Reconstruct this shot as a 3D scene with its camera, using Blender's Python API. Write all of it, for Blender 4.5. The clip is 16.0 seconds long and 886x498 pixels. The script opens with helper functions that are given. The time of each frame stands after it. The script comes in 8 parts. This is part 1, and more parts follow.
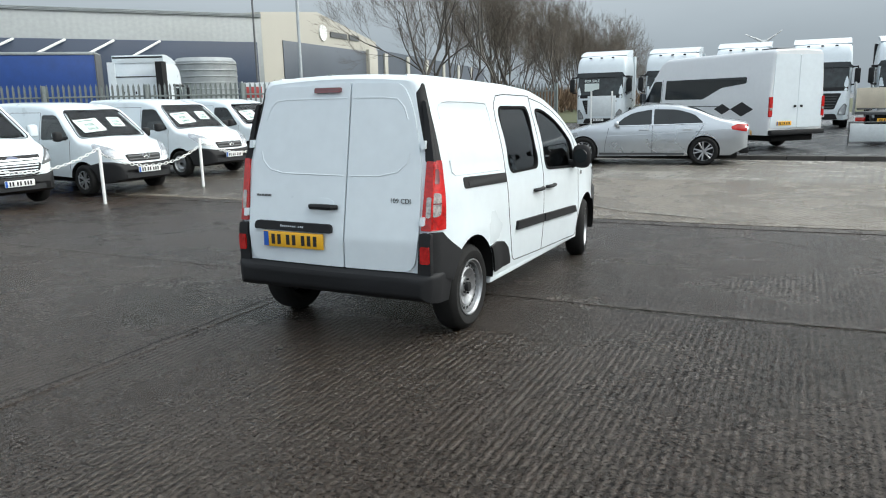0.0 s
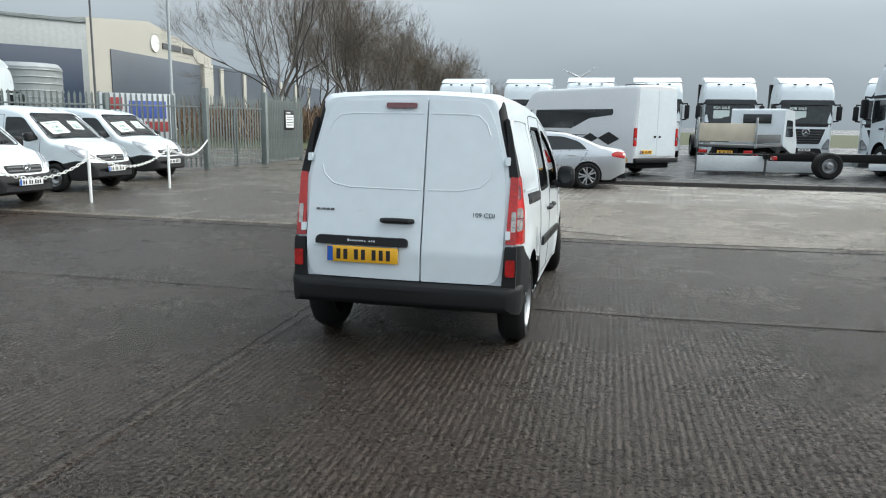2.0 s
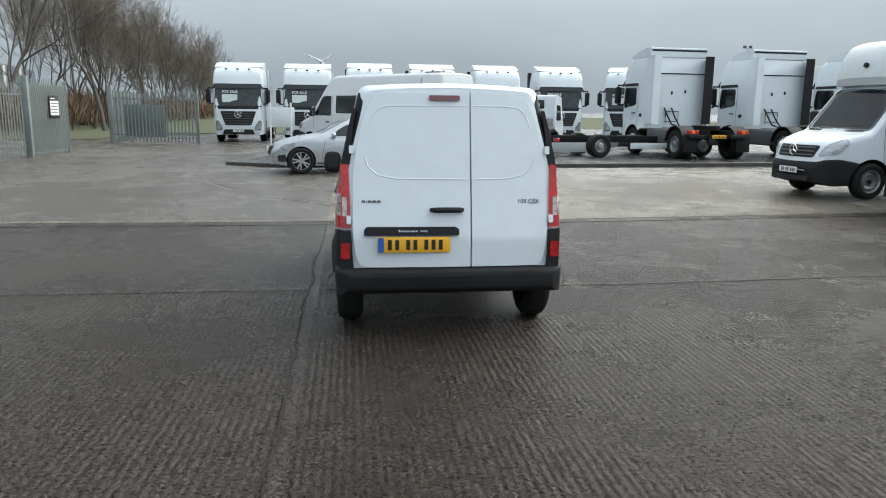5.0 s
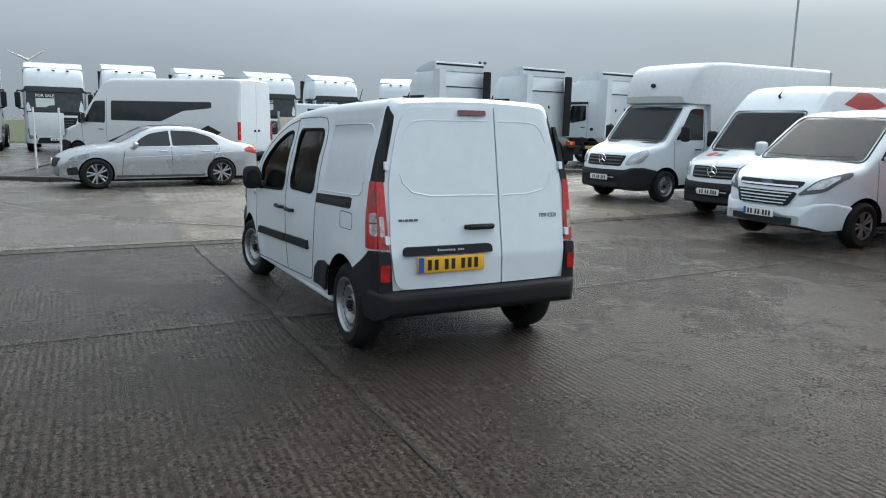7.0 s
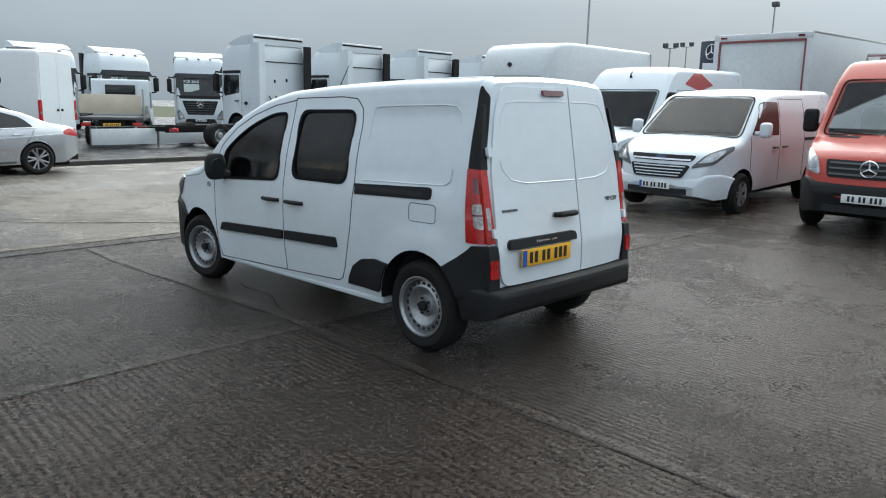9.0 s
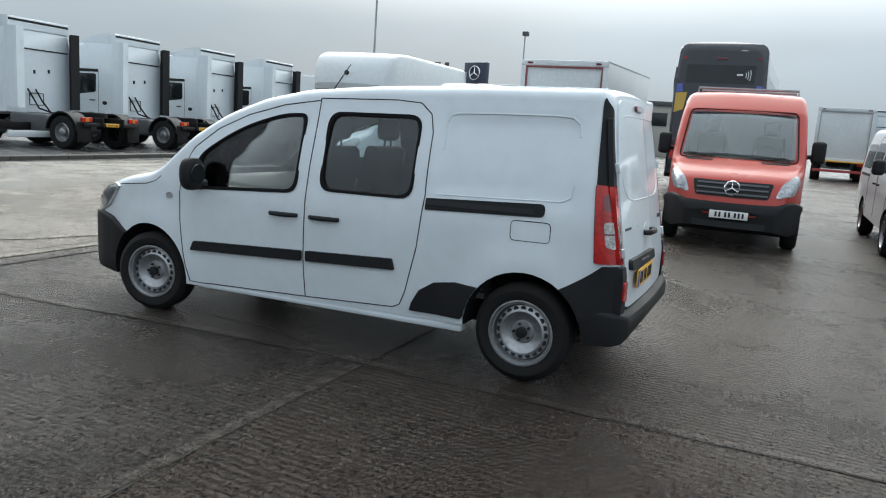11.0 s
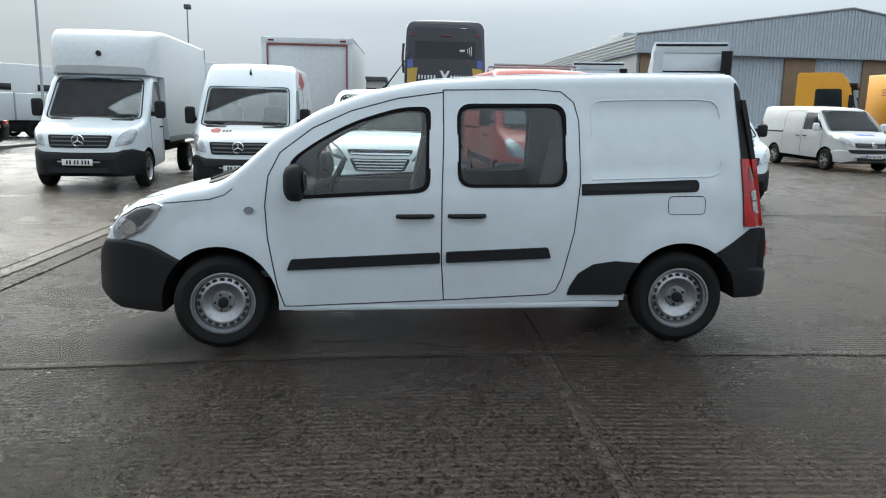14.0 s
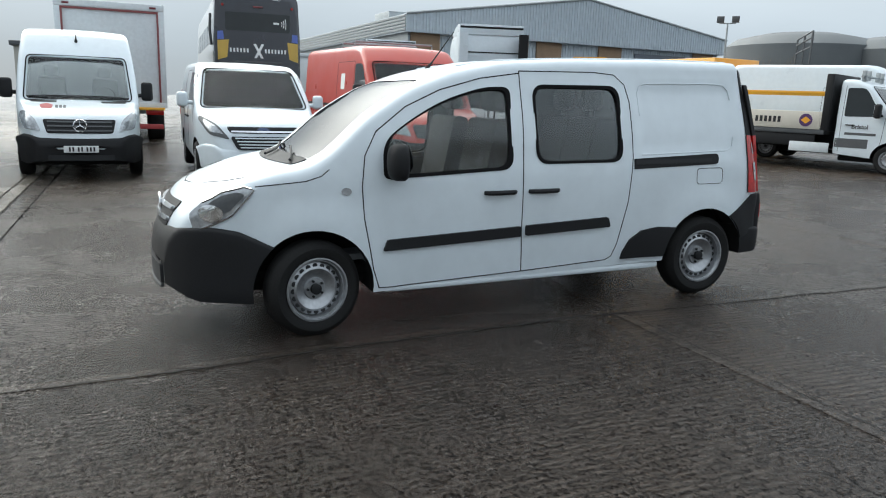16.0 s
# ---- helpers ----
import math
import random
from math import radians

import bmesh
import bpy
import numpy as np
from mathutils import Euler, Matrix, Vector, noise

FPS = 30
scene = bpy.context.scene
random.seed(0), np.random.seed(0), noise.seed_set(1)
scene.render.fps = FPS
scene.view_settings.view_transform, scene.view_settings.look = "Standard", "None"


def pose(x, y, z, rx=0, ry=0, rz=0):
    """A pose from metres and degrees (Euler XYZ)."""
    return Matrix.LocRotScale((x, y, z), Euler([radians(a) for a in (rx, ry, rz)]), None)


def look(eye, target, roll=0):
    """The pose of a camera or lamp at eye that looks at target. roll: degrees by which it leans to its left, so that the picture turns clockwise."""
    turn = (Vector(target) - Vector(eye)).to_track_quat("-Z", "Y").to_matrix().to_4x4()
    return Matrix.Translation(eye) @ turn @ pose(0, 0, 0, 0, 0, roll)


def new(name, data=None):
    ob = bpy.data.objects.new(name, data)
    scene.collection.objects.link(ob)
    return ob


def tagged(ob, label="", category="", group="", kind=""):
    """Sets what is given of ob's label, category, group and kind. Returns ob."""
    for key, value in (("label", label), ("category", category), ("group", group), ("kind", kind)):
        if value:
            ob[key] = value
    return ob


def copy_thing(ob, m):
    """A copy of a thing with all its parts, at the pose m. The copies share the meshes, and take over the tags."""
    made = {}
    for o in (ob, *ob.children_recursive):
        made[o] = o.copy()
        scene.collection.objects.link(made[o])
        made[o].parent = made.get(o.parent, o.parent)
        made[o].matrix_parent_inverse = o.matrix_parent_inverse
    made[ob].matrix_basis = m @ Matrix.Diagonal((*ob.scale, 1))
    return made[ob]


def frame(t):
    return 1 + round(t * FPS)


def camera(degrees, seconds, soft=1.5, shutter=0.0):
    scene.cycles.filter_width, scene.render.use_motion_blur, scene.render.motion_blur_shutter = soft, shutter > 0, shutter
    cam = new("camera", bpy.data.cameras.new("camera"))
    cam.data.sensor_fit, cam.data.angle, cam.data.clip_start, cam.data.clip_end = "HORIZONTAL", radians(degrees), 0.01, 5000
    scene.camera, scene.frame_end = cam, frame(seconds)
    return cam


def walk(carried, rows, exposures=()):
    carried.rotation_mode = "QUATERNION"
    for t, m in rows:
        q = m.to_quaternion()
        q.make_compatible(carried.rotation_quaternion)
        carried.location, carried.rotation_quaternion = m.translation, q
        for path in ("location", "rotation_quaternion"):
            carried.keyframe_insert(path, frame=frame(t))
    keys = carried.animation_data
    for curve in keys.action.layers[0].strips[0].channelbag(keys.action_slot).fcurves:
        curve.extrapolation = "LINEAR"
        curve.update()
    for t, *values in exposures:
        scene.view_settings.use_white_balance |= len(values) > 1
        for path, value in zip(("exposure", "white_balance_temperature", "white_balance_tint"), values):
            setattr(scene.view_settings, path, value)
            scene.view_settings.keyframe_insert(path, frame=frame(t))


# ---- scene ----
cam = camera(62.8, 16.0, 1.1)
PATH = [
    (0, (2.929, -4.68, 1.644), (2.058, -2.925, 1.244), -1.3),
    (0.5, (2.518, -4.81, 1.616), (1.782, -2.985, 1.257), -1.2),
    (1, (2.146, -5.013, 1.625), (1.499, -3.151, 1.286), -0.9),
    (1.5, (1.775, -5.254, 1.637), (1.311, -3.332, 1.338), 0.2),
    (2, (1.386, -5.355, 1.617), (0.948, -3.434, 1.274), 0.9),
    (2.5, (1.013, -5.468, 1.624), (0.755, -3.506, 1.335), 0.8),
    (3, (0.623, -5.658, 1.645), (0.472, -3.685, 1.358), 0.6),
    (3.5, (-0.022, -5.757, 1.659), (-0.024, -3.789, 1.3), 0.4),
    (4, (-0.115, -5.786, 1.652), (-0.074, -3.819, 1.291), 0.4),
    (4.2, (-0.186, -5.798, 1.646), (-0.119, -3.833, 1.284), 1.0),
    (6.3, (-1.898, -5.231, 1.641), (-1.256, -3.375, 1.262), 0.3),
    (6.5, (-2.09, -5.15, 1.639), (-1.381, -3.314, 1.284), 1.3),
    (7, (-2.613, -4.971, 1.655), (-1.704, -3.223, 1.314), 1.4),
    (7.5, (-3.036, -4.614, 1.611), (-2.037, -2.935, 1.183), -0.2),
    (8, (-3.496, -4.337, 1.605), (-2.325, -2.751, 1.268), 2.3),
    (8.5, (-3.769, -3.89, 1.617), (-2.467, -2.414, 1.259), 2.4),
    (9, (-4.057, -3.412, 1.638), (-2.666, -2.029, 1.25), 1.3),
    (9.2, (-4.17, -3.242, 1.604), (-2.719, -1.911, 1.255), 2.1),
    (11.3, (-5.089, -1.003, 1.522), (-3.277, -0.226, 1.185), 3.6),
    (11.5, (-5.158, -0.806, 1.555), (-3.341, -0.041, 1.217), 3.2),
    (12, (-5.337, -0.241, 1.514), (-3.446, 0.307, 1.16), 5.0),
    (12.5, (-5.389, 0.279, 1.486), (-3.447, 0.636, 1.168), 1.8),
    (13, (-5.443, 0.821, 1.503), (-3.484, 1.029, 1.156), 3.4),
    (13.5, (-5.562, 1.365, 1.506), (-3.59, 1.397, 1.174), 2.6),
    (14, (-5.554, 1.886, 1.476), (-3.588, 1.776, 1.125), 1.2),
    (14.5, (-5.606, 2.425, 1.446), (-3.66, 2.097, 1.123), 3.4),
    (15, (-5.529, 2.959, 1.425), (-3.593, 2.557, 1.128), 3.3),
    (15.5, (-5.392, 3.506, 1.42), (-3.513, 2.892, 1.111), 4.0),
    (16, (-5.243, 4.064, 1.44), (-3.434, 3.308, 1.044), 1.8),
]
walk(cam, [(t, look(eye, target, roll)) for t, eye, target, roll in PATH], [(0, -0.10, 5980, 7), (2, -0.12, 5980, 7), (3.5, -0.04, 6000, 7), (6.3, -0.08, 5950, 7), (7, -0.20, 5850, 7), (9.2, -0.17, 5850, 7), (12.5, -0.06, 5950, 7), (16, -0.04, 5950, 7)])

# ---- sky and light ----
world = bpy.data.worlds.new("overcast_sky")
scene.world = world
world.use_nodes = True
wn, wl = world.node_tree.nodes, world.node_tree.links
wn.clear()
w_out = wn.new("ShaderNodeOutputWorld")
w_bg = wn.new("ShaderNodeBackground")
w_co = wn.new("ShaderNodeTexCoord")
w_sky = wn.new("ShaderNodeTexSky")
w_sky.sky_type, w_sky.sun_disc = "NISHITA", False
SUN_EL, SUN_AZ = radians(26), radians(66)   # azimuth clockwise from +y
w_sky.sun_elevation, w_sky.sun_rotation = SUN_EL, SUN_AZ
w_sep = wn.new("ShaderNodeSeparateXYZ")
wl.new(w_co.outputs["Generated"], w_sep.inputs[0])
w_ramp = wn.new("ShaderNodeValToRGB")        # cloud deck from the horizon up
for k, (p, c) in enumerate(((0.0, (0.39, 0.435, 0.465)), (0.06, (0.46, 0.50, 0.525)), (0.15, (0.66, 0.695, 0.70)), (0.34, (0.88, 0.92, 0.94)), (1.0, (1.15, 1.21, 1.24)))):
    e = w_ramp.color_ramp.elements[k] if k < 2 else w_ramp.color_ramp.elements.new(p)
    e.position, e.color = p, (*c, 1)
wl.new(w_sep.outputs[2], w_ramp.inputs[0])
w_map = wn.new("ShaderNodeMapping")
w_map.inputs["Scale"].default_value = (1.0, 1.0, 3.2)
wl.new(w_co.outputs["Generated"], w_map.inputs[0])
w_noise = wn.new("ShaderNodeTexNoise")
w_noise.inputs["Scale"].default_value, w_noise.inputs["Detail"].default_value = 2.2, 5
wl.new(w_map.outputs[0], w_noise.inputs["Vector"])
w_rng = wn.new("ShaderNodeMapRange")
w_rng.inputs[1].default_value, w_rng.inputs[2].default_value, w_rng.inputs[3].default_value, w_rng.inputs[4].default_value = 0.3, 0.7, 0.90, 1.08
wl.new(w_noise.outputs[0], w_rng.inputs[0])
w_dot = wn.new("ShaderNodeVectorMath")
w_dot.operation = "DOT_PRODUCT"
wl.new(w_co.outputs["Generated"], w_dot.inputs[0])
w_dot.inputs[1].default_value = (math.sin(SUN_AZ) * math.cos(SUN_EL), math.cos(SUN_AZ) * math.cos(SUN_EL), math.sin(SUN_EL))
w_glow = wn.new("ShaderNodeMapRange")        # the cloud is brighter round the hidden sun
w_glow.interpolation_type = "SMOOTHSTEP"
w_glow.inputs[1].default_value, w_glow.inputs[2].default_value, w_glow.inputs[3].default_value, w_glow.inputs[4].default_value = 0.38, 1.0, 0.0, 5.4
wl.new(w_dot.outputs["Value"], w_glow.inputs[0])
w_high = wn.new("ShaderNodeMapRange")        # thin cloud high up lets more of it through
w_high.interpolation_type = "SMOOTHSTEP"
w_high.inputs[1].default_value, w_high.inputs[2].default_value, w_high.inputs[3].default_value, w_high.inputs[4].default_value = 0.12, 0.46, 0.0, 1.0
wl.new(w_sep.outputs[2], w_high.inputs[0])
w_g1 = wn.new("ShaderNodeMath")
w_g1.operation = "MULTIPLY"
wl.new(w_glow.outputs[0], w_g1.inputs[0])
wl.new(w_high.outputs[0], w_g1.inputs[1])
w_warm = wn.new("ShaderNodeVectorMath")      # the glow is warmer than the cloud
w_warm.operation = "SCALE"
w_warm.inputs[0].default_value = (1.0, 0.93, 0.80)
wl.new(w_g1.outputs[0], w_warm.inputs["Scale"])
w_south = wn.new("ShaderNodeMapRange")       # the cloud thins towards -y
w_south.inputs[1].default_value, w_south.inputs[2].default_value, w_south.inputs[3].default_value, w_south.inputs[4].default_value = -1.0, 0.6, 1.36, 1.0
wl.new(w_sep.outputs[1], w_south.inputs[0])
w_m2 = wn.new("ShaderNodeMath")
w_m2.operation = "MULTIPLY"
wl.new(w_rng.outputs[0], w_m2.inputs[0])
wl.new(w_south.outputs[0], w_m2.inputs[1])
w_mul = wn.new("ShaderNodeVectorMath")
w_mul.operation = "SCALE"
wl.new(w_ramp.outputs[0], w_mul.inputs[0])
wl.new(w_m2.outputs[0], w_mul.inputs["Scale"])
w_add = wn.new("ShaderNodeVectorMath")
w_add.operation = "ADD"
wl.new(w_mul.outputs[0], w_add.inputs[0])
wl.new(w_warm.outputs[0], w_add.inputs[1])
w_scale = wn.new("ShaderNodeVectorMath")
w_scale.operation = "SCALE"
w_scale.inputs["Scale"].default_value = 0.06
wl.new(w_sky.outputs[0], w_scale.inputs[0])
w_mix = wn.new("ShaderNodeMix")
w_mix.data_type = "RGBA"
w_mix.inputs[0].default_value = 0.9
wl.new(w_scale.outputs[0], w_mix.inputs[6])
wl.new(w_add.outputs[0], w_mix.inputs[7])
wl.new(w_mix.outputs[2], w_bg.inputs[0])
w_bg.inputs[1].default_value = 1.0
wl.new(w_bg.outputs[0], w_out.inputs[0])

sun_data = bpy.data.lights.new("sun", "SUN")
sun_data.energy, sun_data.angle, sun_data.color = 0.55, radians(18), (1.0, 0.95, 0.87)
sun_ob = new("sun", sun_data)
sun_ob.matrix_world = look((0, 0, 0), (-math.sin(SUN_AZ) * math.cos(SUN_EL), -math.cos(SUN_AZ) * math.cos(SUN_EL), -math.sin(SUN_EL)))


# ---- materials ----
def surface(name, color, rough=0.5, metal=0.0, var=0.12, scale=2.0, grain=40.0, bump=0.0, coat=0.0, spec=0.5, rvar=0.1, dark=None):
    """A plain surface with two scales of variation in tone and roughness."""
    m = bpy.data.materials.new(name)
    m.use_nodes = True
    n, l = m.node_tree.nodes, m.node_tree.links
    b = n["Principled BSDF"]
    co = n.new("ShaderNodeTexCoord")
    big, fine = n.new("ShaderNodeTexNoise"), n.new("ShaderNodeTexNoise")
    big.inputs["Scale"].default_value, big.inputs["Detail"].default_value = scale, 4
    fine.inputs["Scale"].default_value, fine.inputs["Detail"].default_value = grain, 3
    for t in (big, fine):
        l.new(co.outputs["Object"], t.inputs["Vector"])
    add = n.new("ShaderNodeMath")
    add.operation = "ADD"
    l.new(big.outputs[0], add.inputs[0])
    l.new(fine.outputs[0], add.inputs[1])
    rng = n.new("ShaderNodeMapRange")
    rng.inputs[1].default_value, rng.inputs[2].default_value = 0.7, 1.3
    l.new(add.outputs[0], rng.inputs[0])
    mix = n.new("ShaderNodeMix")
    mix.data_type = "RGBA"
    low = dark or tuple(c * (1 - var) for c in color)
    mix.inputs[6].default_value, mix.inputs[7].default_value = (*low, 1), (*[min(1, c * (1 + var * 0.5)) for c in color], 1)
    l.new(rng.outputs[0], mix.inputs[0])
    l.new(mix.outputs[2], b.inputs["Base Color"])
    rr = n.new("ShaderNodeMapRange")
    rr.inputs[1].default_value, rr.inputs[2].default_value = 0.3, 0.7
    rr.inputs[3].default_value, rr.inputs[4].default_value = max(0.02, rough - rvar * rough), min(1, rough + rvar * rough)
    l.new(big.outputs[0], rr.inputs[0])
    l.new(rr.outputs[0], b.inputs["Roughness"])
    b.inputs["Metallic"].default_value = metal
    b.inputs["Specular IOR Level"].default_value = spec
    b.inputs["Coat Weight"].default_value = coat
    b.inputs["Coat Roughness"].default_value = 0.05
    if bump:
        bp = n.new("ShaderNodeBump")
        bp.inputs["Strength"].default_value, bp.inputs["Distance"].default_value = bump, 0.01
        l.new(fine.outputs[0], bp.inputs["Height"])
        l.new(bp.outputs[0], b.inputs["Normal"])
    return m


def paint(name, color, coat=0.6, rough=0.35, metal=0.0):
    return surface(name, color, rough, metal, var=0.03 if metal else 0.05, scale=1.3, grain=9, coat=coat, rvar=0.08 if metal else 0.25)


def glass(name, tint=(0.75, 0.82, 0.8), rough=0.0):
    m = bpy.data.materials.new(name)
    m.use_nodes = True
    n, l = m.node_tree.nodes, m.node_tree.links
    n.remove(n["Principled BSDF"])
    out = n["Material Output"]
    fr, tr, gl, mx = n.new("ShaderNodeFresnel"), n.new("ShaderNodeBsdfTransparent"), n.new("ShaderNodeBsdfGlossy"), n.new("ShaderNodeMixShader")
    fr.inputs[0].default_value = 1.52
    tr.inputs[0].default_value = (*tint, 1)
    gl.inputs["Roughness"].default_value = rough
    l.new(fr.outputs[0], mx.inputs[0])
    l.new(tr.outputs[0], mx.inputs[1])
    l.new(gl.outputs[0], mx.inputs[2])
    l.new(mx.outputs[0], out.inputs[0])
    return m


WHITE = paint("white_paint", (0.655, 0.715, 0.755))
WHITE_DULL = surface("white_panel", (0.60, 0.64, 0.66), 0.5, var=0.1, scale=0.8, grain=12, coat=0.1)
SILVER = paint("silver_paint", (0.50, 0.525, 0.55), rough=0.28, metal=0.85)
SILVER_PALE = paint("pale_silver_paint", (0.72, 0.735, 0.75), rough=0.30, metal=0.1)
RED = paint("red_paint", (0.40, 0.034, 0.019), coat=0.2)
RED_FRAME = surface("red_frame_paint", (0.36, 0.05, 0.05), 0.5)
FENCE = surface("weathered_galvanised_fence", (0.19, 0.215, 0.21), 0.6, metal=0.2, var=0.3, scale=1.5, grain=25)
HEADFRAME = surface("dull_red_frame", (0.22, 0.06, 0.06), 0.5)
YELLOW = paint("yellow_paint", (0.75, 0.36, 0.012))
BLUE = surface("blue_curtain", (0.012, 0.05, 0.22), 0.45, var=0.2, bump=0.1)
BLACK = surface("black_plastic", (0.014, 0.0145, 0.016), 0.6, var=0.25, grain=120, bump=0.06, spec=0.25)
GREY_PL = surface("grey_plastic", (0.085, 0.09, 0.095), 0.55, var=0.2)
SEAL = surface("matt_window_rubber", (0.014, 0.014, 0.015), 0.95, var=0.2, spec=0.05)
GAP = surface("panel_gap", (0.015, 0.016, 0.018), 0.8)
RUBBER = surface("tyre_rubber", (0.013, 0.013, 0.013), 0.8, var=0.35, grain=90, bump=0.15, spec=0.25)
STEEL = surface("silver_steel_wheel", (0.38, 0.39, 0.405), 0.34, metal=0.8, var=0.25)
ALLOY = surface("dark_alloy", (0.36, 0.36, 0.37), 0.3, metal=0.7)
CHROME = surface("chrome", (0.72, 0.73, 0.75), 0.12, metal=1.0, var=0.05)
GALV = surface("galvanised_steel", (0.34, 0.365, 0.375), 0.55, metal=0.35, var=0.25, scale=1.5, grain=25)
UNDER = surface("underbody", (0.012, 0.012, 0.012), 0.9, spec=0.15)
DARKGLASS = surface("dark_window_glass", (0.016, 0.02, 0.022), 0.06, var=0.3, scale=0.7, grain=2, spec=0.5)
SCREEN = surface("windscreen_glass", (0.022, 0.030, 0.032), 0.04, var=0.6, scale=1.6, grain=5, spec=0.55, dark=(0.006, 0.007, 0.008))
SCREEN_GLASS = glass("windscreen_glass_clear", (0.95, 0.985, 0.975))
CLEAR = glass("clear_glass", (0.95, 0.975, 0.965))
TINT = glass("tinted_glass", (0.80, 0.84, 0.85))
LENS = surface("headlamp_lens", (0.42, 0.44, 0.46), 0.08, metal=0.5, var=0.5, scale=9, grain=30, coat=1.0)
LENS_RED = surface("red_lamp_lens", (0.46, 0.012, 0.010), 0.2, var=0.45, scale=7, grain=45, coat=0.5, spec=0.4)
LENS_DKRED = surface("dark_red_lamp_lens", (0.12, 0.01, 0.014), 0.15, coat=1.0)
LENS_WHITE = surface("clear_lamp_lens", (0.46, 0.43, 0.41), 0.16, metal=0.4, var=0.6, scale=22, grain=70, coat=1.0)
LENS_AMBER = surface("amber_lamp_lens", (0.65, 0.22, 0.02), 0.15, coat=1.0)
PLATE_Y = surface("yellow_plate", (0.78, 0.42, 0.02), 0.35, var=0.06)
PLATE_W = surface("white_plate", (0.78, 0.79, 0.78), 0.35, var=0.06)
PLATE_BLUE = surface("blue_plate_band", (0.02, 0.10, 0.45), 0.35)
INK = surface("black_ink", (0.012, 0.012, 0.014), 0.5)
SEAT = surface("seat_cloth", (0.028, 0.029, 0.032), 0.9, var=0.3, grain=60)
CAB_IN = surface("cab_lining", (0.26, 0.265, 0.27), 0.8, var=0.2)
TRIM_IN = surface("interior_trim", (0.10, 0.105, 0.11), 0.6, var=0.15)
PAPER = surface("sale_paper", (0.66, 0.74, 0.72), 0.6, var=0.08)
GREEN_INK = surface("dark_green_ink", (0.015, 0.10, 0.07), 0.5)


# ---- mesh helpers ----
def mesh_of(bm, name, smooth=35):
    me = bpy.data.meshes.new(name)
    bmesh.ops.recalc_face_normals(bm, faces=bm.faces)
    if smooth:
        for f in bm.faces:
            f.smooth = True
        for e in bm.edges:
            e.smooth = len(e.link_faces) == 2 and e.calc_face_angle(0) < radians(smooth)
    bm.to_mesh(me)
    bm.free()
    return me


def part(name, bm, material, parent=None, label="", smooth=35, at=None):
    """Links a bmesh as one mesh object under a thing or a part."""
    ob = new(name, mesh_of(bm, name, smooth))
    ob.data.materials.append(material)
    ob.parent = parent
    if at is not None:
        ob.matrix_basis = at
    return tagged(ob, label) if label else ob


def thing(name, label, category, m=None, group="", kind=""):
    ob = new(name)
    ob.empty_display_size = 0.1
    if m is not None:
        ob.matrix_basis = m
    return tagged(ob, label, category, group, kind)


def B():
    return bmesh.new()


def box(bm, lo, hi, bevel=0.0, seg=2):
    vs = bmesh.ops.create_cube(bm, size=1.0)["verts"]
    for v in vs:
        v.co = Vector([lo[k] + (v.co[k] + 0.5) * (hi[k] - lo[k]) for k in range(3)])
    if bevel:
        es = list({e for v in vs for e in v.link_edges})
        bmesh.ops.bevel(bm, geom=es, offset=bevel, segments=seg, affect="EDGES", profile=0.5)
    return bm


def ring(bm, c, u, v, r, n):
    return [bm.verts.new(Vector(c) + r * (math.cos(2 * math.pi * k / n) * u + math.sin(2 * math.pi * k / n) * v)) for k in range(n)]


def skin(bm, loops, closed=True, caps=True):
    n = len(loops[0])
    for a, b in zip(loops, loops[1:]):
        for k in range(n if closed else n - 1):
            j = (k + 1) % n
            bm.faces.new((a[k], a[j], b[j], b[k]))
    if caps:
        bm.faces.new(loops[0])
        bm.faces.new(loops[-1][::-1])


def tube(bm, pts, r, n=8, caps=True):
    """A round bar along points; r is a number or a list."""
    pts = [Vector(p) for p in pts]
    rs = r if isinstance(r, (list, tuple)) else [r] * len(pts)
    loops, u = [], None
    for k, p in enumerate(pts):
        d = (pts[min(k + 1, len(pts) - 1)] - pts[max(k - 1, 0)]).normalized()
        if u is None:
            u = d.orthogonal().normalized()
        u = (u - d * u.dot(d)).normalized()
        loops.append(ring(bm, p, u, d.cross(u), rs[k], n))
    skin(bm, loops, True, caps)
    return bm


def prism(bm, outline, axis, a, b):
    """A flat outline pushed along an axis from a to b. The outline is in the other two axes, in order."""
    def at(p, t):
        return {"x": (t, p[0], p[1]), "y": (p[0], t, p[1]), "z": (p[0], p[1], t)}[axis]
    lo, hi = [bm.verts.new(at(p, a)) for p in outline], [bm.verts.new(at(p, b)) for p in outline]
    skin(bm, [lo, hi])
    return bm


def rounded(pts, r, n=4):
    """A polygon with its corners rounded."""
    out = []
    for k, p in enumerate(pts):
        a, b = Vector(pts[k - 1]), Vector(pts[(k + 1) % len(pts)])
        p = Vector(p)
        rr = r[k] if isinstance(r, (list, tuple)) else r
        da, db = (a - p), (b - p)
        q = min(rr, da.length * 0.49, db.length * 0.49)
        s, e = p + da.normalized() * q, p + db.normalized() * q
        for j in range(n + 1):
            t = j / n
            out.append(tuple(s * (1 - t) ** 2 + p * 2 * t * (1 - t) + e * t * t))
    return out


def rect(a, b, c, d, r=0.03, n=4):
    return rounded([(a, c), (b, c), (b, d), (a, d)], r, n)


def lerp(table, x):
    return float(np.interp(x, [p[0] for p in table], [p[1] for p in table]))


def smooth01(t):
    t = min(1.0, max(0.0, t))
    return t * t * (3 - 2 * t)


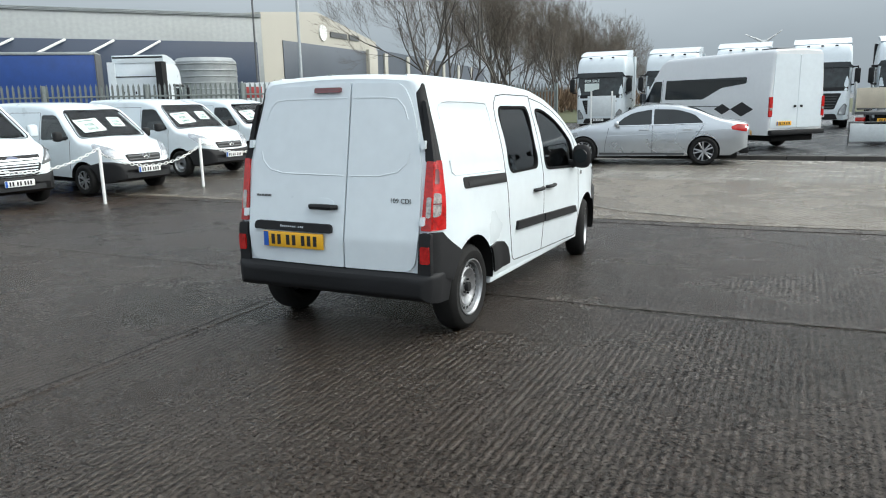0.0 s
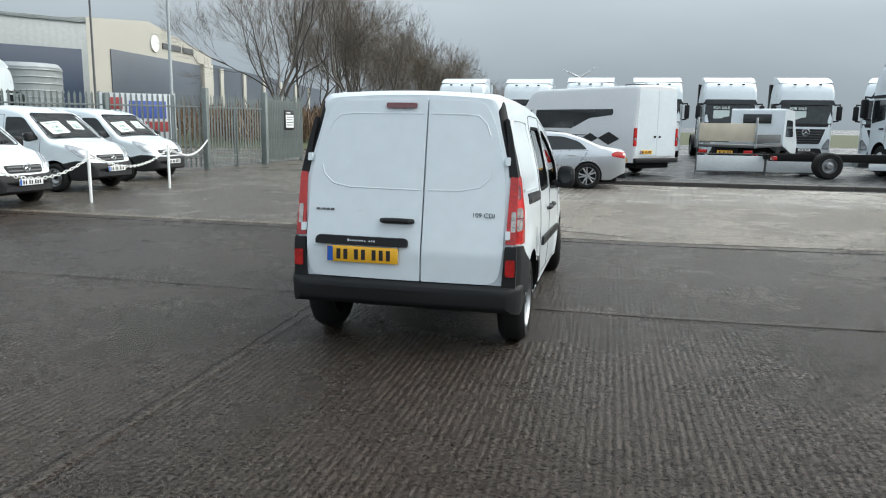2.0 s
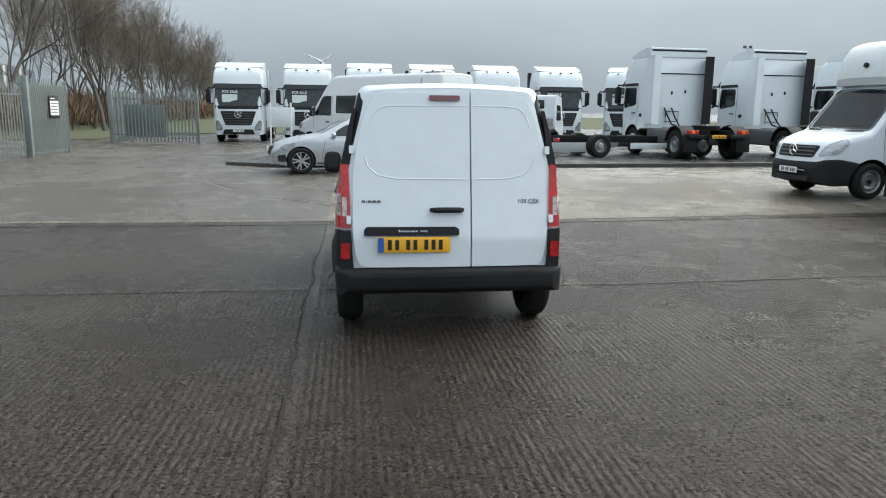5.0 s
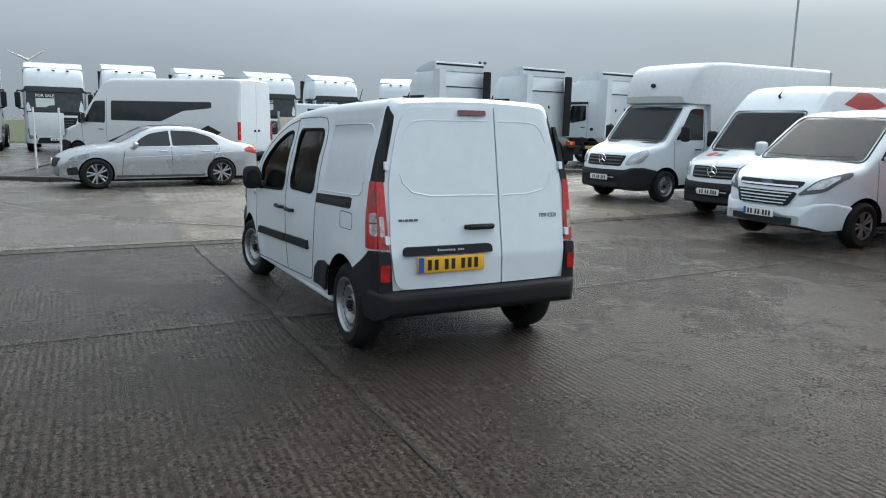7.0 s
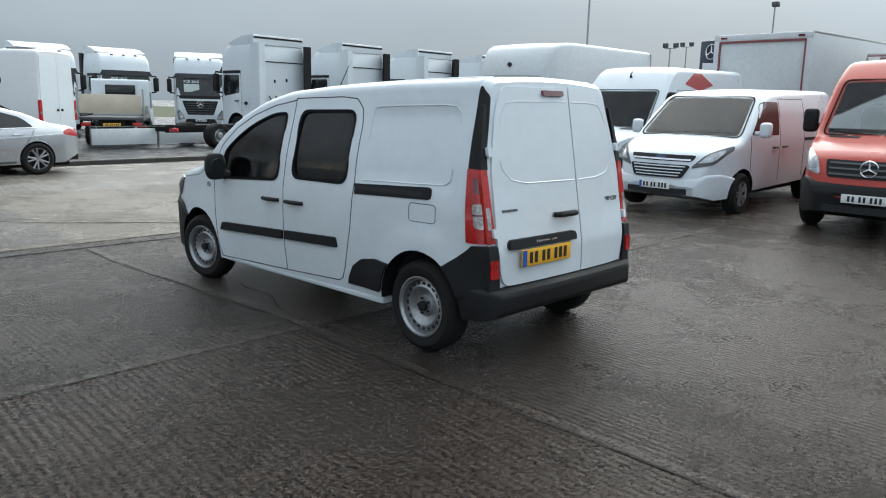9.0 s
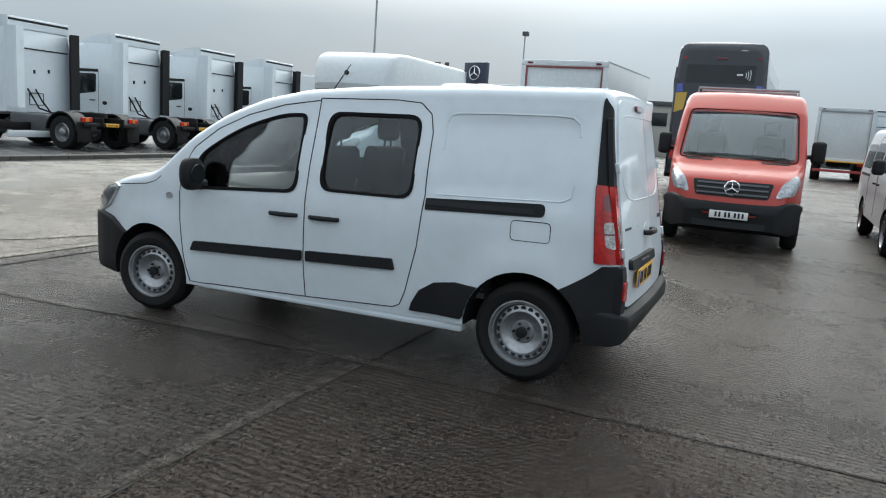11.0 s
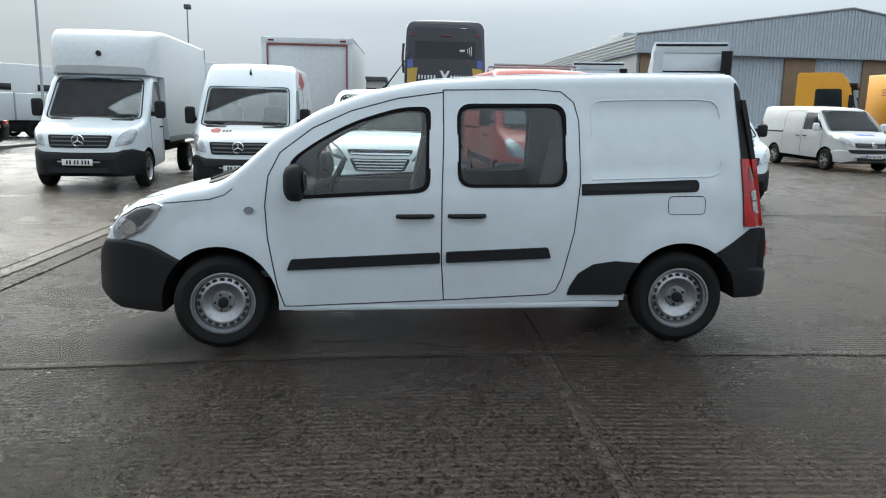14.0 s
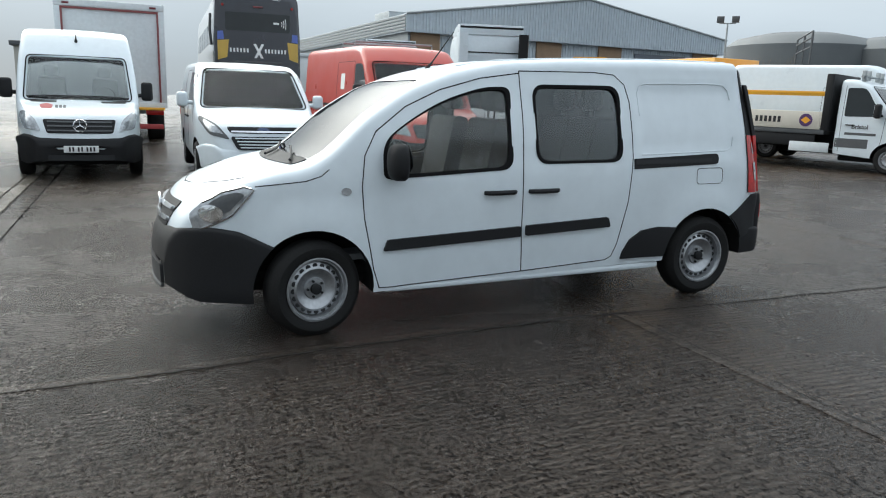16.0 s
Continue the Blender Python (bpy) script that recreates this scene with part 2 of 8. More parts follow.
def soft(table, x, h):
    """A table read with its kinks rounded over a width h."""
    return sum(lerp(table, x + h * o) * w for o, w in ((-0.8, 0.1), (-0.4, 0.22), (0, 0.36), (0.4, 0.22), (0.8, 0.1)))


def span(outline, v):
    """Where a horizontal line cuts an outline."""
    xs = []
    for (a, b), (c, d) in zip(outline, outline[1:] + outline[:1]):
        if (b - v) * (d - v) <= 0 and b != d:
            xs.append(a + (c - a) * (v - b) / (d - b))
    return (min(xs), max(xs)) if len(xs) > 1 else None


def patch(bm, outline, place, lift=0.004, depth=0.012, rows=8, cols=8):
    """A thin curved plate: the outline (u, v) laid on a surface place(u, v, off)."""
    vs = [p[1] for p in outline]
    lo, hi = min(vs), max(vs)
    eps = (hi - lo) * 1e-4
    levels = sorted({round(lo + eps + (hi - lo - 2 * eps) * k / rows, 5) for k in range(rows + 1)} | {round(min(max(v, lo + eps), hi - eps), 5) for v in vs})
    grids = []
    for off in (lift, lift - depth):
        grid = []
        for v in levels:
            s = span(outline, v)
            if s is None:
                continue
            grid.append([bm.verts.new(place(s[0] + (s[1] - s[0]) * k / cols, v, off)) for k in range(cols + 1)])
        for a, b in zip(grid, grid[1:]):
            for k in range(cols):
                bm.faces.new((a[k], a[k + 1], b[k + 1], b[k]))
        grids.append(grid)
    f, g = grids
    edge = lambda q: q[0] + [r[-1] for r in q[1:]] + q[-1][-2::-1] + [r[0] for r in q[-2:0:-1]]
    ef, eg = edge(f), edge(g)
    for k in range(len(ef)):
        j = (k + 1) % len(ef)
        bm.faces.new((ef[k], ef[j], eg[j], eg[k]))
    return bm


def seam(bm, line, place, r=0.004, off=0.0, n=5):
    """A thin line on a surface."""
    pts = []
    for (a, b), (c, d) in zip(line, line[1:]):
        k = max(1, int(math.hypot(c - a, d - b) / 0.06))
        pts += [(a + (c - a) * j / k, b + (d - b) * j / k) for j in range(k)]
    pts.append(line[-1])
    return tube(bm, [place(u, v, off) for u, v in pts], r, n)


def cut(ob, cutters):
    """Cuts meshes out of an object's mesh, for good; the cut faces take the cutter's material."""
    made = []
    bpy.context.view_layer.update()
    for me in cutters:
        c = bpy.data.objects.new("cutter", me)
        scene.collection.objects.link(c)
        c.matrix_world = ob.matrix_world.copy()
        mod = ob.modifiers.new("cut", "BOOLEAN")
        mod.operation, mod.solver, mod.object, mod.material_mode = "DIFFERENCE", "EXACT", c, "TRANSFER"
        made.append(c)
    dg = bpy.context.evaluated_depsgraph_get()
    me = bpy.data.meshes.new_from_object(ob.evaluated_get(dg))
    ob.modifiers.clear()
    ob.data = me
    for c in made:
        bpy.data.objects.remove(c)
    return ob


def cutter(bm, material):
    bmesh.ops.recalc_face_normals(bm, faces=bm.faces)
    me = bpy.data.meshes.new("cutter")
    bm.to_mesh(me)
    bm.free()
    me.materials.append(material)
    return me


class Shell:
    """A vehicle body: length along y (front is +y), one cross-section after another."""

    def __init__(self, top, bottom, width, tumble, radius=0.12, crown=0.03, nose=0.25, tail=0.06, lean=0.0, lean_z=0.7, tail_len=0.35, nose_len=0.9, relief=None, kink=0.08, step=0.06):
        self.top_t, self.bot_t, self.wid_t, self.tum_t = top, bottom, width, tumble
        self.r, self.crown, self.nose, self.tail, self.lean, self.lean_z = radius, crown, nose, tail, lean, lean_z
        self.y0, self.y1 = top[0][0], top[-1][0]
        self.nose_place = None
        self.tail_len, self.nose_len, self.relief, self.kink, self.step = tail_len, nose_len, relief, kink, step

    def top(self, y):
        h = min(self.kink, (self.y1 - y), (y - self.y0))
        return soft(self.top_t, y, max(h, 0.0))

    def width(self, y):
        return soft(self.wid_t, y, max(0.0, min(self.kink, self.y1 - y, y - self.y0)))

    def x_at(self, y, z):
        zt, r = self.top(y), self.r
        x = self.width(y) * soft(self.tum_t, z, 0.06)
        e = z - (zt - r)
        if e > 0:
            xc = self.width(y) * soft(self.tum_t, zt - r, 0.06)
            slope = (xc - x) * 0.5
            x = xc - slope - r * (1 - math.sqrt(max(0.0, 1 - min(1, e / r) ** 2)))
        if self.relief:
            x -= self.relief(y, z)
        return max(x, 0.02)

    def warp(self, x, y, z):
        f = smooth01((y - (self.y1 - self.nose_len)) / self.nose_len)
        b = smooth01((self.y0 + self.tail_len - y) / self.tail_len)
        yy = y - f * self.nose * x * x + b * (self.tail * x * x + self.lean * max(0.0, z - self.lean_z))
        return Vector((x, yy, z))

    def side(self, s):
        """Places on one side, by y and z; s is 1 or -1."""
        def place(y, z, off=0.0):
            x = self.x_at(y, z)
            dz = (self.x_at(y, z + 0.01) - self.x_at(y, z - 0.01)) / 0.02
            n = Vector((1.0, 0.0, -dz)).normalized()
            p = self.warp(x + n.x * off, y, z + n.z * off)
            return Vector((s * p.x, p.y, p.z))
        return place

    def back(self):
        return lambda x, z, off=0.0: self.warp(x, self.y0, z) + Vector((0, -off, 0))

    def over(self):
        """Places on the top surface, by x and y."""
        def place(x, y, off=0.0):
            w = self.x_at(y, self.top(y))
            z = self.top(y) + self.crown * (1 - min(1, abs(x) / max(w, 0.05)) ** 2)
            if abs(x) > w:
                z -= self.r * (1 - math.sqrt(max(0.0, 1 - min(1.0, (abs(x) - w) / self.r) ** 2)))
            dz = (self.top(y + 0.02) - self.top(y - 0.02)) / 0.04
            n = Vector((0, -dz, 1)).normalized()
            p = self.warp(x, y, z)
            return p + n * off
        return place

    def front(self, lo=None):
        """Places on the nose and windscreen, by x and height: where a line straight back first meets the body."""
        if self.nose_place:
            return self.nose_place
        ys = np.linspace(self.y1, max(self.y0, self.y1 - 3.4), 200)
        ts = np.array([self.top(y) for y in ys])
        ws = np.array([self.width(y) for y in ys])
        tr = np.array([soft(self.tum_t, z - self.r, 0.06) for z in ts])

        def depth(x, z):
            f = soft(self.tum_t, z, 0.06)
            e = np.clip((z - (ts - self.r)) / self.r, 0, 1)
            xs = np.where(e > 0, ws * (tr + f) / 2 - self.r * (1 - np.sqrt(1 - e * e)), ws * f)
            xe = np.maximum(0.05, ws * tr - self.r)
            tops = ts + self.crown * (1 - np.minimum(1, abs(x) / xe) ** 2)
            g = np.minimum(xs - abs(x), (tops - z) * 1.5)
            k = int(np.argmax(g > 0))
            if g[k] <= 0:
                return ys[-1]
            if k == 0:
                return ys[0]
            return ys[k - 1] + (ys[k] - ys[k - 1]) * g[k - 1] / (g[k - 1] - g[k])

        def place(x, z, off=0.0):
            y, e = depth(x, z), 0.03
            dx = max(-2.5, min(2.5, (depth(x + e, z) - depth(x - e, z)) / (2 * e)))
            dz = max(-3.0, min(3.0, (depth(x, z + e) - depth(x, z - e)) / (2 * e)))
            return self.warp(x, y, z) + Vector((-dx, 1.0, -dz)).normalized() * off
        self.nose_place = place
        return place

    def bm(self, k_side=14, k_arc=5, k_top=5):
        bm = B()
        ys = set(np.round(np.arange(self.y0, self.y1, self.step), 4)) | {self.y1} | {round(p[0], 4) for p in self.top_t}
        ys |= {self.y0 + d for d in (0.01, 0.03)} | {self.y1 - d for d in (0.01, 0.025, 0.05, 0.08)}
        ys = sorted(y for y in ys if self.y0 <= y <= self.y1)
        ys = [y for n, y in enumerate(ys) if n == 0 or y - ys[n - 1] > 0.004]
        loops = []
        for y in ys:
            zb, zt = lerp(self.bot_t, y), self.top(y)
            zr = max(zt - self.r, zb + 0.02)
            zz = [zb + (zr - zb) * k / k_side for k in range(k_side + 1)] + [zr + (zt - zr) * math.sin(math.pi / 2 * (k + 1) / k_arc) for k in range(k_arc)]
            half = [(self.x_at(y, z), z) for z in zz]
            xe = half[-1][0]
            half += [(xe * (1 - (k + 1) / k_top), zt + self.crown * (1 - (1 - (k + 1) / k_top) ** 2)) for k in range(k_top)]
            full = half + [(-x, z) for x, z in half[-2::-1]]
            loops.append([bm.verts.new(self.warp(x, y, z)) for x, z in full])
        skin(bm, loops)
        return bm


# ---- ground ----
def dip(x, y):
    """The yard falls gently to a drain line."""
    rise = 0.012 * min(max(x - 2, 0), 22) * smooth01((15 - y) / 4)
    return rise - 0.11 * math.exp(-((y - 4.75) / 1.95) ** 2) * smooth01((26 - abs(x)) / 12)


def in_park(x, y):
    """Whether a place lies on the raised lorry park."""
    return x > -2.6 and y > 17.5


def concrete(name, tone, rib, ribscale, wet=0.5, relief=1.0, gloss=0.74):
    """Wet brushed concrete: ribs, stains, damp and puddles."""
    m = bpy.data.materials.new(name)
    m.use_nodes = True
    n, l = m.node_tree.nodes, m.node_tree.links
    b = n["Principled BSDF"]
    geo = n.new("ShaderNodeNewGeometry")
    info = n.new("ShaderNodeObjectInfo")

    def noise_at(scale, detail, vec=None, rough=0.55):
        t = n.new("ShaderNodeTexNoise")
        t.inputs["Scale"].default_value, t.inputs["Detail"].default_value, t.inputs["Roughness"].default_value = scale, detail, rough
        l.new(vec or geo.outputs["Position"], t.inputs["Vector"])
        return t.outputs[0]

    def ranged(src, a, c, d, e):
        t = n.new("ShaderNodeMapRange")
        t.interpolation_type = "SMOOTHSTEP"
        for k, v in enumerate((a, c, d, e)):
            t.inputs[k + 1].default_value = v
        l.new(src, t.inputs[0])
        return t.outputs[0]

    def calc(op, a, c):
        t = n.new("ShaderNodeMath")
        t.operation = op
        for k, v in enumerate((a, c)):
            if isinstance(v, (int, float)):
                t.inputs[k].default_value = v
            else:
                l.new(v, t.inputs[k])
        return t.outputs[0]

    mp = n.new("ShaderNodeMapping")
    mp.inputs["Rotation"].default_value = (0, 0, radians(rib))
    l.new(geo.outputs["Position"], mp.inputs[0])
    wv = n.new("ShaderNodeTexWave")              # tined grooves
    wv.inputs["Scale"].default_value, wv.inputs["Distortion"].default_value = ribscale, 2.2
    wv.inputs["Detail"].default_value, wv.inputs["Detail Scale"].default_value, wv.inputs["Detail Roughness"].default_value = 3, 2.6, 0.7
    l.new(mp.outputs[0], wv.inputs["Vector"])
    stretch = n.new("ShaderNodeMapping")
    stretch.inputs["Rotation"].default_value = (0, 0, radians(rib))
    stretch.inputs["Scale"].default_value = (1.0, 0.30, 1)
    l.new(geo.outputs["Position"], stretch.inputs[0])
    streak = noise_at(26.0, 4, stretch.outputs[0], 0.65)
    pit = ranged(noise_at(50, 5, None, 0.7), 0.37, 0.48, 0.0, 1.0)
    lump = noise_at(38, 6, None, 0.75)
    mid = noise_at(0.8, 6, None, 0.62)
    big = noise_at(0.17, 4)
    # each slab is worn to its own degree, and each unevenly
    own = ranged(info.outputs["Random"], 0.0, 1.0, 0.55, 1.15)
    worn = calc("MULTIPLY", ranged(noise_at(0.7, 5, None, 0.6), 0.36, 0.60, 0.15, 1.0), own)
    broken = calc("MULTIPLY", wv.outputs[1], ranged(noise_at(11, 3), 0.36, 0.58, 0.25, 1.0))
    raw = calc("ADD", calc("MULTIPLY", broken, 0.50 * relief), calc("MULTIPLY", streak, 0.62 * relief))
    ribs = calc("MULTIPLY", raw, worn)
    height = calc("ADD", calc("ADD", ribs, calc("MULTIPLY", lump, 0.30 + 0.62 * relief)), calc("MULTIPLY", pit, 0.12 + 0.38 * relief))
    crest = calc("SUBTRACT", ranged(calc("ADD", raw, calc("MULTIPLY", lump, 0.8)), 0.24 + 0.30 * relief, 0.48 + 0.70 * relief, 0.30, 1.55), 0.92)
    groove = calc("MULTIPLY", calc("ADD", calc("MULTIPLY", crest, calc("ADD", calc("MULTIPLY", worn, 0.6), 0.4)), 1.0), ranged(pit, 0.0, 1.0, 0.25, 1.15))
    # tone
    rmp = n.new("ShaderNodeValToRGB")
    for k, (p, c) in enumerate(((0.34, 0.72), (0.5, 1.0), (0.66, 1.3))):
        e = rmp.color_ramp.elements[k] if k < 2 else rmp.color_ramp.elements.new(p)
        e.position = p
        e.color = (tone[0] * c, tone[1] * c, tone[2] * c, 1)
    tonev = calc("ADD", calc("MULTIPLY", mid, 0.45), calc("ADD", calc("MULTIPLY", big, 0.3), calc("MULTIPLY", lump, 0.25)))
    tonev = calc("ADD", tonev, calc("MULTIPLY", calc("SUBTRACT", info.outputs["Random"], 0.5), 0.14))
    l.new(tonev, rmp.inputs[0])
    damp = ranged(calc("ADD", calc("MULTIPLY", mid, 0.5), calc("MULTIPLY", big, 0.5)), 0.38, 0.62, 1.0, 0.0)
    mix = n.new("ShaderNodeMix")
    mix.data_type = "RGBA"
    mix.blend_type = "MULTIPLY"
    mix.inputs[7].default_value = (0.72, 0.67, 0.62, 1)
    l.new(calc("MULTIPLY", damp, wet), mix.inputs[0])
    l.new(rmp.outputs[0], mix.inputs[6])
    # shade in grooves and pits and glint on crests, put into the colour
    relief_shade = n.new("ShaderNodeVectorMath")
    relief_shade.operation = "SCALE"
    l.new(mix.outputs[2], relief_shade.inputs[0])
    l.new(groove, relief_shade.inputs["Scale"])
    l.new(relief_shade.outputs[0], b.inputs["Base Color"])
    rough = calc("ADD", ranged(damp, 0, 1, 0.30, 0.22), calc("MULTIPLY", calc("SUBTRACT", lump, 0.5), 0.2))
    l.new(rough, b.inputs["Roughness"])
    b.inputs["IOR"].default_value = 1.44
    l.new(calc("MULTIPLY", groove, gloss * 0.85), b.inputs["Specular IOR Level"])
    b.inputs["Coat Weight"].default_value = 0.0
    bp = n.new("ShaderNodeBump")
    bp.inputs["Strength"].default_value, bp.inputs["Distance"].default_value = 1.0, 0.024
    l.new(height, bp.inputs["Height"])
    l.new(bp.outputs[0], b.inputs["Normal"])
    return m


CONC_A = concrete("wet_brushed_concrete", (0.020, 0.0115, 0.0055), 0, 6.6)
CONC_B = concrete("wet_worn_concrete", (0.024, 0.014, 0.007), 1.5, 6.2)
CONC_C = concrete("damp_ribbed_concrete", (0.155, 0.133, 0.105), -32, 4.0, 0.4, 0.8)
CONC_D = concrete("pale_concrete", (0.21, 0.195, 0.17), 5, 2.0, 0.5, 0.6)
# worn concrete with the sky's reflection put in as a paler tone
CONC_F = concrete("sky_paled_worn_concrete", (0.040, 0.0275, 0.0175), 1, 6.4, 0.4)
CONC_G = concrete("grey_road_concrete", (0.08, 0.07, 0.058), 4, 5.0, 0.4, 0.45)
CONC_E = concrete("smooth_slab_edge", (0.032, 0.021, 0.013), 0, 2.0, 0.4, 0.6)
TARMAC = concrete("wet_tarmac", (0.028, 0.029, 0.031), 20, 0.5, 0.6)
GRASS = surface("rough_grass", (0.055, 0.075, 0.028), 0.9, var=0.5, scale=0.3, grain=8, bump=0.5, dark=(0.05, 0.042, 0.02))
JOINT = surface("joint_filler", (0.009, 0.008, 0.007), 0.85, var=0.4, scale=3, grain=40)


def sheet(bm, x0, x1, y0, y1, step, z, drop=None):
    """A level sheet that follows the fall of the yard; drop gives it sides."""
    nx, ny = max(1, round((x1 - x0) / step)), max(1, round((y1 - y0) / step))
    g = [[bm.verts.new((x0 + (x1 - x0) * i / nx, y0 + (y1 - y0) * j / ny, z + dip(x0 + (x1 - x0) * i / nx, y0 + (y1 - y0) * j / ny))) for i in range(nx + 1)] for j in range(ny + 1)]
    for j in range(ny):
        for i in range(nx):
            bm.faces.new((g[j][i], g[j][i + 1], g[j + 1][i + 1], g[j + 1][i]))
    if drop:
        edge = g[0] + [r[-1] for r in g[1:]] + g[-1][-2::-1] + [r[0] for r in g[-2:0:-1]]
        low = [bm.verts.new(v.co - Vector((0, 0, drop))) for v in edge]
        for k in range(len(edge)):
            j = (k + 1) % len(edge)
            bm.faces.new((edge[k], edge[j], low[j], low[k]))
    return bm


bm = B()
xs = sorted({-900, -400, -180, -90, -60, 60, 90, 180, 400, 900} | set(range(-44, 46, 2)))
ys = sorted({-900, -400, -180, -90, 60, 90, 180, 400, 900} | {-60, -50} | set(np.round(np.arange(-44, 46, 1.0), 2)))
gv = [[bm.verts.new((x, y, -0.022 + dip(x, y))) for x in xs] for y in ys]
for j in range(len(ys) - 1):
    for i in range(len(xs) - 1):
        bm.faces.new((gv[j][i], gv[j][i + 1], gv[j + 1][i + 1], gv[j + 1][i]))
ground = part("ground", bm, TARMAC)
tagged(ground, "wet dark tarmac and joint filler under the yard", "ground", kind="structure")


# ---- wheels ----
def tyre_bm(r, rim, w):
    bm = B()
    prof = [(rim - 0.005, -w / 2 + 0.02), (rim + 0.02, -w / 2), (r - 0.045, -w / 2 - 0.004), (r - 0.012, -w / 2 + 0.018), (r, -w / 2 + 0.045), (r, w / 2 - 0.045), (r - 0.012, w / 2 - 0.018), (r - 0.045, w / 2 + 0.004), (rim + 0.02, w / 2), (rim - 0.005, w / 2 - 0.02)]
    n = 40
    loops = [[bm.verts.new((a, q * math.cos(2 * math.pi * k / n), q * math.sin(2 * math.pi * k / n))) for k in range(n)] for q, a in prof]
    skin(bm, loops + [loops[0]], caps=False)
    return bm


def disc_bm(prof, n=32):
    """A turned disc; prof is (radius, x) from the rim inwards, the last at radius 0 or an open end."""
    bm = B()
    loops = [[bm.verts.new((a, q * math.cos(2 * math.pi * k / n), q * math.sin(2 * math.pi * k / n))) for k in range(n)] for q, a in prof]
    skin(bm, loops, caps=False)
    bm.faces.new(loops[-1])
    return bm


hole_meshes = {}


def steel_wheel(parent, x, y, z, r, rim, w, s, turn=0.0, slots=20, material=None):
    """A pressed steel wheel with round holes; s is the side that faces out."""
    at = pose(x, y, z, 0, 0, turn) @ Matrix.Diagonal((s, 1, 1, 1))
    wheel = part("wheel", tyre_bm(r, rim, w), RUBBER, parent, "black tyre on a steel wheel", at=at)
    o = w / 2
    part("rim", disc_bm([(rim, o - 0.02), (rim + 0.006, o - 0.002), (rim - 0.004, o - 0.001), (rim - 0.010, o - 0.012), (rim - 0.014, o - 0.020), (rim - 0.020, o - 0.020), (rim - 0.026, o - 0.052), (rim * 0.855, o - 0.060), (rim * 0.84, o - 0.046), (rim * 0.745, o - 0.0395), (rim * 0.66, o - 0.030), (rim * 0.58, o - 0.036), (rim * 0.46, o - 0.054), (rim * 0.36, o - 0.058), (rim * 0.33, o - 0.046), (rim * 0.16, o - 0.044)]), material or STEEL, wheel, "silver painted steel rim")
    key = (slots, round(rim, 3), w)
    if key not in hole_meshes:
        bm = B()
        for k in range(1 if slots > 14 else slots):
            a = 2 * math.pi * k / slots
            c = Vector((o - 0.0405, rim * 0.745 * math.cos(a), rim * 0.745 * math.sin(a)))
            u, e = Vector((0, math.cos(a), math.sin(a))), Vector((0, -math.sin(a), math.cos(a)))
            skin(bm, [ring(bm, c, u, e, rim * 0.085, 10), ring(bm, c + Vector((0.0035, 0, 0)), u, e, rim * 0.078, 10)])
        hole_meshes[key] = mesh_of(bm, "wheel_hole")
        hole_meshes[key].materials.append(GAP)
    for k in range(slots if slots > 14 else 1):
        ho = new("wheel_hole" if slots > 14 else "perforation", hole_meshes[key])
        ho.parent = wheel
        ho.matrix_basis = Matrix.Rotation(2 * math.pi * k / slots, 4, "X")
        if slots <= 14:
            tagged(ho, kind="stuff")
    bm = B()
    tube(bm, [(o - 0.06, 0, 0), (o - 0.018, 0, 0), (o - 0.014, 0, 0)], [rim * 0.17, rim * 0.17, rim * 0.12], 16)
    for k in range(5):
        a = 2 * math.pi * k / 5
        p = (rim * 0.26 * math.cos(a), rim * 0.26 * math.sin(a))
        tube(bm, [(o - 0.06, *p), (o - 0.03, *p)], rim * 0.04, 6)
    part("hub_cap", bm, BLACK, wheel, "dark hub with wheel bolts")
    return wheel


def alloy_wheel(parent, x, y, z, r, rim, w, s, turn=0.0, spokes=5, material=None):
    at = pose(x, y, z, 0, 0, turn) @ Matrix.Diagonal((s, 1, 1, 1))
    wheel = part("wheel", tyre_bm(r, rim, w), RUBBER, parent, "black tyre on an alloy wheel", at=at)
    o = w / 2
    part("rim", disc_bm([(rim, o - 0.02), (rim + 0.005, o - 0.004), (rim - 0.01, o - 0.004), (rim - 0.02, o - 0.05), (rim - 0.03, o - 0.11), (rim * 0.2, o - 0.12)]), GAP, wheel, "dark barrel of the wheel")
    bm = B()
    for k in range(spokes):
        for d in (-0.10, 0.10):
            a = 2 * math.pi * k / spokes
            e = a + d * 2.2
            c0, c1 = Vector((o - 0.03, 0.16 * rim * math.cos(a + d), 0.16 * rim * math.sin(a + d))), Vector((o - 0.012, rim * 0.97 * math.cos(e), rim * 0.97 * math.sin(e)))
            tube(bm, [c0, (c0 + c1) / 2 + Vector((0.004, 0, 0)), c1], [rim * 0.10, rim * 0.085, rim * 0.085], 6)
    tube(bm, [(o - 0.05, 0, 0), (o - 0.016, 0, 0)], [rim * 0.24, rim * 0.18], 16)
    prof = [(rim - 0.012, o - 0.03), (rim + 0.004, o - 0.006), (rim - 0.014, o - 0.004), (rim - 0.02, o - 0.03)]
    n = 40
    loops = [[bm.verts.new((a, q * math.cos(2 * math.pi * k / n), q * math.sin(2 * math.pi * k / n))) for k in range(n)] for q, a in prof]
    skin(bm, loops + [loops[0]], caps=False)
    part("spokes", bm, material or ALLOY, wheel, "alloy spokes and rim edge")
    return wheel


def arch_cut(y, z, r, x0=0.45, x1=1.4, n=40):
    bm = B()
    tube(bm, [(x0, y, z), (x1, y, z)], r, n)
    tube(bm, [(-x1, y, z), (-x0, y, z)], r, n)
    return cutter(bm, UNDER)


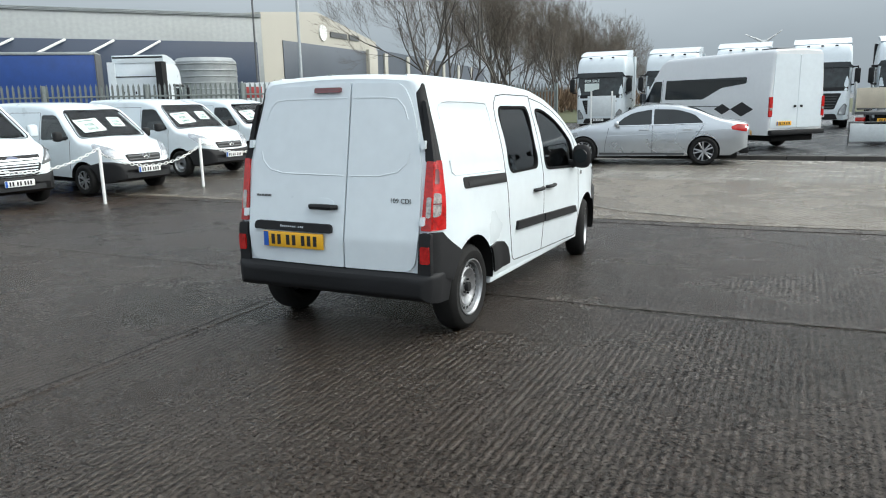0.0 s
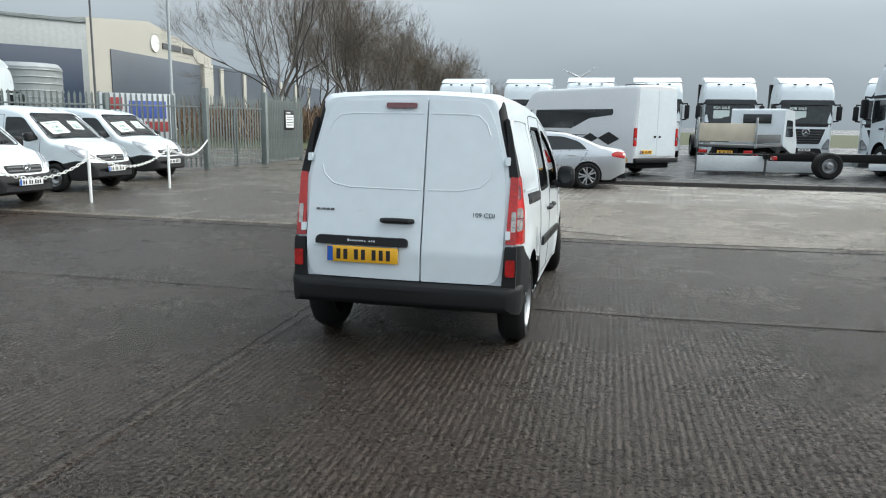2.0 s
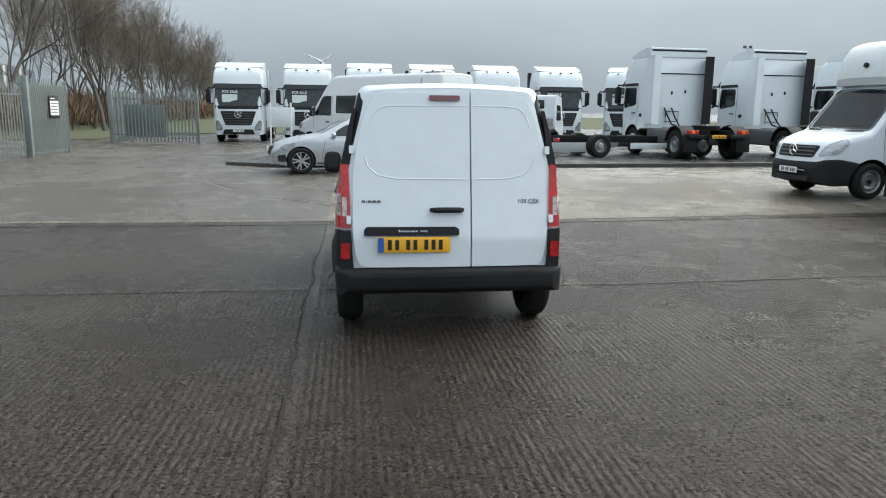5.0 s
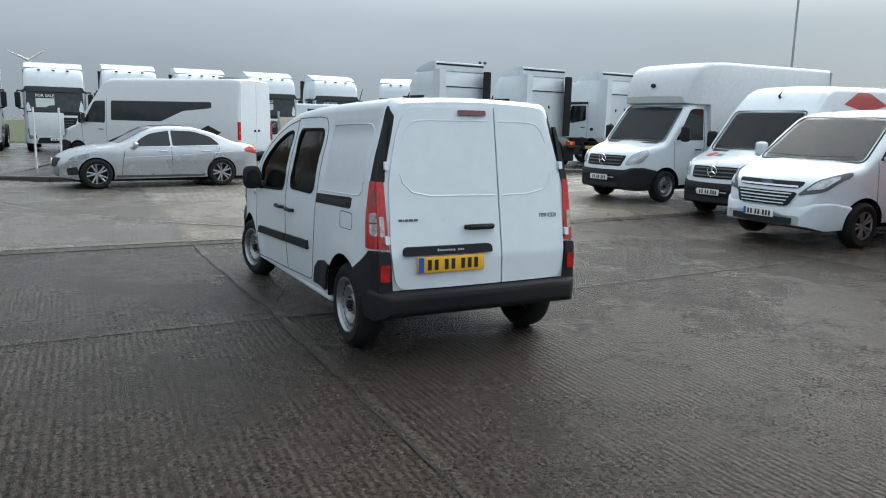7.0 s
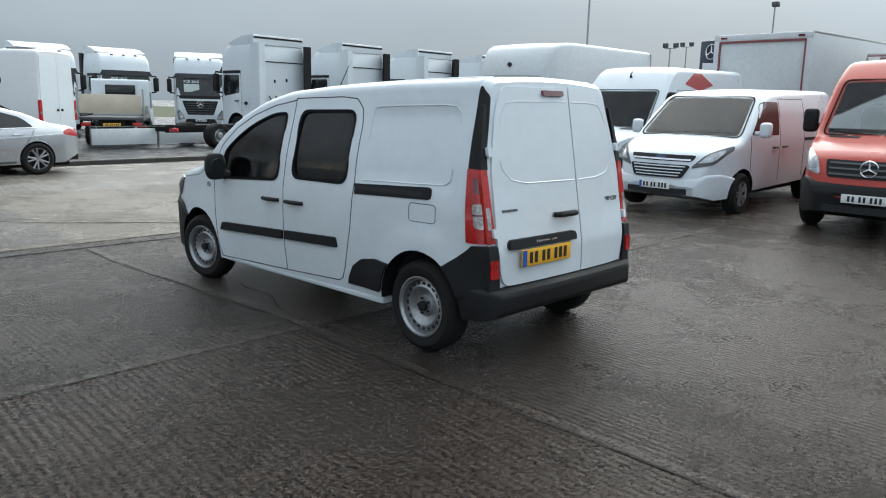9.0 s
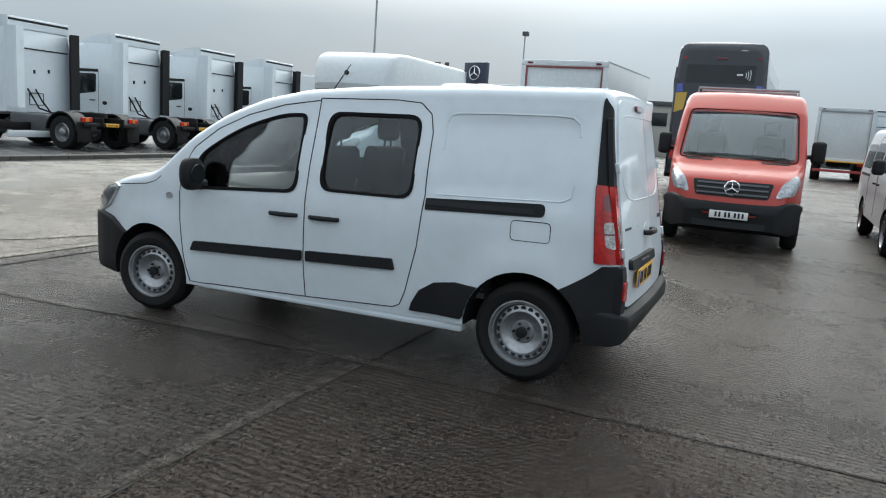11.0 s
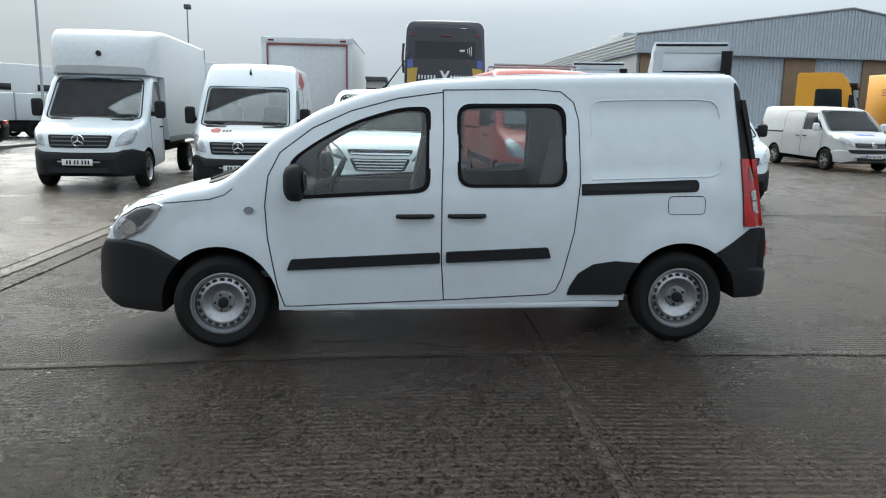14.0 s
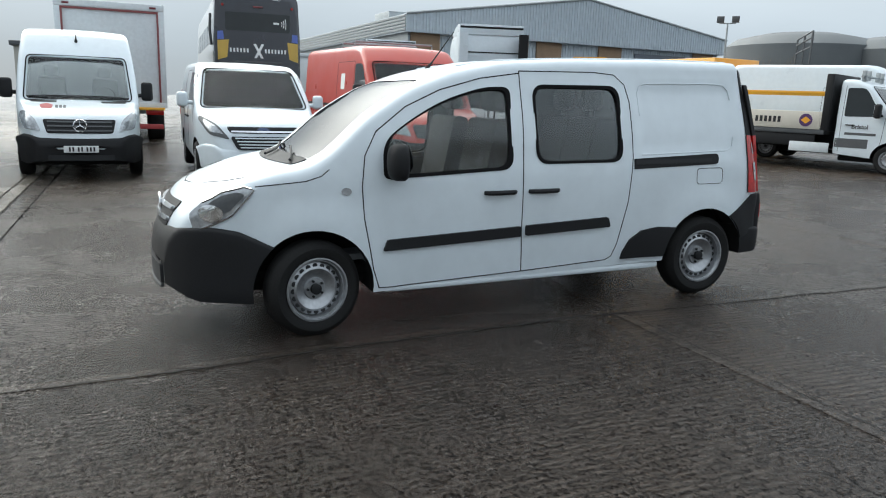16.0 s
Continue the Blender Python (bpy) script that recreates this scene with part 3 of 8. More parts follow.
def plate(parent, m, body=None, bars=(2, 2, 3), band=True):
    """A number plate with plain bars for its writing; m places its middle, facing -y."""
    pl = part("number_plate", box(B(), (-0.26, -0.006, -0.056), (0.26, 0.004, 0.056), 0.004), body or PLATE_W, parent, "yellow number plate" if body else "white number plate", at=m)
    if band:
        part("plate_band", box(B(), (-0.255, -0.009, -0.052), (-0.215, -0.0045, 0.052)), PLATE_BLUE, pl, "blue band at the plate's end")
    x = -0.19
    for word in bars:
        for k in range(word):
            part("plate_bar", box(B(), (x + 0.004, -0.0095, -0.036), (x + 0.032, -0.0045, 0.036)), INK, pl, smooth=0)
            x += 0.052
        x += 0.026
    return pl


def star_badge(parent, c, r, material=None, normal="y"):
    """A plain ring badge."""
    bm = B()
    n = 24
    tube(bm, [(c[0] + r * math.cos(2 * math.pi * k / n), c[1], c[2] + r * math.sin(2 * math.pi * k / n)) for k in range(n + 1)], r * 0.11, 6)
    for a in (90, 210, 330):
        tube(bm, [c, (c[0] + r * math.cos(radians(a)), c[1], c[2] + r * math.sin(radians(a)))], [r * 0.14, r * 0.05], 6)
    return part("badge", bm, material or CHROME, parent, "chrome ring badge")


def mirror(parent, x, y, z, s, h=0.2, w=0.16, d=0.1, material=None, arm=0.1):
    bm = B()
    box(bm, (x if s > 0 else x - w, y - d / 2, z), (x + w if s > 0 else x, y + d / 2, z + h), min(0.055, d * 0.45), 4)
    tube(bm, [(x - s * arm, y, z + h * 0.25), (x + s * 0.03, y, z + h * 0.3)], 0.035, 8)
    mi = part("door_mirror", bm, material or BLACK, parent, "black door mirror" if not material else "")
    part("mirror_glass", box(B(), (x + 0.02 if s > 0 else x - w + 0.02, y - d / 2 - 0.004, z + 0.025), (x + w - 0.02 if s > 0 else x - 0.02, y - d / 2 + 0.002, z + h - 0.025), 0.001, 1), CHROME, mi, "mirror glass")
    return mi


def text(words, size, material, parent, m, extrude=0.001, name="lettering", bold=0.03):
    cu = bpy.data.curves.new(name, "FONT")
    cu.body, cu.size, cu.extrude, cu.align_x, cu.align_y = words, size, extrude, "CENTER", "CENTER"
    cu.resolution_u = 3
    cu.offset = size * bold
    tmp = bpy.data.objects.new(name, cu)
    scene.collection.objects.link(tmp)
    bpy.context.view_layer.update()
    me = bpy.data.meshes.new_from_object(tmp.evaluated_get(bpy.context.evaluated_depsgraph_get()))
    bpy.data.objects.remove(tmp)
    ob = new(name, me)
    me.materials.clear()
    me.materials.append(material)
    ob.parent = parent
    ob.matrix_basis = m
    return ob


# ---- the white compact van in the middle of the yard ----
def van_relief(y, z):
    """Pressed recess in the cargo side and a soft swell over the wheels."""
    d = min(y + 0.27, 0.66 - y, z - 1.11, 1.64 - z)
    out = 0.013 * smooth01(d / 0.035)
    for yc in (0.0, 3.081):
        q = math.hypot(y - yc, z - 0.31)
        out -= 0.022 * smooth01((0.62 - q) / 0.24) * (1 if q > 0.3 else 0)
    return out


def compact_van():
    van = thing("van", "white compact panel van with steel wheels on wet concrete", "van", pose(0, 0, 0, -1.15))
    top = [(-0.60, 1.775), (-0.56, 1.80), (-0.4, 1.808), (0.4, 1.808), (1.18, 1.793), (1.74, 1.76), (2.1, 1.69), (2.42, 1.57), (2.70, 1.40), (2.96, 1.17), (3.08, 1.095), (3.2, 1.072), (3.34, 1.05), (3.55, 1.0), (3.72, 0.95), (3.84, 0.89), (3.92, 0.80), (3.96, 0.70), (3.98, 0.60)]
    sh = Shell(top, [(-0.6, 0.40), (-0.3, 0.36), (0.4, 0.305), (2.5, 0.262), (3.42, 0.26), (3.72, 0.50), (3.98, 0.58)],
               [(-0.60, 0.755), (-0.585, 0.79), (-0.54, 0.812), (-0.3, 0.828), (0.5, 0.832), (2.6, 0.83), (3.1, 0.815), (3.5, 0.785), (3.8, 0.725), (3.9, 0.675), (3.98, 0.60)],
               [(0.2, 0.965), (0.34, 0.985), (0.5, 1.0), (0.8, 1.008), (1.0, 1.0), (1.25, 0.955), (1.4, 0.912), (1.55, 0.86), (1.7, 0.815), (1.9, 0.78)],
               radius=0.075, crown=0.022, nose=0.22, tail=0.05, lean=0.165, lean_z=0.72, tail_len=0.3, nose_len=0.8, relief=van_relief, step=0.045, kink=0.1)
    body = part("body", sh.bm(30, 6, 5), WHITE, van, "white painted steel body")
    inner = Shell([(-0.36, 1.7), (0.4, 1.73), (1.18, 1.72), (1.74, 1.69), (2.1, 1.62), (2.42, 1.49), (2.70, 1.32), (2.96, 1.09), (3.1, 1.0)],
                  [(-0.36, 0.45), (3.1, 0.45)], [(-0.36, 0.72), (2.6, 0.76), (3.1, 0.72)], sh.tum_t, radius=0.05, crown=0.02, nose=0.1, tail=0.0, step=0.15)
    win1 = rounded([(2.615, 1.005), (2.61, 1.24), (2.40, 1.385), (2.17, 1.50), (1.88, 1.583), (1.69, 1.585), (1.70, 1.045)], [0.05, 0.1, 0.15, 0.2, 0.15, 0.06, 0.09], 5)
    win2 = rect(0.795, 1.505, 1.075, 1.605, 0.10, 6)
    shield = rounded([(-0.63, 1.12), (0.63, 1.12), (0.56, 1.63), (-0.56, 1.63)], 0.07, 5)
    cutters = [cutter(inner.bm(8, 4, 3), TRIM_IN), arch_cut(3.081, 0.31, 0.385), arch_cut(0.0, 0.31, 0.385)]
    for w in (win1, win2):
        cutters.append(cutter(prism(B(), w, "x", -1.2, 1.2), GAP))
    cutters.append(cutter(prism(B(), shield, "y", 2.2, 3.6), GAP))
    cut(body, cutters)
    part("wheel_well", box(B(), (-0.5, 2.66, 0.3), (0.5, 3.5, 0.75)), UNDER, van, "dark wheel well")
    part("wheel_well", box(B(), (-0.5, -0.42, 0.32), (0.5, 0.42, 0.72)), UNDER, van, "dark wheel well")
    part("underbody", box(B(), (-0.6, -0.28, 0.27), (0.6, 3.7, 0.42), 0.05), UNDER, van, "dark underbody")
    L, R, back, front, over = sh.side(-1), sh.side(1), sh.back(), sh.front(), sh.over()

    for s, S in ((-1, L), (1, R)):
        # doors, side glass and their seals
        for nm, w, gm, lab in (("front_side_window", win1, CLEAR, "clear side window"), ("rear_side_window", win2, TINT, "tinted sliding-door window")):
            bm = B()
            ins = [(a + (np.mean([p[0] for p in w]) - a) * 0.045, b + (np.mean([p[1] for p in w]) - b) * 0.055) for a, b in w]
            o1 = [bm.verts.new(S(a, b, 0.005)) for a, b in [(a - (np.mean([p[0] for p in w]) - a) * 0.02, b - (np.mean([p[1] for p in w]) - b) * 0.025) for a, b in w]]
            i1 = [bm.verts.new(S(a, b, 0.003)) for a, b in ins]
            i2 = [bm.verts.new(S(a, b, -0.035)) for a, b in ins]
            o2 = [bm.verts.new(S(a, b, -0.012)) for a, b in w]
            skin(bm, [o1, i1, i2], caps=False)
            skin(bm, [o2, o1], caps=False)
            seal = part("window_seal", bm, SEAL, van, "black rubber window seal")
            pane = part(nm, patch(B(), w, S, -0.012, 0.004, 10, 10), gm, seal, lab)
            pane.visible_shadow = False
        seams = [[(1.605, 0.315), (1.62, 0.6), (1.615, 1.0), (1.60, 1.4), (1.60, 1.70)],
                 [(2.66, 0.29), (2.70, 0.42), (2.755, 0.75), (2.765, 0.96), (2.74, 1.15), (2.66, 1.30), (2.45, 1.455), (2.2, 1.565), (1.9, 1.645), (1.6, 1.685)],
                 [(2.66, 0.29), (2.55, 0.285), (1.6, 0.315), (0.9, 0.345)],
                 [(1.6, 1.70), (1.0, 1.705), (0.82, 1.69), (0.735, 1.62), (0.705, 1.5), (0.70, 1.1), (0.735, 0.77), (0.81, 0.46), (0.85, 0.37), (0.9, 0.345)]]
        for line in seams:
            part("door_seam", seam(B(), line, S, 0.0045, -0.001), GAP, van, "dark gap round the door")
        for ln in ([(0.615, 1.40), (0.62, 1.56), (0.60, 1.615), (0.55, 1.632), (0.30, 1.638), (-0.10, 1.64), (-0.20, 1.63), (-0.245, 1.59), (-0.255, 1.52)],
                   [(-0.255, 1.24), (-0.245, 1.165), (-0.19, 1.135), (0.1, 1.128), (0.62, 1.118)]):
            part("pressed_line", seam(B(), ln, S, 0.005, 0.001, 6), WHITE, van, "pressed line in the cargo side")
        fl = rect(-0.145, 0.105, 0.885, 1.005, 0.03, 3)
        if s < 0:
            part("fuel_flap_seam", seam(B(), fl + fl[:1], S, 0.003, -0.0005), GAP, van, "fine gap round the fuel flap")
        tr = part("sliding_rail", patch(B(), rounded([(-0.10, 1.035), (-0.10, 1.115), (0.69, 1.09), (0.69, 1.015)], [0.035, 0.035, 0.004, 0.004]), S, 0.006, 0.02, 4, 10), BLACK, van, "black sliding-door rail")
        part("rail_slot", patch(B(), rect(-0.03, 0.68, 1.047, 1.08, 0.006), S, 0.011, 0.006, 2, 10), GAP, tr)
        for a, b, z0, z1 in ((0.89, 1.59, 0.60, 0.575), (1.63, 2.635, 0.572, 0.535)):
            rub = rounded([(a, z0), (b, z1), (b - (0.03 if b > 2 else 0), z1 + 0.072), (a + (0.02 if a < 1 else 0), z0 + 0.072)], 0.012, 3)
            part("rub_strip", patch(B(), rub, S, 0.022, 0.03, 4, 10), BLACK, van, "black rub strip")
        for y0 in (1.335, 1.675):
            z = 0.885
            cupz = patch(B(), [(y0 + 0.115 + 0.07 * math.cos(q), z + 0.02 + 0.034 * math.sin(q)) for q in np.linspace(0, 2 * math.pi, 17)[:-1]], S, 0.002, 0.004, 4, 6)
            part("handle_cup", cupz, WHITE, van, "shaded cup behind the handle")
            bm = B()
            tube(bm, [S(y0, z, 0.0), S(y0 + 0.02, z, 0.026), S(y0 + 0.12, z, 0.036), S(y0 + 0.21, z, 0.026), S(y0 + 0.235, z, 0.0)], [0.014, 0.016, 0.017, 0.016, 0.014], 8)
            part("door_handle", bm, BLACK, van, "black door handle")
        bm = patch(B(), [(2.868 + 0.033 * math.cos(q), 0.93 + 0.024 * math.sin(q)) for q in np.linspace(0, 2 * math.pi, 13)[:-1]], S, 0.008, 0.012, 3, 5)
        part("side_indicator", bm, LENS, van, "clear side indicator")
        # black wing behind the rear door, tall corner strip, lamps
        ca = [(0.386 * math.cos(q), 0.31 + 0.386 * math.sin(q)) for q in np.linspace(radians(8), radians(41), 7)]
        part("arch_guard", patch(B(), [(0.77, 0.345), (0.755, 0.40), (0.70, 0.49), (0.60, 0.552), (0.45, 0.575), ca[-1]] + ca[::-1][1:] + [(0.40, 0.345)], S, 0.016, 0.03, 6, 8), BLACK, van, "black plastic arch guard")
        sc = part("corner_strip", patch(B(), rounded([(-0.597, 1.245), (-0.445, 1.245), (-0.452, 1.45), (-0.47, 1.6), (-0.505, 1.715), (-0.55, 1.76), (-0.597, 1.70)], 0.02, 3), S, 0.008, 0.03, 8, 6), BLACK, van, "black strip on the rear corner")
        tl = rounded([(-0.597, 0.80), (-0.445, 0.80), (-0.443, 1.25), (-0.596, 1.25)], 0.015, 3)
        lamp = part("tail_lamp", patch(B(), tl, S, 0.012, 0.04, 6, 6), LENS_RED, van, "tall red tail lamp")
        part("lamp_insert", patch(B(), rounded([(-0.594, 0.885), (-0.535, 0.90), (-0.528, 1.035), (-0.592, 1.045)], 0.018, 3), S, 0.017, 0.01, 3, 3), LENS_WHITE, lamp, "clear indicator and reversing lens")
        part("insert_bar", patch(B(), rect(-0.593, -0.532, 0.968, 0.978, 0.003, 2), S, 0.020, 0.006, 2, 3), LENS_DKRED, lamp, "dark bar across the clear lens")
        part("lamp_hood", patch(B(), rounded([(-0.592, 1.10), (-0.535, 1.10), (-0.53, 1.195), (-0.59, 1.20)], 0.022, 3), S, 0.0145, 0.008, 3, 3), LENS_DKRED, lamp, "smoked upper lens")
        part("lamp_edge", seam(B(), [(-0.444, 0.802), (-0.442, 1.248)], S, 0.005, 0.006), GAP, lamp, "dark joint beside the lamp")
        # front lamp
        hl = rounded([(3.88, 0.70), (3.64, 0.795), (3.46, 0.955), (3.54, 0.975), (3.70, 0.94), (3.82, 0.88), (3.90, 0.80)], 0.03, 3)
        hp = part("headlamp", patch(B(), hl, S, 0.008, 0.03, 8, 8), LENS, van, "clear headlamp")
        part("headlamp_bowl", patch(B(), [(a * 0.66 + 3.70 * 0.34, b * 0.62 + 0.885 * 0.38) for a, b in hl], S, 0.012, 0.01, 6, 6), GREY_PL, hp, "dark headlamp bowl")
        part("reflector", patch(B(), [(3.78 + 0.075 * math.cos(q), 0.815 + 0.05 * math.sin(q)) for q in np.linspace(0, 2 * math.pi, 15)[:-1]], S, 0.016, 0.01, 4, 6), CHROME, hp, "bright reflector")
        part("headlamp_edge", seam(B(), [(3.88, 0.71), (3.64, 0.805), (3.47, 0.955), (3.54, 0.97), (3.70, 0.935), (3.82, 0.875)], S, 0.008, 0.008), CHROME, hp)
        part("bonnet_seam", seam(B(), [(3.46, 0.975), (3.3, 0.985), (3.12, 1.0), (3.02, 1.03), (2.97, 1.07)], S, 0.004, -0.001), GAP, van, "gap along the bonnet edge")
        part("bonnet_front_seam", tube(B(), [over(s * x, y, 0.0) for x, y in ((0.64, 3.50), (0.56, 3.60), (0.40, 3.70), (0.2, 3.76), (0.0, 3.78))], 0.004, 5), GAP, van, "gap along the bonnet's front")
        bm = B()
        cm = Vector((s * 0.925, 2.54, 1.115))
        rows_ = []
        for k in range(11):
            q = math.pi * (k / 10 - 0.5)
            c_, s_ = math.copysign(abs(math.cos(q)) ** 0.6, math.cos(q)), math.copysign(abs(math.sin(q)) ** 0.75, math.sin(q))
            rows_.append([bm.verts.new(cm + Vector((0.095 * c_ * math.copysign(abs(math.cos(e)) ** 0.7, math.cos(e)), 0.085 * c_ * (math.sin(e) if math.sin(e) > 0 else 0.55 * math.sin(e)), 0.118 * s_))) for e in np.linspace(0, 2 * math.pi, 21)[:-1]])
        skin(bm, rows_)
        tube(bm, [(s * 0.79, 2.56, 1.03), (s * 0.86, 2.55, 1.045)], [0.05, 0.04], 10)
        mi = part("door_mirror", bm, BLACK, van, "rounded black door mirror")
        part("mirror_glass", tube(B(), [(s * 0.925, 2.489, 1.12), (s * 0.925, 2.484, 1.12)], [0.07, 0.068], 20), DARKGLASS, mi, "mirror glass")
    # windscreen, wipers, antenna
    sg = part("windscreen", patch(B(), rounded([(-0.64, 1.11), (0.64, 1.11), (0.57, 1.64), (-0.57, 1.64)], 0.07, 5), front, -0.004, 0.005, 12, 12), CLEAR, van, "clear windscreen")
    sg.visible_shadow = False
    part("scuttle", patch(B(), rounded([(-0.60, 1.085), (0.60, 1.085), (0.60, 1.118), (-0.60, 1.118)], 0.012), front, 0.006, 0.03, 3, 12), BLACK, van, "black scuttle panel below the windscreen")
    for x0, x1 in ((-0.55, -0.02), (0.0, 0.5)):
        bm = B()
        tube(bm, [front(x0 + (x1 - x0) * k / 5, 1.09 + 0.05 * k / 5, 0.025) for k in range(6)], 0.009, 6)
        part("wiper", bm, BLACK, van, "black wiper")
    part("aerial", tube(B(), [(0.0, 2.02, 1.72), (0.0, 1.97, 1.78), (0.0, 1.80, 2.0)], [0.018, 0.006, 0.003], 6), BLACK, van, "short black roof aerial")
    for x in (-0.52, 0.52):
        part("roof_seam", tube(B(), [over(x * (1 - 0.03 * k), -0.45 + k * 0.3, 0.002) for k in range(9)], 0.008, 6), WHITE, van, "raised roof joint")
    # nose: grille, badge, bumper
    gr = part("grille", patch(B(), rounded([(-0.40, 0.70), (0.40, 0.70), (0.46, 0.86), (-0.46, 0.86)], 0.03), front, 0.006, 0.03, 5, 10), BLACK, van, "black grille")
    for z in (0.745, 0.81):
        part("grille_bar", patch(B(), rect(-0.42, 0.42, z - 0.012, z + 0.012, 0.008), front, 0.022, 0.02, 2, 10), SILVER, gr, "silver grille bar")
    p = front(0, 0.78, 0.016)
    star_badge(gr, p, 0.075)
    bump = Shell([(3.27, 0.58), (3.40, 0.625), (3.6, 0.705), (3.8, 0.735), (3.95, 0.725), (4.0, 0.65), (4.02, 0.5)], [(3.27, 0.26), (3.5, 0.25), (3.9, 0.27), (4.02, 0.36)],
                 [(3.27, 0.84), (3.5, 0.828), (3.75, 0.775), (3.9, 0.705), (3.98, 0.615), (4.02, 0.53)], [(0.2, 0.96), (0.3, 0.995), (0.6, 1.0), (0.8, 1.0)], radius=0.03, crown=0.0, nose=0.215, tail=0.0, step=0.06, kink=0.04)
    fb = part("front_bumper", bump.bm(10, 4, 4), BLACK, van, "black plastic front bumper")
    cut(fb, [arch_cut(3.081, 0.31, 0.383)])
    part("bumper_vent", patch(B(), rect(-0.45, 0.45, 0.31, 0.47, 0.03), lambda x, z, o=0: bump.warp(x, 4.02 + o, z), 0.006, 0.02, 3, 8), GAP, fb, "dark lower air intake")
    lip = B()
    tube(lip, [bump.warp(x, 4.02, 0.335) + Vector((0, 0.0, 0)) for x in np.linspace(-0.46, 0.46, 11)], 0.012, 6)
    part("bumper_lip", lip, GREY_PL, fb, "grey lower bumper lip")
    # rear bumper
    rb = Shell([(-0.665, 0.455), (-0.655, 0.495), (-0.62, 0.512), (-0.3, 0.55), (-0.2, 0.55)], [(-0.665, 0.375), (-0.645, 0.335), (-0.58, 0.315), (-0.2, 0.30)], [(-0.665, 0.74), (-0.64, 0.80), (-0.58, 0.84), (-0.3, 0.85), (-0.2, 0.85)], [(0.2, 0.96), (0.4, 0.995), (0.8, 1.0)], radius=0.03, crown=0.0, nose=0, tail=0.05, step=0.05, kink=0.03)
    rbo = part("rear_bumper", rb.bm(8, 4, 4), BLACK, van, "black plastic rear bumper")
    cut(rbo, [arch_cut(0.0, 0.31, 0.383)])
    for s, S in ((-1, L), (1, R)):
        ca = [(0.386 * math.cos(q), 0.31 + 0.386 * math.sin(q)) for q in np.linspace(radians(126), radians(160), 7)]
        part("bumper_corner", patch(B(), ca[::-1] + [(-0.36, 0.70), (-0.50, 0.785), (-0.594, 0.79), (-0.597, 0.5), (-0.40, 0.45)], S, 0.016, 0.04, 8, 8), BLACK, rbo, "black bumper corner")
        part("bumper_post", patch(B(), rounded([(s * 0.705, 0.50), (s * 0.80, 0.50), (s * 0.80, 0.785), (s * 0.72, 0.785)], 0.01, 2), back, 0.022, 0.04, 5, 3), BLACK, rbo, "black bumper end beside the doors")
        part("fog_lamp", patch(B(), rect(s * 0.762 - 0.032, s * 0.762 + 0.032, 0.585, 0.70, 0.012), back, 0.034, 0.02, 4, 3), LENS_RED, rbo, "small red fog lamp")
        part("tail_lamp_end", patch(B(), rounded([(s * 0.722, 0.80), (s * 0.795, 0.80), (s * 0.785, 1.25), (s * 0.735, 1.25)], 0.008, 2), back, 0.010, 0.03, 5, 3), LENS_RED, van, "rear edge of the tail lamp")
        part("corner_strip_end", patch(B(), rounded([(s * 0.725, 1.245), (s * 0.785, 1.245), (s * 0.735, 1.50), (s * 0.70, 1.64), (s * 0.675, 1.64), (s * 0.70, 1.5)], 0.008, 2), back, 0.006, 0.03, 6, 3), BLACK, van, "black edge of the corner strip")
        part("lamp_insert_end", patch(B(), rect(s * 0.767 - 0.014, s * 0.767 + 0.018, 0.885, 1.02, 0.010), back, 0.015, 0.01, 3, 3), LENS_WHITE, van, "clear reversing lens")
        for z in (1.355, 0.862):
            x = s * (0.735 if z < 1 else 0.712)
            part("door_hinge", patch(B(), rect(x - 0.016, x + 0.016, z - 0.028, z + 0.028, 0.008), back, 0.03, 0.05, 3, 3), WHITE, van, "white rear door hinge")
    # rear doors: raised skins with a pressed line, gap, lamp, handle, strip, plate, badges
    left = rounded([(-0.675, 0.520), (0.136, 0.520), (0.136, 1.77), (-0.535, 1.755), (-0.62, 1.60), (-0.70, 1.25), (-0.71, 0.75)], [0.09, 0.005, 0.005, 0.06, 0.1, 0.1, 0.1], 4)
    right = rounded([(0.148, 0.520), (0.675, 0.520), (0.71, 0.75), (0.70, 1.25), (0.62, 1.60), (0.535, 1.755), (0.148, 1.77)], [0.005, 0.09, 0.1, 0.1, 0.1, 0.06, 0.005], 4)
    for nm, o, lines in (("rear_door", left, [[(0.11, 1.145), (-0.40, 1.15), (-0.53, 1.175), (-0.60, 1.24), (-0.615, 1.30)], [(-0.585, 1.52), (-0.555, 1.60), (-0.50, 1.655), (-0.40, 1.665), (0.11, 1.668)]]),
                         ("rear_door", right, [[(0.17, 1.145), (0.40, 1.15), (0.53, 1.175), (0.60, 1.24), (0.615, 1.30)], [(0.585, 1.52), (0.555, 1.60), (0.50, 1.655), (0.40, 1.665), (0.17, 1.668)]])):
        d = part(nm, patch(B(), o, back, 0.012, 0.03, 30, 16), WHITE, van, "white rear door")
        for n_, ln in enumerate(lines):
            part("pressed_line", seam(B(), ln, back, 0.007, 0.0085, 6), WHITE, d, "pressed line in the door")
    part("brake_lamp", patch(B(), rect(-0.155, 0.065, 1.705, 1.742, 0.014), back, 0.03, 0.03, 3, 8), LENS_DKRED, van, "dark red high brake lamp")
    cup = patch(B(), [(-0.035 + 0.085 * math.cos(q), 0.95 + 0.042 * math.sin(q)) for q in np.linspace(0, 2 * math.pi, 17)[:-1]], back, 0.0145, 0.006, 4, 6)
    part("handle_cup", cup, WHITE, van, "shaded cup behind the rear handle")
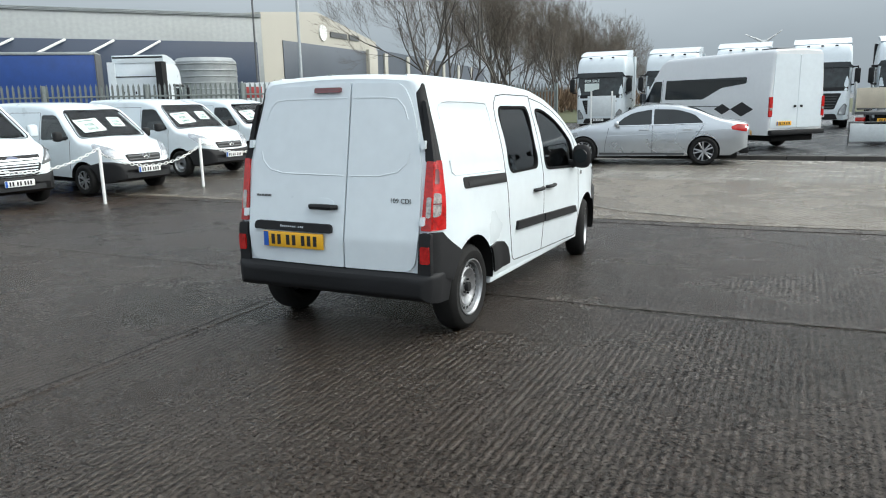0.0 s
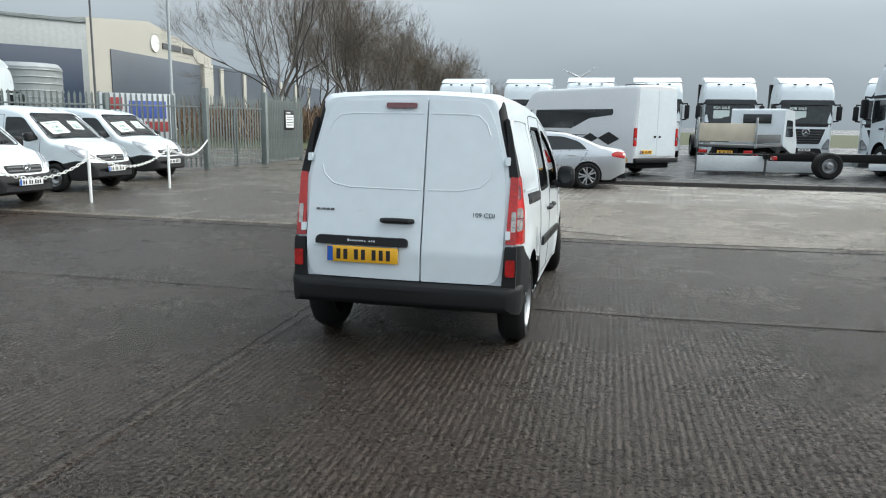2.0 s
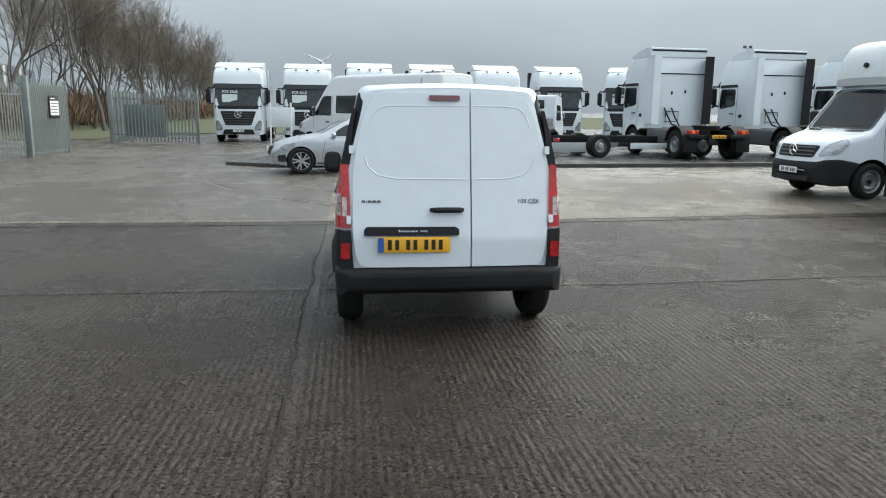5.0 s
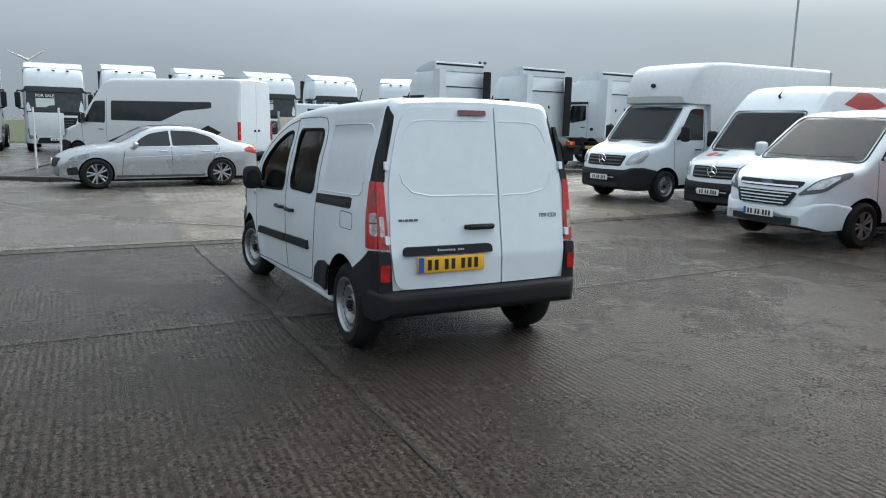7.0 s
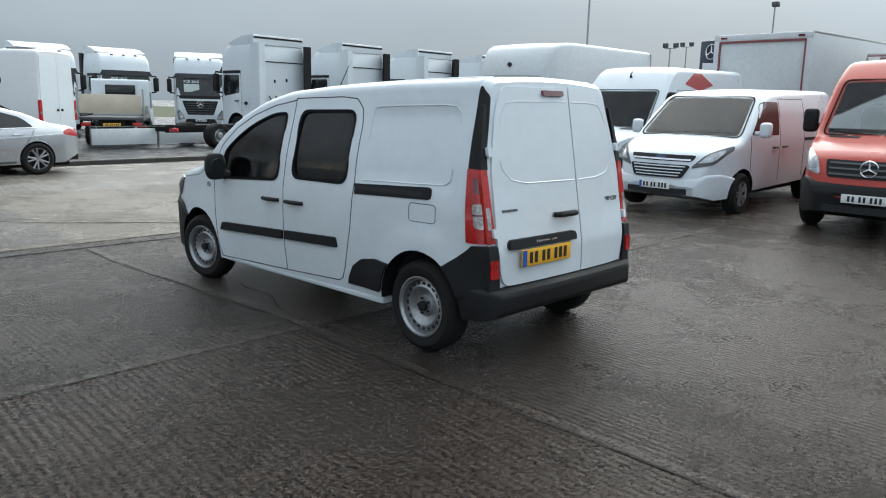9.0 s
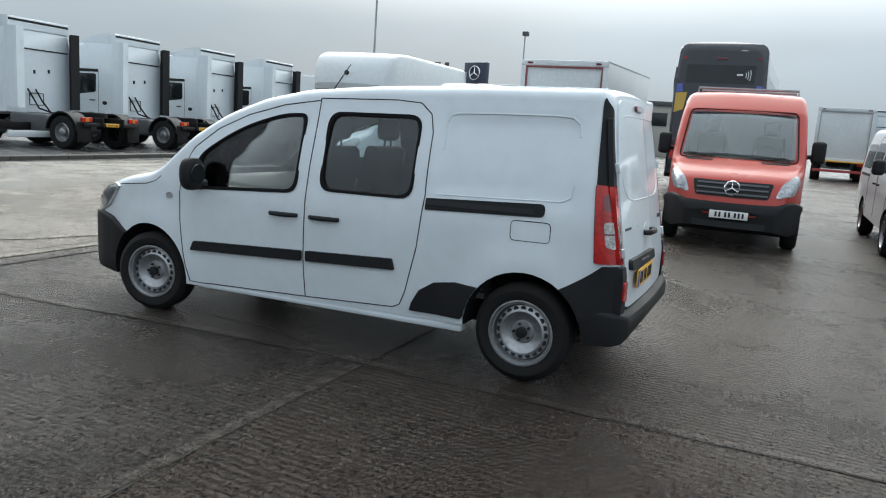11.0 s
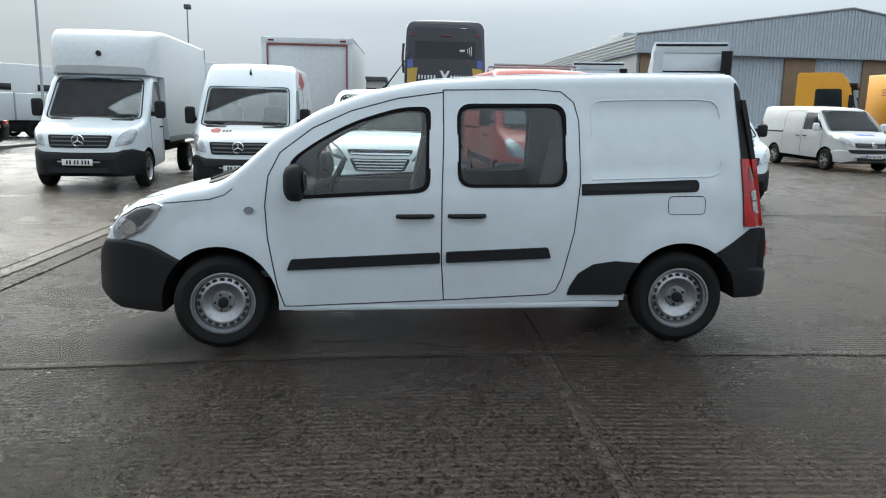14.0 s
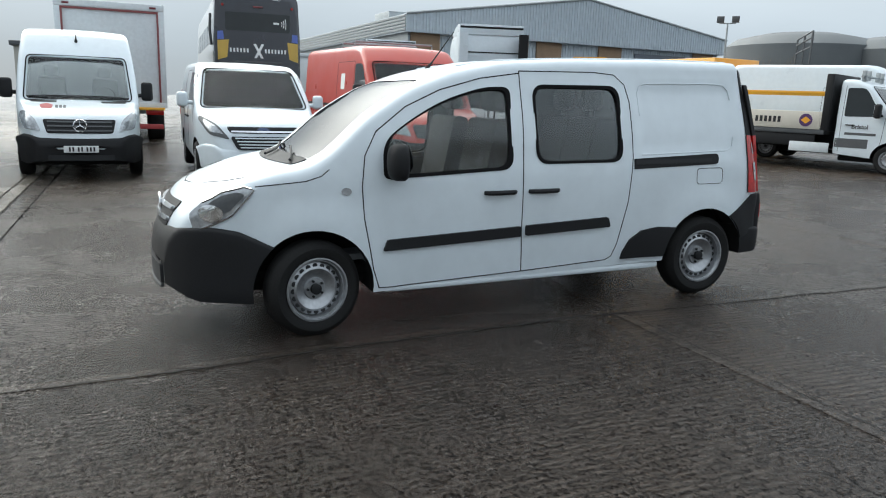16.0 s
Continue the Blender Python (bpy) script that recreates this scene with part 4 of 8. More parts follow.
    part("rear_handle", tube(B(), [back(-0.15, 0.93, 0.014), back(-0.12, 0.932, 0.05), back(-0.03, 0.934, 0.06), back(0.05, 0.932, 0.05), back(0.078, 0.93, 0.014)], [0.016, 0.02, 0.02, 0.02, 0.016], 8), BLACK, van, "black rear door handle")
    st = part("plate_strip", patch(B(), rounded([(-0.63, 0.752), (0.05, 0.752), (0.05, 0.795), (0.03, 0.812), (-0.61, 0.812), (-0.63, 0.79)], 0.012, 3), back, 0.04, 0.04, 4, 12), BLACK, van, "black strip over the number plate")
    for k in range(12):
        if k != 8:
            part("maker_bar", patch(B(), rect(-0.385 + k * 0.0175, -0.374 + k * 0.0175, 0.776, 0.790 if k else 0.795, 0.002, 1), back, 0.0425, 0.004, 1, 1), SILVER, st, smooth=0)
    p = back(-0.276, 0.687, 0.03)
    plate(van, Matrix.Translation(p), PLATE_Y)
    x = -0.645
    for w in (0.026, 0.008, 0.024, 0.028, 0.028):
        part("badge_bar", patch(B(), rect(x, x + w, 0.980, 0.998, 0.003, 1), back, 0.0165, 0.006, 1, 2), GREY_PL, van, "dark chrome bar of a model badge")
        x += w + 0.006
    badge_m = Matrix((Vector((1, 0, 0)), Vector((0, 0.0, 1)), Vector((0, -1, 0)))).transposed().to_4x4()
    badge_m.translation = back(0.565, 0.988, 0.016)
    text("109 CDI", 0.046, GREY_PL, van, badge_m, 0.002, "engine_badge", 0.0)
    # wheels
    for s in (-1, 1):
        steel_wheel(van, s * 0.735, 0.0, 0.31, 0.312, 0.203, 0.19, s)
        steel_wheel(van, s * 0.735, 3.081, 0.31, 0.312, 0.203, 0.19, s, 11)
    for s in (-1, 1):
        part("sill", box(B(), (s * 0.757 - 0.055, 0.40, 0.245), (s * 0.757 + 0.055, 2.62, 0.30), 0.02), WHITE, van, "white sill")
    # cabin
    part("cabin_floor", box(B(), (-0.70, 0.3, 0.46), (0.70, 3.1, 0.50)), TRIM_IN, van, "dark cabin floor")
    part("bulkhead", box(B(), (-0.66, 0.33, 0.48), (0.66, 0.37, 1.70), 0.01), TRIM_IN, van, "grey bulkhead behind the seats")
    dash = B()
    prism(dash, rounded([(2.62, 0.8), (2.58, 0.98), (2.70, 1.09), (3.06, 1.06), (3.08, 0.7)], 0.05, 4), "x", -0.70, 0.70)
    part("dashboard", dash, GREY_PL, van, "grey dashboard")
    bm = B()
    cx, cy, cz = 0.36, 2.42, 1.03
    n = 28
    u, v = Vector((1, 0, 0)), Vector((0, -0.42, 0.9)).normalized()
    tube(bm, [Vector((cx, cy, cz)) + 0.185 * (math.cos(2 * math.pi * k / n) * u + math.sin(2 * math.pi * k / n) * v) for k in range(n + 1)], 0.017, 8)
    for a in (0, 180, 270):
        tube(bm, [(cx, cy + 0.03, cz - 0.02), Vector((cx, cy, cz)) + 0.18 * (math.cos(radians(a)) * u + math.sin(radians(a)) * v)], 0.02, 6)
    tube(bm, [(cx, cy, cz), (cx, 2.75, 0.88)], 0.04, 8)
    part("steering_wheel", bm, BLACK, van, "black steering wheel")
    for x, y in ((-0.38, 1.72), (0.38, 1.72), (-0.42, 0.62), (0.0, 0.62), (0.42, 0.62)):
        w = 0.24 if y > 1 else 0.2
        bm = B()
        box(bm, (x - w, y, 0.62), (x + w, y + 0.5, 0.82), 0.06, 3)
        prism(bm, rounded([(y - 0.02, 0.74), (y + 0.13, 0.78), (y + 0.0, 1.38), (y - 0.12, 1.36)], 0.05, 4), "x", x - w, x + w)
        seat = part("seat", bm, SEAT, van, "dark cloth seat")
        bm = B()
        box(bm, (x - 0.13, y - 0.12, 1.42), (x + 0.13, y - 0.02, 1.60), 0.045, 3)
        for q in (-0.05, 0.05):
            tube(bm, [(x + q, y - 0.06, 1.34), (x + q, y - 0.07, 1.46)], 0.008, 6)
        part("headrest", bm, SEAT, seat)
        part("seat_base", box(B(), (x - w + 0.03, y + 0.05, 0.48), (x + w - 0.03, y + 0.45, 0.66), 0.02), GREY_PL, seat)
    for s in (-1, 1):
        part("door_panel", box(B(), (s * 0.742 - 0.022, 1.68, 0.5), (s * 0.742 + 0.022, 2.6, 1.0), 0.02), GREY_PL, van, "grey inner door panel")
    return van


compact_van()


# ---- other road vehicles ----
def at_front(x, y, h, z=0.0):
    """The pose of a vehicle whose front stands at (x, y) and which heads h degrees round from +x."""
    dx, dy = math.cos(radians(h)), math.sin(radians(h))
    za, zb = dip(x - dx, y - dy), dip(x - dx * 4.7, y - dy * 4.7)
    lift = 0.085 if in_park(x - dx * 2.5, y - dy * 2.5) else 0.0
    return pose(x, y, z + za + (za - zb) / 3.7 + lift, math.degrees(math.atan2(za - zb, 3.7)), 0, h - 90)


BADGE_BLUE = surface("badge_blue", (0.012, 0.03, 0.10), 0.2, coat=0.8)
FORMS = {
    # top line, bottom line, half-width, tumble, wheels (front, rear, radius), windscreen z and half-widths, lamps, grille
    "large": dict(L=5.95, H=2.68, W=0.985, wheels=(-1.0, -4.67, 0.345), screen=(1.29, 2.06, 0.86, 0.80), belt=1.33,
                  nose=[(-0.98, 1.27), (-0.6, 1.19), (-0.3, 1.10), (-0.14, 1.0), (-0.05, 0.80), (0.0, 0.55)], a=[(-2.25, 2.66), (-2.0, 2.55), (-1.80, 2.30), (-1.62, 2.07)], tum=[(0.2, 0.96), (0.5, 1.0), (1.3, 1.0), (2.0, 0.95), (2.7, 0.87)]),
    "medium": dict(L=4.97, H=1.96, W=0.985, wheels=(-0.95, -3.88, 0.33), screen=(1.20, 1.83, 0.87, 0.74), belt=1.22,
                   nose=[(-0.92, 1.17), (-0.6, 1.10), (-0.3, 1.01), (-0.13, 0.92), (-0.05, 0.75), (0.0, 0.5)], a=[(-2.6, 1.95), (-2.1, 1.92), (-1.75, 1.84)], tum=[(0.2, 0.96), (0.5, 1.0), (1.1, 1.0), (1.6, 0.93), (1.95, 0.84)]),
    "small": dict(L=4.35, H=1.84, W=0.90, wheels=(-0.86, -3.56, 0.31), screen=(1.13, 1.68, 0.78, 0.64), belt=1.10,
                  nose=[(-0.95, 1.09), (-0.6, 1.03), (-0.3, 0.93), (-0.14, 0.84), (-0.06, 0.70), (0.0, 0.5)], a=[(-2.6, 1.83), (-2.1, 1.79), (-1.7, 1.69)], tum=[(0.2, 0.96), (0.5, 1.0), (1.0, 1.0), (1.4, 0.92), (1.8, 0.83)]),
}


def panel_van(name, label, m, form, color=None, bumper=None, length=None, height=None, cab=None, rims="steel", group="", side_glass=(), plain=False, front_style="bars", lean=0.0, rear=False, mirror_mat=None, wmat=None, plate_bars=(2, 2, 3)):
    """A van or van cab: body, screen, windows, lamps, grille, bumpers, mirrors and wheels. Its front is at y = 0."""
    f = FORMS[form]
    color, bumper = color or WHITE, bumper or BLACK
    L, H, W = length or f["L"], height or f["H"], f["W"]
    yend = -(cab or L)
    van = thing(name, label, "van" if "van" in name or "minibus" in name else "truck", m, group)
    lift = H - f["a"][0][1] if form == "large" else 0.0
    a = [(y, z + (lift * (0.2 if k == 3 else 0.5 if k == 2 else 0.9) if form == "large" else 0)) for k, (y, z) in enumerate(f["a"])] if cab is None or form != "large" else [(-2.1, 2.22), (-1.9, 2.20), (-1.62, 2.07)]
    if form == "large" and height and height < 2.5:
        a = [(-2.3, height - 0.02), (-1.95, height - 0.06), (-1.62, 2.07)]
    htop = a[0][1] + 0.02
    top = [(yend, htop - 0.05), (yend + 0.06, htop - 0.01)] + ([(yend + 0.4, htop)] if cab is None else []) + [p for p in a if p[0] > yend + 0.1] + f["nose"]
    wf, wr, r = f["wheels"]
    if length:
        wr = wr - (length - f["L"]) * 0.72
    bot = [(yend, 0.42), (wf - 0.5, 0.36), (-0.2, 0.30), (0.0, 0.36)]
    wid = [(yend, W - 0.05), (yend + 0.03, W - 0.015), (yend + 0.15, W)] + [(-1.3, W), (-0.8, W - 0.03), (-0.4, W - 0.10), (-0.12, W - 0.22), (0.0, W - 0.36)]
    sh = Shell(top, bot, wid, f["tum"], radius=0.11 if form != "small" else 0.09, crown=0.025, nose=0.2, tail=0.03, lean=lean, lean_z=0.9, nose_len=1.0, step=0.12, kink=0.10)
    body = part("body", sh.bm(14, 5, 4), color, van)
    z0, z1, b0, b1 = f["screen"]
    cuts = [arch_cut(wf, r, r * 1.2), cutter(prism(B(), rounded([(-b0 + 0.04, z0 + 0.02), (b0 - 0.04, z0 + 0.02), (b1 - 0.03, z1 - 0.02), (-b1 + 0.03, z1 - 0.02)], 0.08, 4), "y", max(yend + 0.1, -2.35), -0.25), CAB_IN)]
    if cab is None:
        cuts.append(arch_cut(wr, r, r * 1.2))
    cut(body, cuts)
    part("underbody", box(B(), (-W * 0.75, yend + 0.1, 0.24), (W * 0.75, -0.35, 0.5), 0.04), UNDER, van)
    front = sh.front()
    sv = rounded([(-b0, z0), (b0, z0), (b1, z1), (-b1, z1)], 0.09, 4)
    scr = part("windscreen", patch(B(), sv, front, 0.004, 0.006, 8, 10), SCREEN_GLASS, van, "clear windscreen that reflects the sky")
    scr.visible_shadow = False
    part("screen_seal", tube(B(), [front(*p, 0.006) for p in sv + sv[:1]], 0.011, 5), SEAL, scr, "black rubber seal")
    for x in (-0.45, 0.45):
        bm = B()
        ys_ = max(yend + 0.22, -2.15)
        box(bm, (x - 0.23, ys_ - 0.06, z0 - 0.02), (x + 0.23, ys_ + 0.06, z0 + (z1 - z0) * 0.50), 0.05, 3)
        box(bm, (x - 0.12, ys_ - 0.04, z0 + (z1 - z0) * 0.54), (x + 0.12, ys_ + 0.04, z0 + (z1 - z0) * 0.80), 0.035, 3)
        part("cab_seat", bm, SEAT, van, "dark cab seat")
    bm = B()
    n_, c_ = 20, Vector((-0.42 if form != "small" else -0.36, f["a"][-1][0] - 0.02, z0 + 0.09))
    tube(bm, [c_ + 0.19 * (math.cos(2 * math.pi * k / n_) * Vector((1, 0, 0)) + math.sin(2 * math.pi * k / n_) * Vector((0, -0.6, 0.8))) for k in range(n_ + 1)], 0.018, 6)
    part("steering_wheel", bm, BLACK, van, "black steering wheel")
    bm = B()
    tube(bm, [front(x, z0 + 0.035 + 0.03 * abs(x), 0.03) for x in np.linspace(-b0 * 0.8, b0 * 0.1, 6)], 0.007, 5)
    part("wiper", bm, BLACK, scr)
    bm = B()
    tube(bm, [front(x, z0 + 0.03 + 0.04 * x, 0.03) for x in np.linspace(b0 * 0.15, b0 * 0.85, 5)], 0.007, 5)
    part("wiper", bm, BLACK, scr)
    # nose
    gz0, gz1 = {"large": (0.78, 1.0), "medium": (0.84, 0.93) if front_style == "oval" else (0.72, 0.86), "small": (0.66, 0.80)}[form]
    gw = W * (0.56 if form != "small" else 0.46)
    gr = part("grille", patch(B(), rounded([(-gw * 0.9, gz0), (gw * 0.9, gz0), (gw, gz1), (-gw, gz1)], 0.04, 3), front, 0.012, 0.03, 5, 10), BLACK, van, "dark grille")
    for k in range(1 if front_style == "oval" else 3 if form != "small" else 2):
        z = gz0 + (gz1 - gz0) * (k + 0.6) / (3.2 if form != "small" else 2.2)
        part("grille_bar", patch(B(), rect(-gw * 0.88, gw * 0.88, z - 0.012, z + 0.012, 0.006, 2), front, 0.024, 0.015, 2, 8), GREY_PL if front_style == "bars" else CHROME, gr)
    bz = (gz0 + gz1) / 2 if form == "large" else gz1 + (0.0 if front_style != "bars" else -0.06)
    if front_style == "oval":
        bm = patch(B(), [(0.10 * math.cos(q), gz0 + 0.04 + 0.040 * math.sin(q)) for q in np.linspace(0, 2 * math.pi, 17)[:-1]], front, 0.02, 0.02, 3, 6)
        part("badge", bm, BADGE_BLUE, gr, "dark blue oval badge")
    else:
        star_badge(gr, front(0, bz, 0.05), 0.10 if form == "large" else 0.075)
    if front_style == "oval":
        low = part("lower_grille", patch(B(), rounded([(-0.40, 0.59), (0.40, 0.59), (0.50, 0.78), (-0.50, 0.78)], 0.04), front, 0.035, 0.05, 4, 10), BLACK, van)
        for k in range(4):
            part("grille_bar", patch(B(), rect(-0.36 - 0.025 * k, 0.36 + 0.025 * k, 0.61 + k * 0.045, 0.627 + k * 0.045, 0.004, 2), front, 0.043, 0.012, 2, 8), WHITE, low)
    hz = {"large": [(0.58, 0.80), (0.83, 0.85), (0.90, 1.06), (0.84, 1.14), (0.66, 1.0)], "medium": [(0.50, 0.74), (0.78, 0.80), (0.92, 1.02), (0.90, 1.08), (0.68, 0.95)], "small": [(0.42, 0.71), (0.70, 0.74), (0.82, 0.94), (0.78, 1.03), (0.56, 0.92)]}[form]
    for s in (-1, 1):
        o = rounded([(s * x, z) for x, z in hz], 0.05, 3)
        hd = part("headlamp", patch(B(), o, front, 0.016, 0.06, 7, 7), GREY_PL if front_style == "oval" else LENS, van, "clear headlamp")
        cx, cz = np.mean([p[0] for p in o]), np.mean([p[1] for p in o])
        part("headlamp_lens", patch(B(), [(cx + (x - cx) * 0.62, cz + (z - cz) * 0.62) for x, z in o], front, 0.024, 0.02, 5, 5), LENS, hd)
    # bumper band round the nose
    bt = {"large": 0.76, "medium": 0.66, "small": 0.68}[form]
    bs = Shell([(wf + r * 1.02, bt - 0.06), (-0.3, bt), (-0.08, bt - 0.01), (0.0, bt - 0.08), (0.03, bt - 0.2)], [(wf + r, 0.30), (-0.2, 0.26), (0.03, 0.33)],
               [(wf + r, W + 0.012), (-0.4, W - 0.075), (-0.12, W - 0.19), (0.0, W - 0.30), (0.03, W - 0.38)], [(0.2, 0.96), (0.35, 1.0), (1.0, 1.0)], radius=0.04, crown=0.0, nose=0.2, tail=0, nose_len=1.0, step=0.1, kink=0.04)
    fb = part("front_bumper", bs.bm(8, 4, 4), bumper, van, "black plastic bumper" if bumper is BLACK else "")
    cut(fb, [arch_cut(wf, r, r * 1.22)])
    part("air_intake", patch(B(), rect(-0.5, 0.5, 0.34, 0.43, 0.02), lambda x, z, o=0: bs.warp(x, 0.03 + o, z), 0.006, 0.02, 2, 8), GAP, fb)
    plate(van, pose(0, 0.045, {"large": 0.53, "medium": 0.47, "small": 0.50}[form], 0, 0, 180), None, plate_bars, band=form != "large")
    for s in (-1, 1):
        S = sh.side(s)
        bz_ = f["belt"]
        yk = {"large": -1.28, "medium": -1.22, "small": -1.25}[form]
        zt = {"large": 2.02, "medium": 1.76, "small": 1.60}[form]
        yb = {"large": -2.12, "medium": -2.25, "small": -2.15}[form]
        if cab:
            yb = max(yb, yend + 0.1)
        w = rounded([(yb, bz_), (yk + 0.05, bz_ + 0.02), (yk - 0.10, bz_ + 0.18), (yk - 0.42, zt), (yb, zt)], [0.06, 0.05, 0.06, 0.12, 0.06], 4)
        part("side_window", patch(B(), w, S, 0.004, 0.012, 8, 8), DARKGLASS, van, "dark cab window")
        for u0, u1, v0, v1 in side_glass:
            part("side_window", patch(B(), rect(u0, u1, v0, v1, 0.07, 4), S, 0.004, 0.012, 6, 14), DARKGLASS, van, "dark tinted side window")
        part("door_seam", seam(B(), [(yk + 0.02, 0.52), (yk + 0.06, 0.9), (yk + 0.08, bz_)], S, 0.006, -0.002), GAP, van)
        part("door_seam", seam(B(), [(yb - 0.05, 0.48), (yb - 0.05, zt + 0.05)], S, 0.006, -0.002), GAP, van)
        part("door_handle", tube(B(), [S(yb + 0.08, bz_ - 0.2, 0.0), S(yb + 0.10, bz_ - 0.2, 0.03), S(yb + 0.24, bz_ - 0.2, 0.03), S(yb + 0.26, bz_ - 0.2, 0.0)], 0.016, 6), BLACK, van)
        if not cab and not plain:
            part("door_seam", seam(B(), [(yb - 1.15, 0.48), (yb - 1.15, zt + 0.05), (yb - 0.05, zt + 0.05)], S, 0.006, -0.002), GAP, van)
            part("sliding_rail", patch(B(), rect(yend + 0.35, yb - 1.15, bz_ - 0.12, bz_ - 0.07, 0.01, 2), S, 0.004, 0.012, 2, 10), GAP if form != "medium" else BLACK, van)
            part("door_handle", tube(B(), [S(yb - 0.32, bz_ - 0.2, 0.0), S(yb - 0.30, bz_ - 0.2, 0.03), S(yb - 0.16, bz_ - 0.2, 0.03), S(yb - 0.14, bz_ - 0.2, 0.0)], 0.016, 6), BLACK, van)
            if form == "large":
                part("rub_strip", patch(B(), rect(wr + 0.5, wf - 0.5, 0.60, 0.72, 0.02), S, 0.014, 0.02, 3, 14), BLACK, van)
            part("tail_lamp", patch(B(), rect(yend + 0.012, yend + 0.10, 0.95, 1.45, 0.02), S, 0.012, 0.03, 4, 4), LENS_RED, van)
        xw = W * 1.0
        hm = {"large": 0.34, "medium": 0.24, "small": 0.20}[form]
        mirror(van, s * (xw + 0.05), yk - 0.06, bz_ - 0.02, s, hm, 0.2 if form == "large" else 0.18, 0.14, mirror_mat, 0.12)
        tw = 0.21 if form != "small" else 0.19
        mk = steel_wheel if rims == "steel" else alloy_wheel
        for y in ((wf,) if cab else (wf, wr)):
            mk(van, s * (W - 0.115), y, r, r, r * 0.62, tw, s, 0.0, *((14,) if rims == "steel" else (5,)), wmat)
    if rear:
        for x0, x1 in ((-0.90, -0.006), (0.006, 0.90)):
            d = part("rear_door", patch(B(), rounded([(x0, 0.62), (x1, 0.62), (x1 * 0.92 if x1 > 0.1 else x1, htop - 0.14), (x0 * 0.92 if x0 < -0.1 else x0, htop - 0.14)], 0.05), sh.back(), 0.014, 0.03, 8, 8), WHITE, van)
            part("door_latch", tube(B(), [sh.back()((x0 + x1) / 2 * 0.25, 1.2, 0.01), sh.back()((x0 + x1) / 2 * 0.25, 1.2, 0.05)], 0.035, 8), BLACK, d)
        for s in (-1, 1):
            tl = part("tail_lamp_end", patch(B(), rect(s * 0.92 - 0.05, s * 0.92 + 0.05, 0.92, 1.46, 0.02), sh.back(), 0.03, 0.05, 4, 4), LENS_RED, van, "tall red tail lamp")
            part("lamp_insert", patch(B(), rect(s * 0.92 - 0.045, s * 0.92 + 0.045, 1.10, 1.17, 0.01), sh.back(), 0.035, 0.02, 2, 3), LENS_WHITE, tl)
        part("rear_bumper", box(B(), (-0.95, yend - 0.09, 0.42), (0.95, yend + 0.05, 0.56), 0.03), BLACK, van)
        plate(van, Matrix.Translation(sh.back()(-0.45, 0.74, 0.025)), PLATE_Y)
        part("roof_vent", box(B(), (-0.35, yend + 0.5, htop), (0.35, yend + 1.1, htop + 0.07), 0.03), GREY_PL, van)
    return van, sh


def sale_sheet(van, sh, x, z, w, h, tilt=0.0):
    """A FOR SALE sheet behind the windscreen glass, lying on the slope of the screen."""
    fr = sh.front()
    p, q = fr(x, z - h / 2, 0.012), fr(x, z + h / 2, 0.012)
    up = (q - p).normalized()
    right = Vector((-1, 0, 0))
    nrm = right.cross(up).normalized()
    m = Matrix((right, up, nrm)).transposed().to_4x4()
    m.translation = (p + q) / 2
    m = m @ Matrix.Rotation(radians(tilt), 4, "Z")
    sheet_ob = part("sale_sheet", box(B(), (-w / 2, -h / 2, -0.002), (w / 2, h / 2, 0.002)), PAPER, van, "pale sheet with dark green words", at=m)
    for k, word in enumerate(("FOR", "SALE")):
        text(word, h * 0.30, GREEN_INK, sheet_ob, Matrix.Translation((0, h * (0.02 - 0.30 * k), 0.004)))
    part("sheet_bar", box(B(), (-w * 0.36, h * 0.34, 0.002), (w * 0.36, h * 0.40, 0.004)), GREEN_INK, sheet_ob)


BUMPERLESS = surface("grey_lower_paint", (0.55, 0.57, 0.58), 0.4, coat=0.4)

# vans facing the yard from the east side
LUTON_M = at_front(7.86, 7.72, 184.5)
luton, lsh = panel_van("box_van", "white box van with a rounded box over its cab", LUTON_M, "large", cab=2.35)
wr_y = -4.6
bxs = Shell([(-6.7, 3.02), (-6.66, 3.05), (-2.7, 3.05), (-2.15, 3.02), (-1.82, 2.92), (-1.6, 2.72), (-1.49, 2.45), (-1.45, 2.28)], [(-6.7, 0.85), (-2.35, 0.85), (-2.3, 2.12), (-1.75, 2.12), (-1.45, 2.15)],
            [(-6.7, 1.06), (-2.5, 1.06), (-1.9, 1.02), (-1.6, 0.95), (-1.45, 0.85)], [(0.5, 1.0), (2.6, 1.0), (3.1, 0.97)], radius=0.09, crown=0.015, nose=0.15, tail=0, step=0.15, kink=0.08)
part("box_body", bxs.bm(12, 5, 4), WHITE_DULL, luton, "white box body")
part("box_cap_lamp", tube(B(), [bxs.front()(0, 2.52, -0.01), bxs.front()(0, 2.52, 0.05)], 0.05, 10), BLACK, luton, "small dark roof marker")
for s in (-1, 1):
    part("box_trim", box(B(), (s * 1.06 - 0.012, -6.69, 0.80), (s * 1.06 + 0.012, -2.4, 0.92), 0.005), GALV, luton)
    part("box_post", box(B(), (s * 1.045 - 0.02, -6.72, 0.85), (s * 1.045 + 0.02, -6.66, 3.0), 0.01), GALV, luton)
    steel_wheel(luton, s * 0.88, wr_y, 0.345, 0.345, 0.21, 0.24, s, 0.0, 14)
part("chassis", box(box(B(), (-0.5, -6.5, 0.5), (-0.4, -2.2, 0.82)), (0.4, -6.5, 0.5), (0.5, -2.2, 0.82)), UNDER, luton, "dark chassis rails")

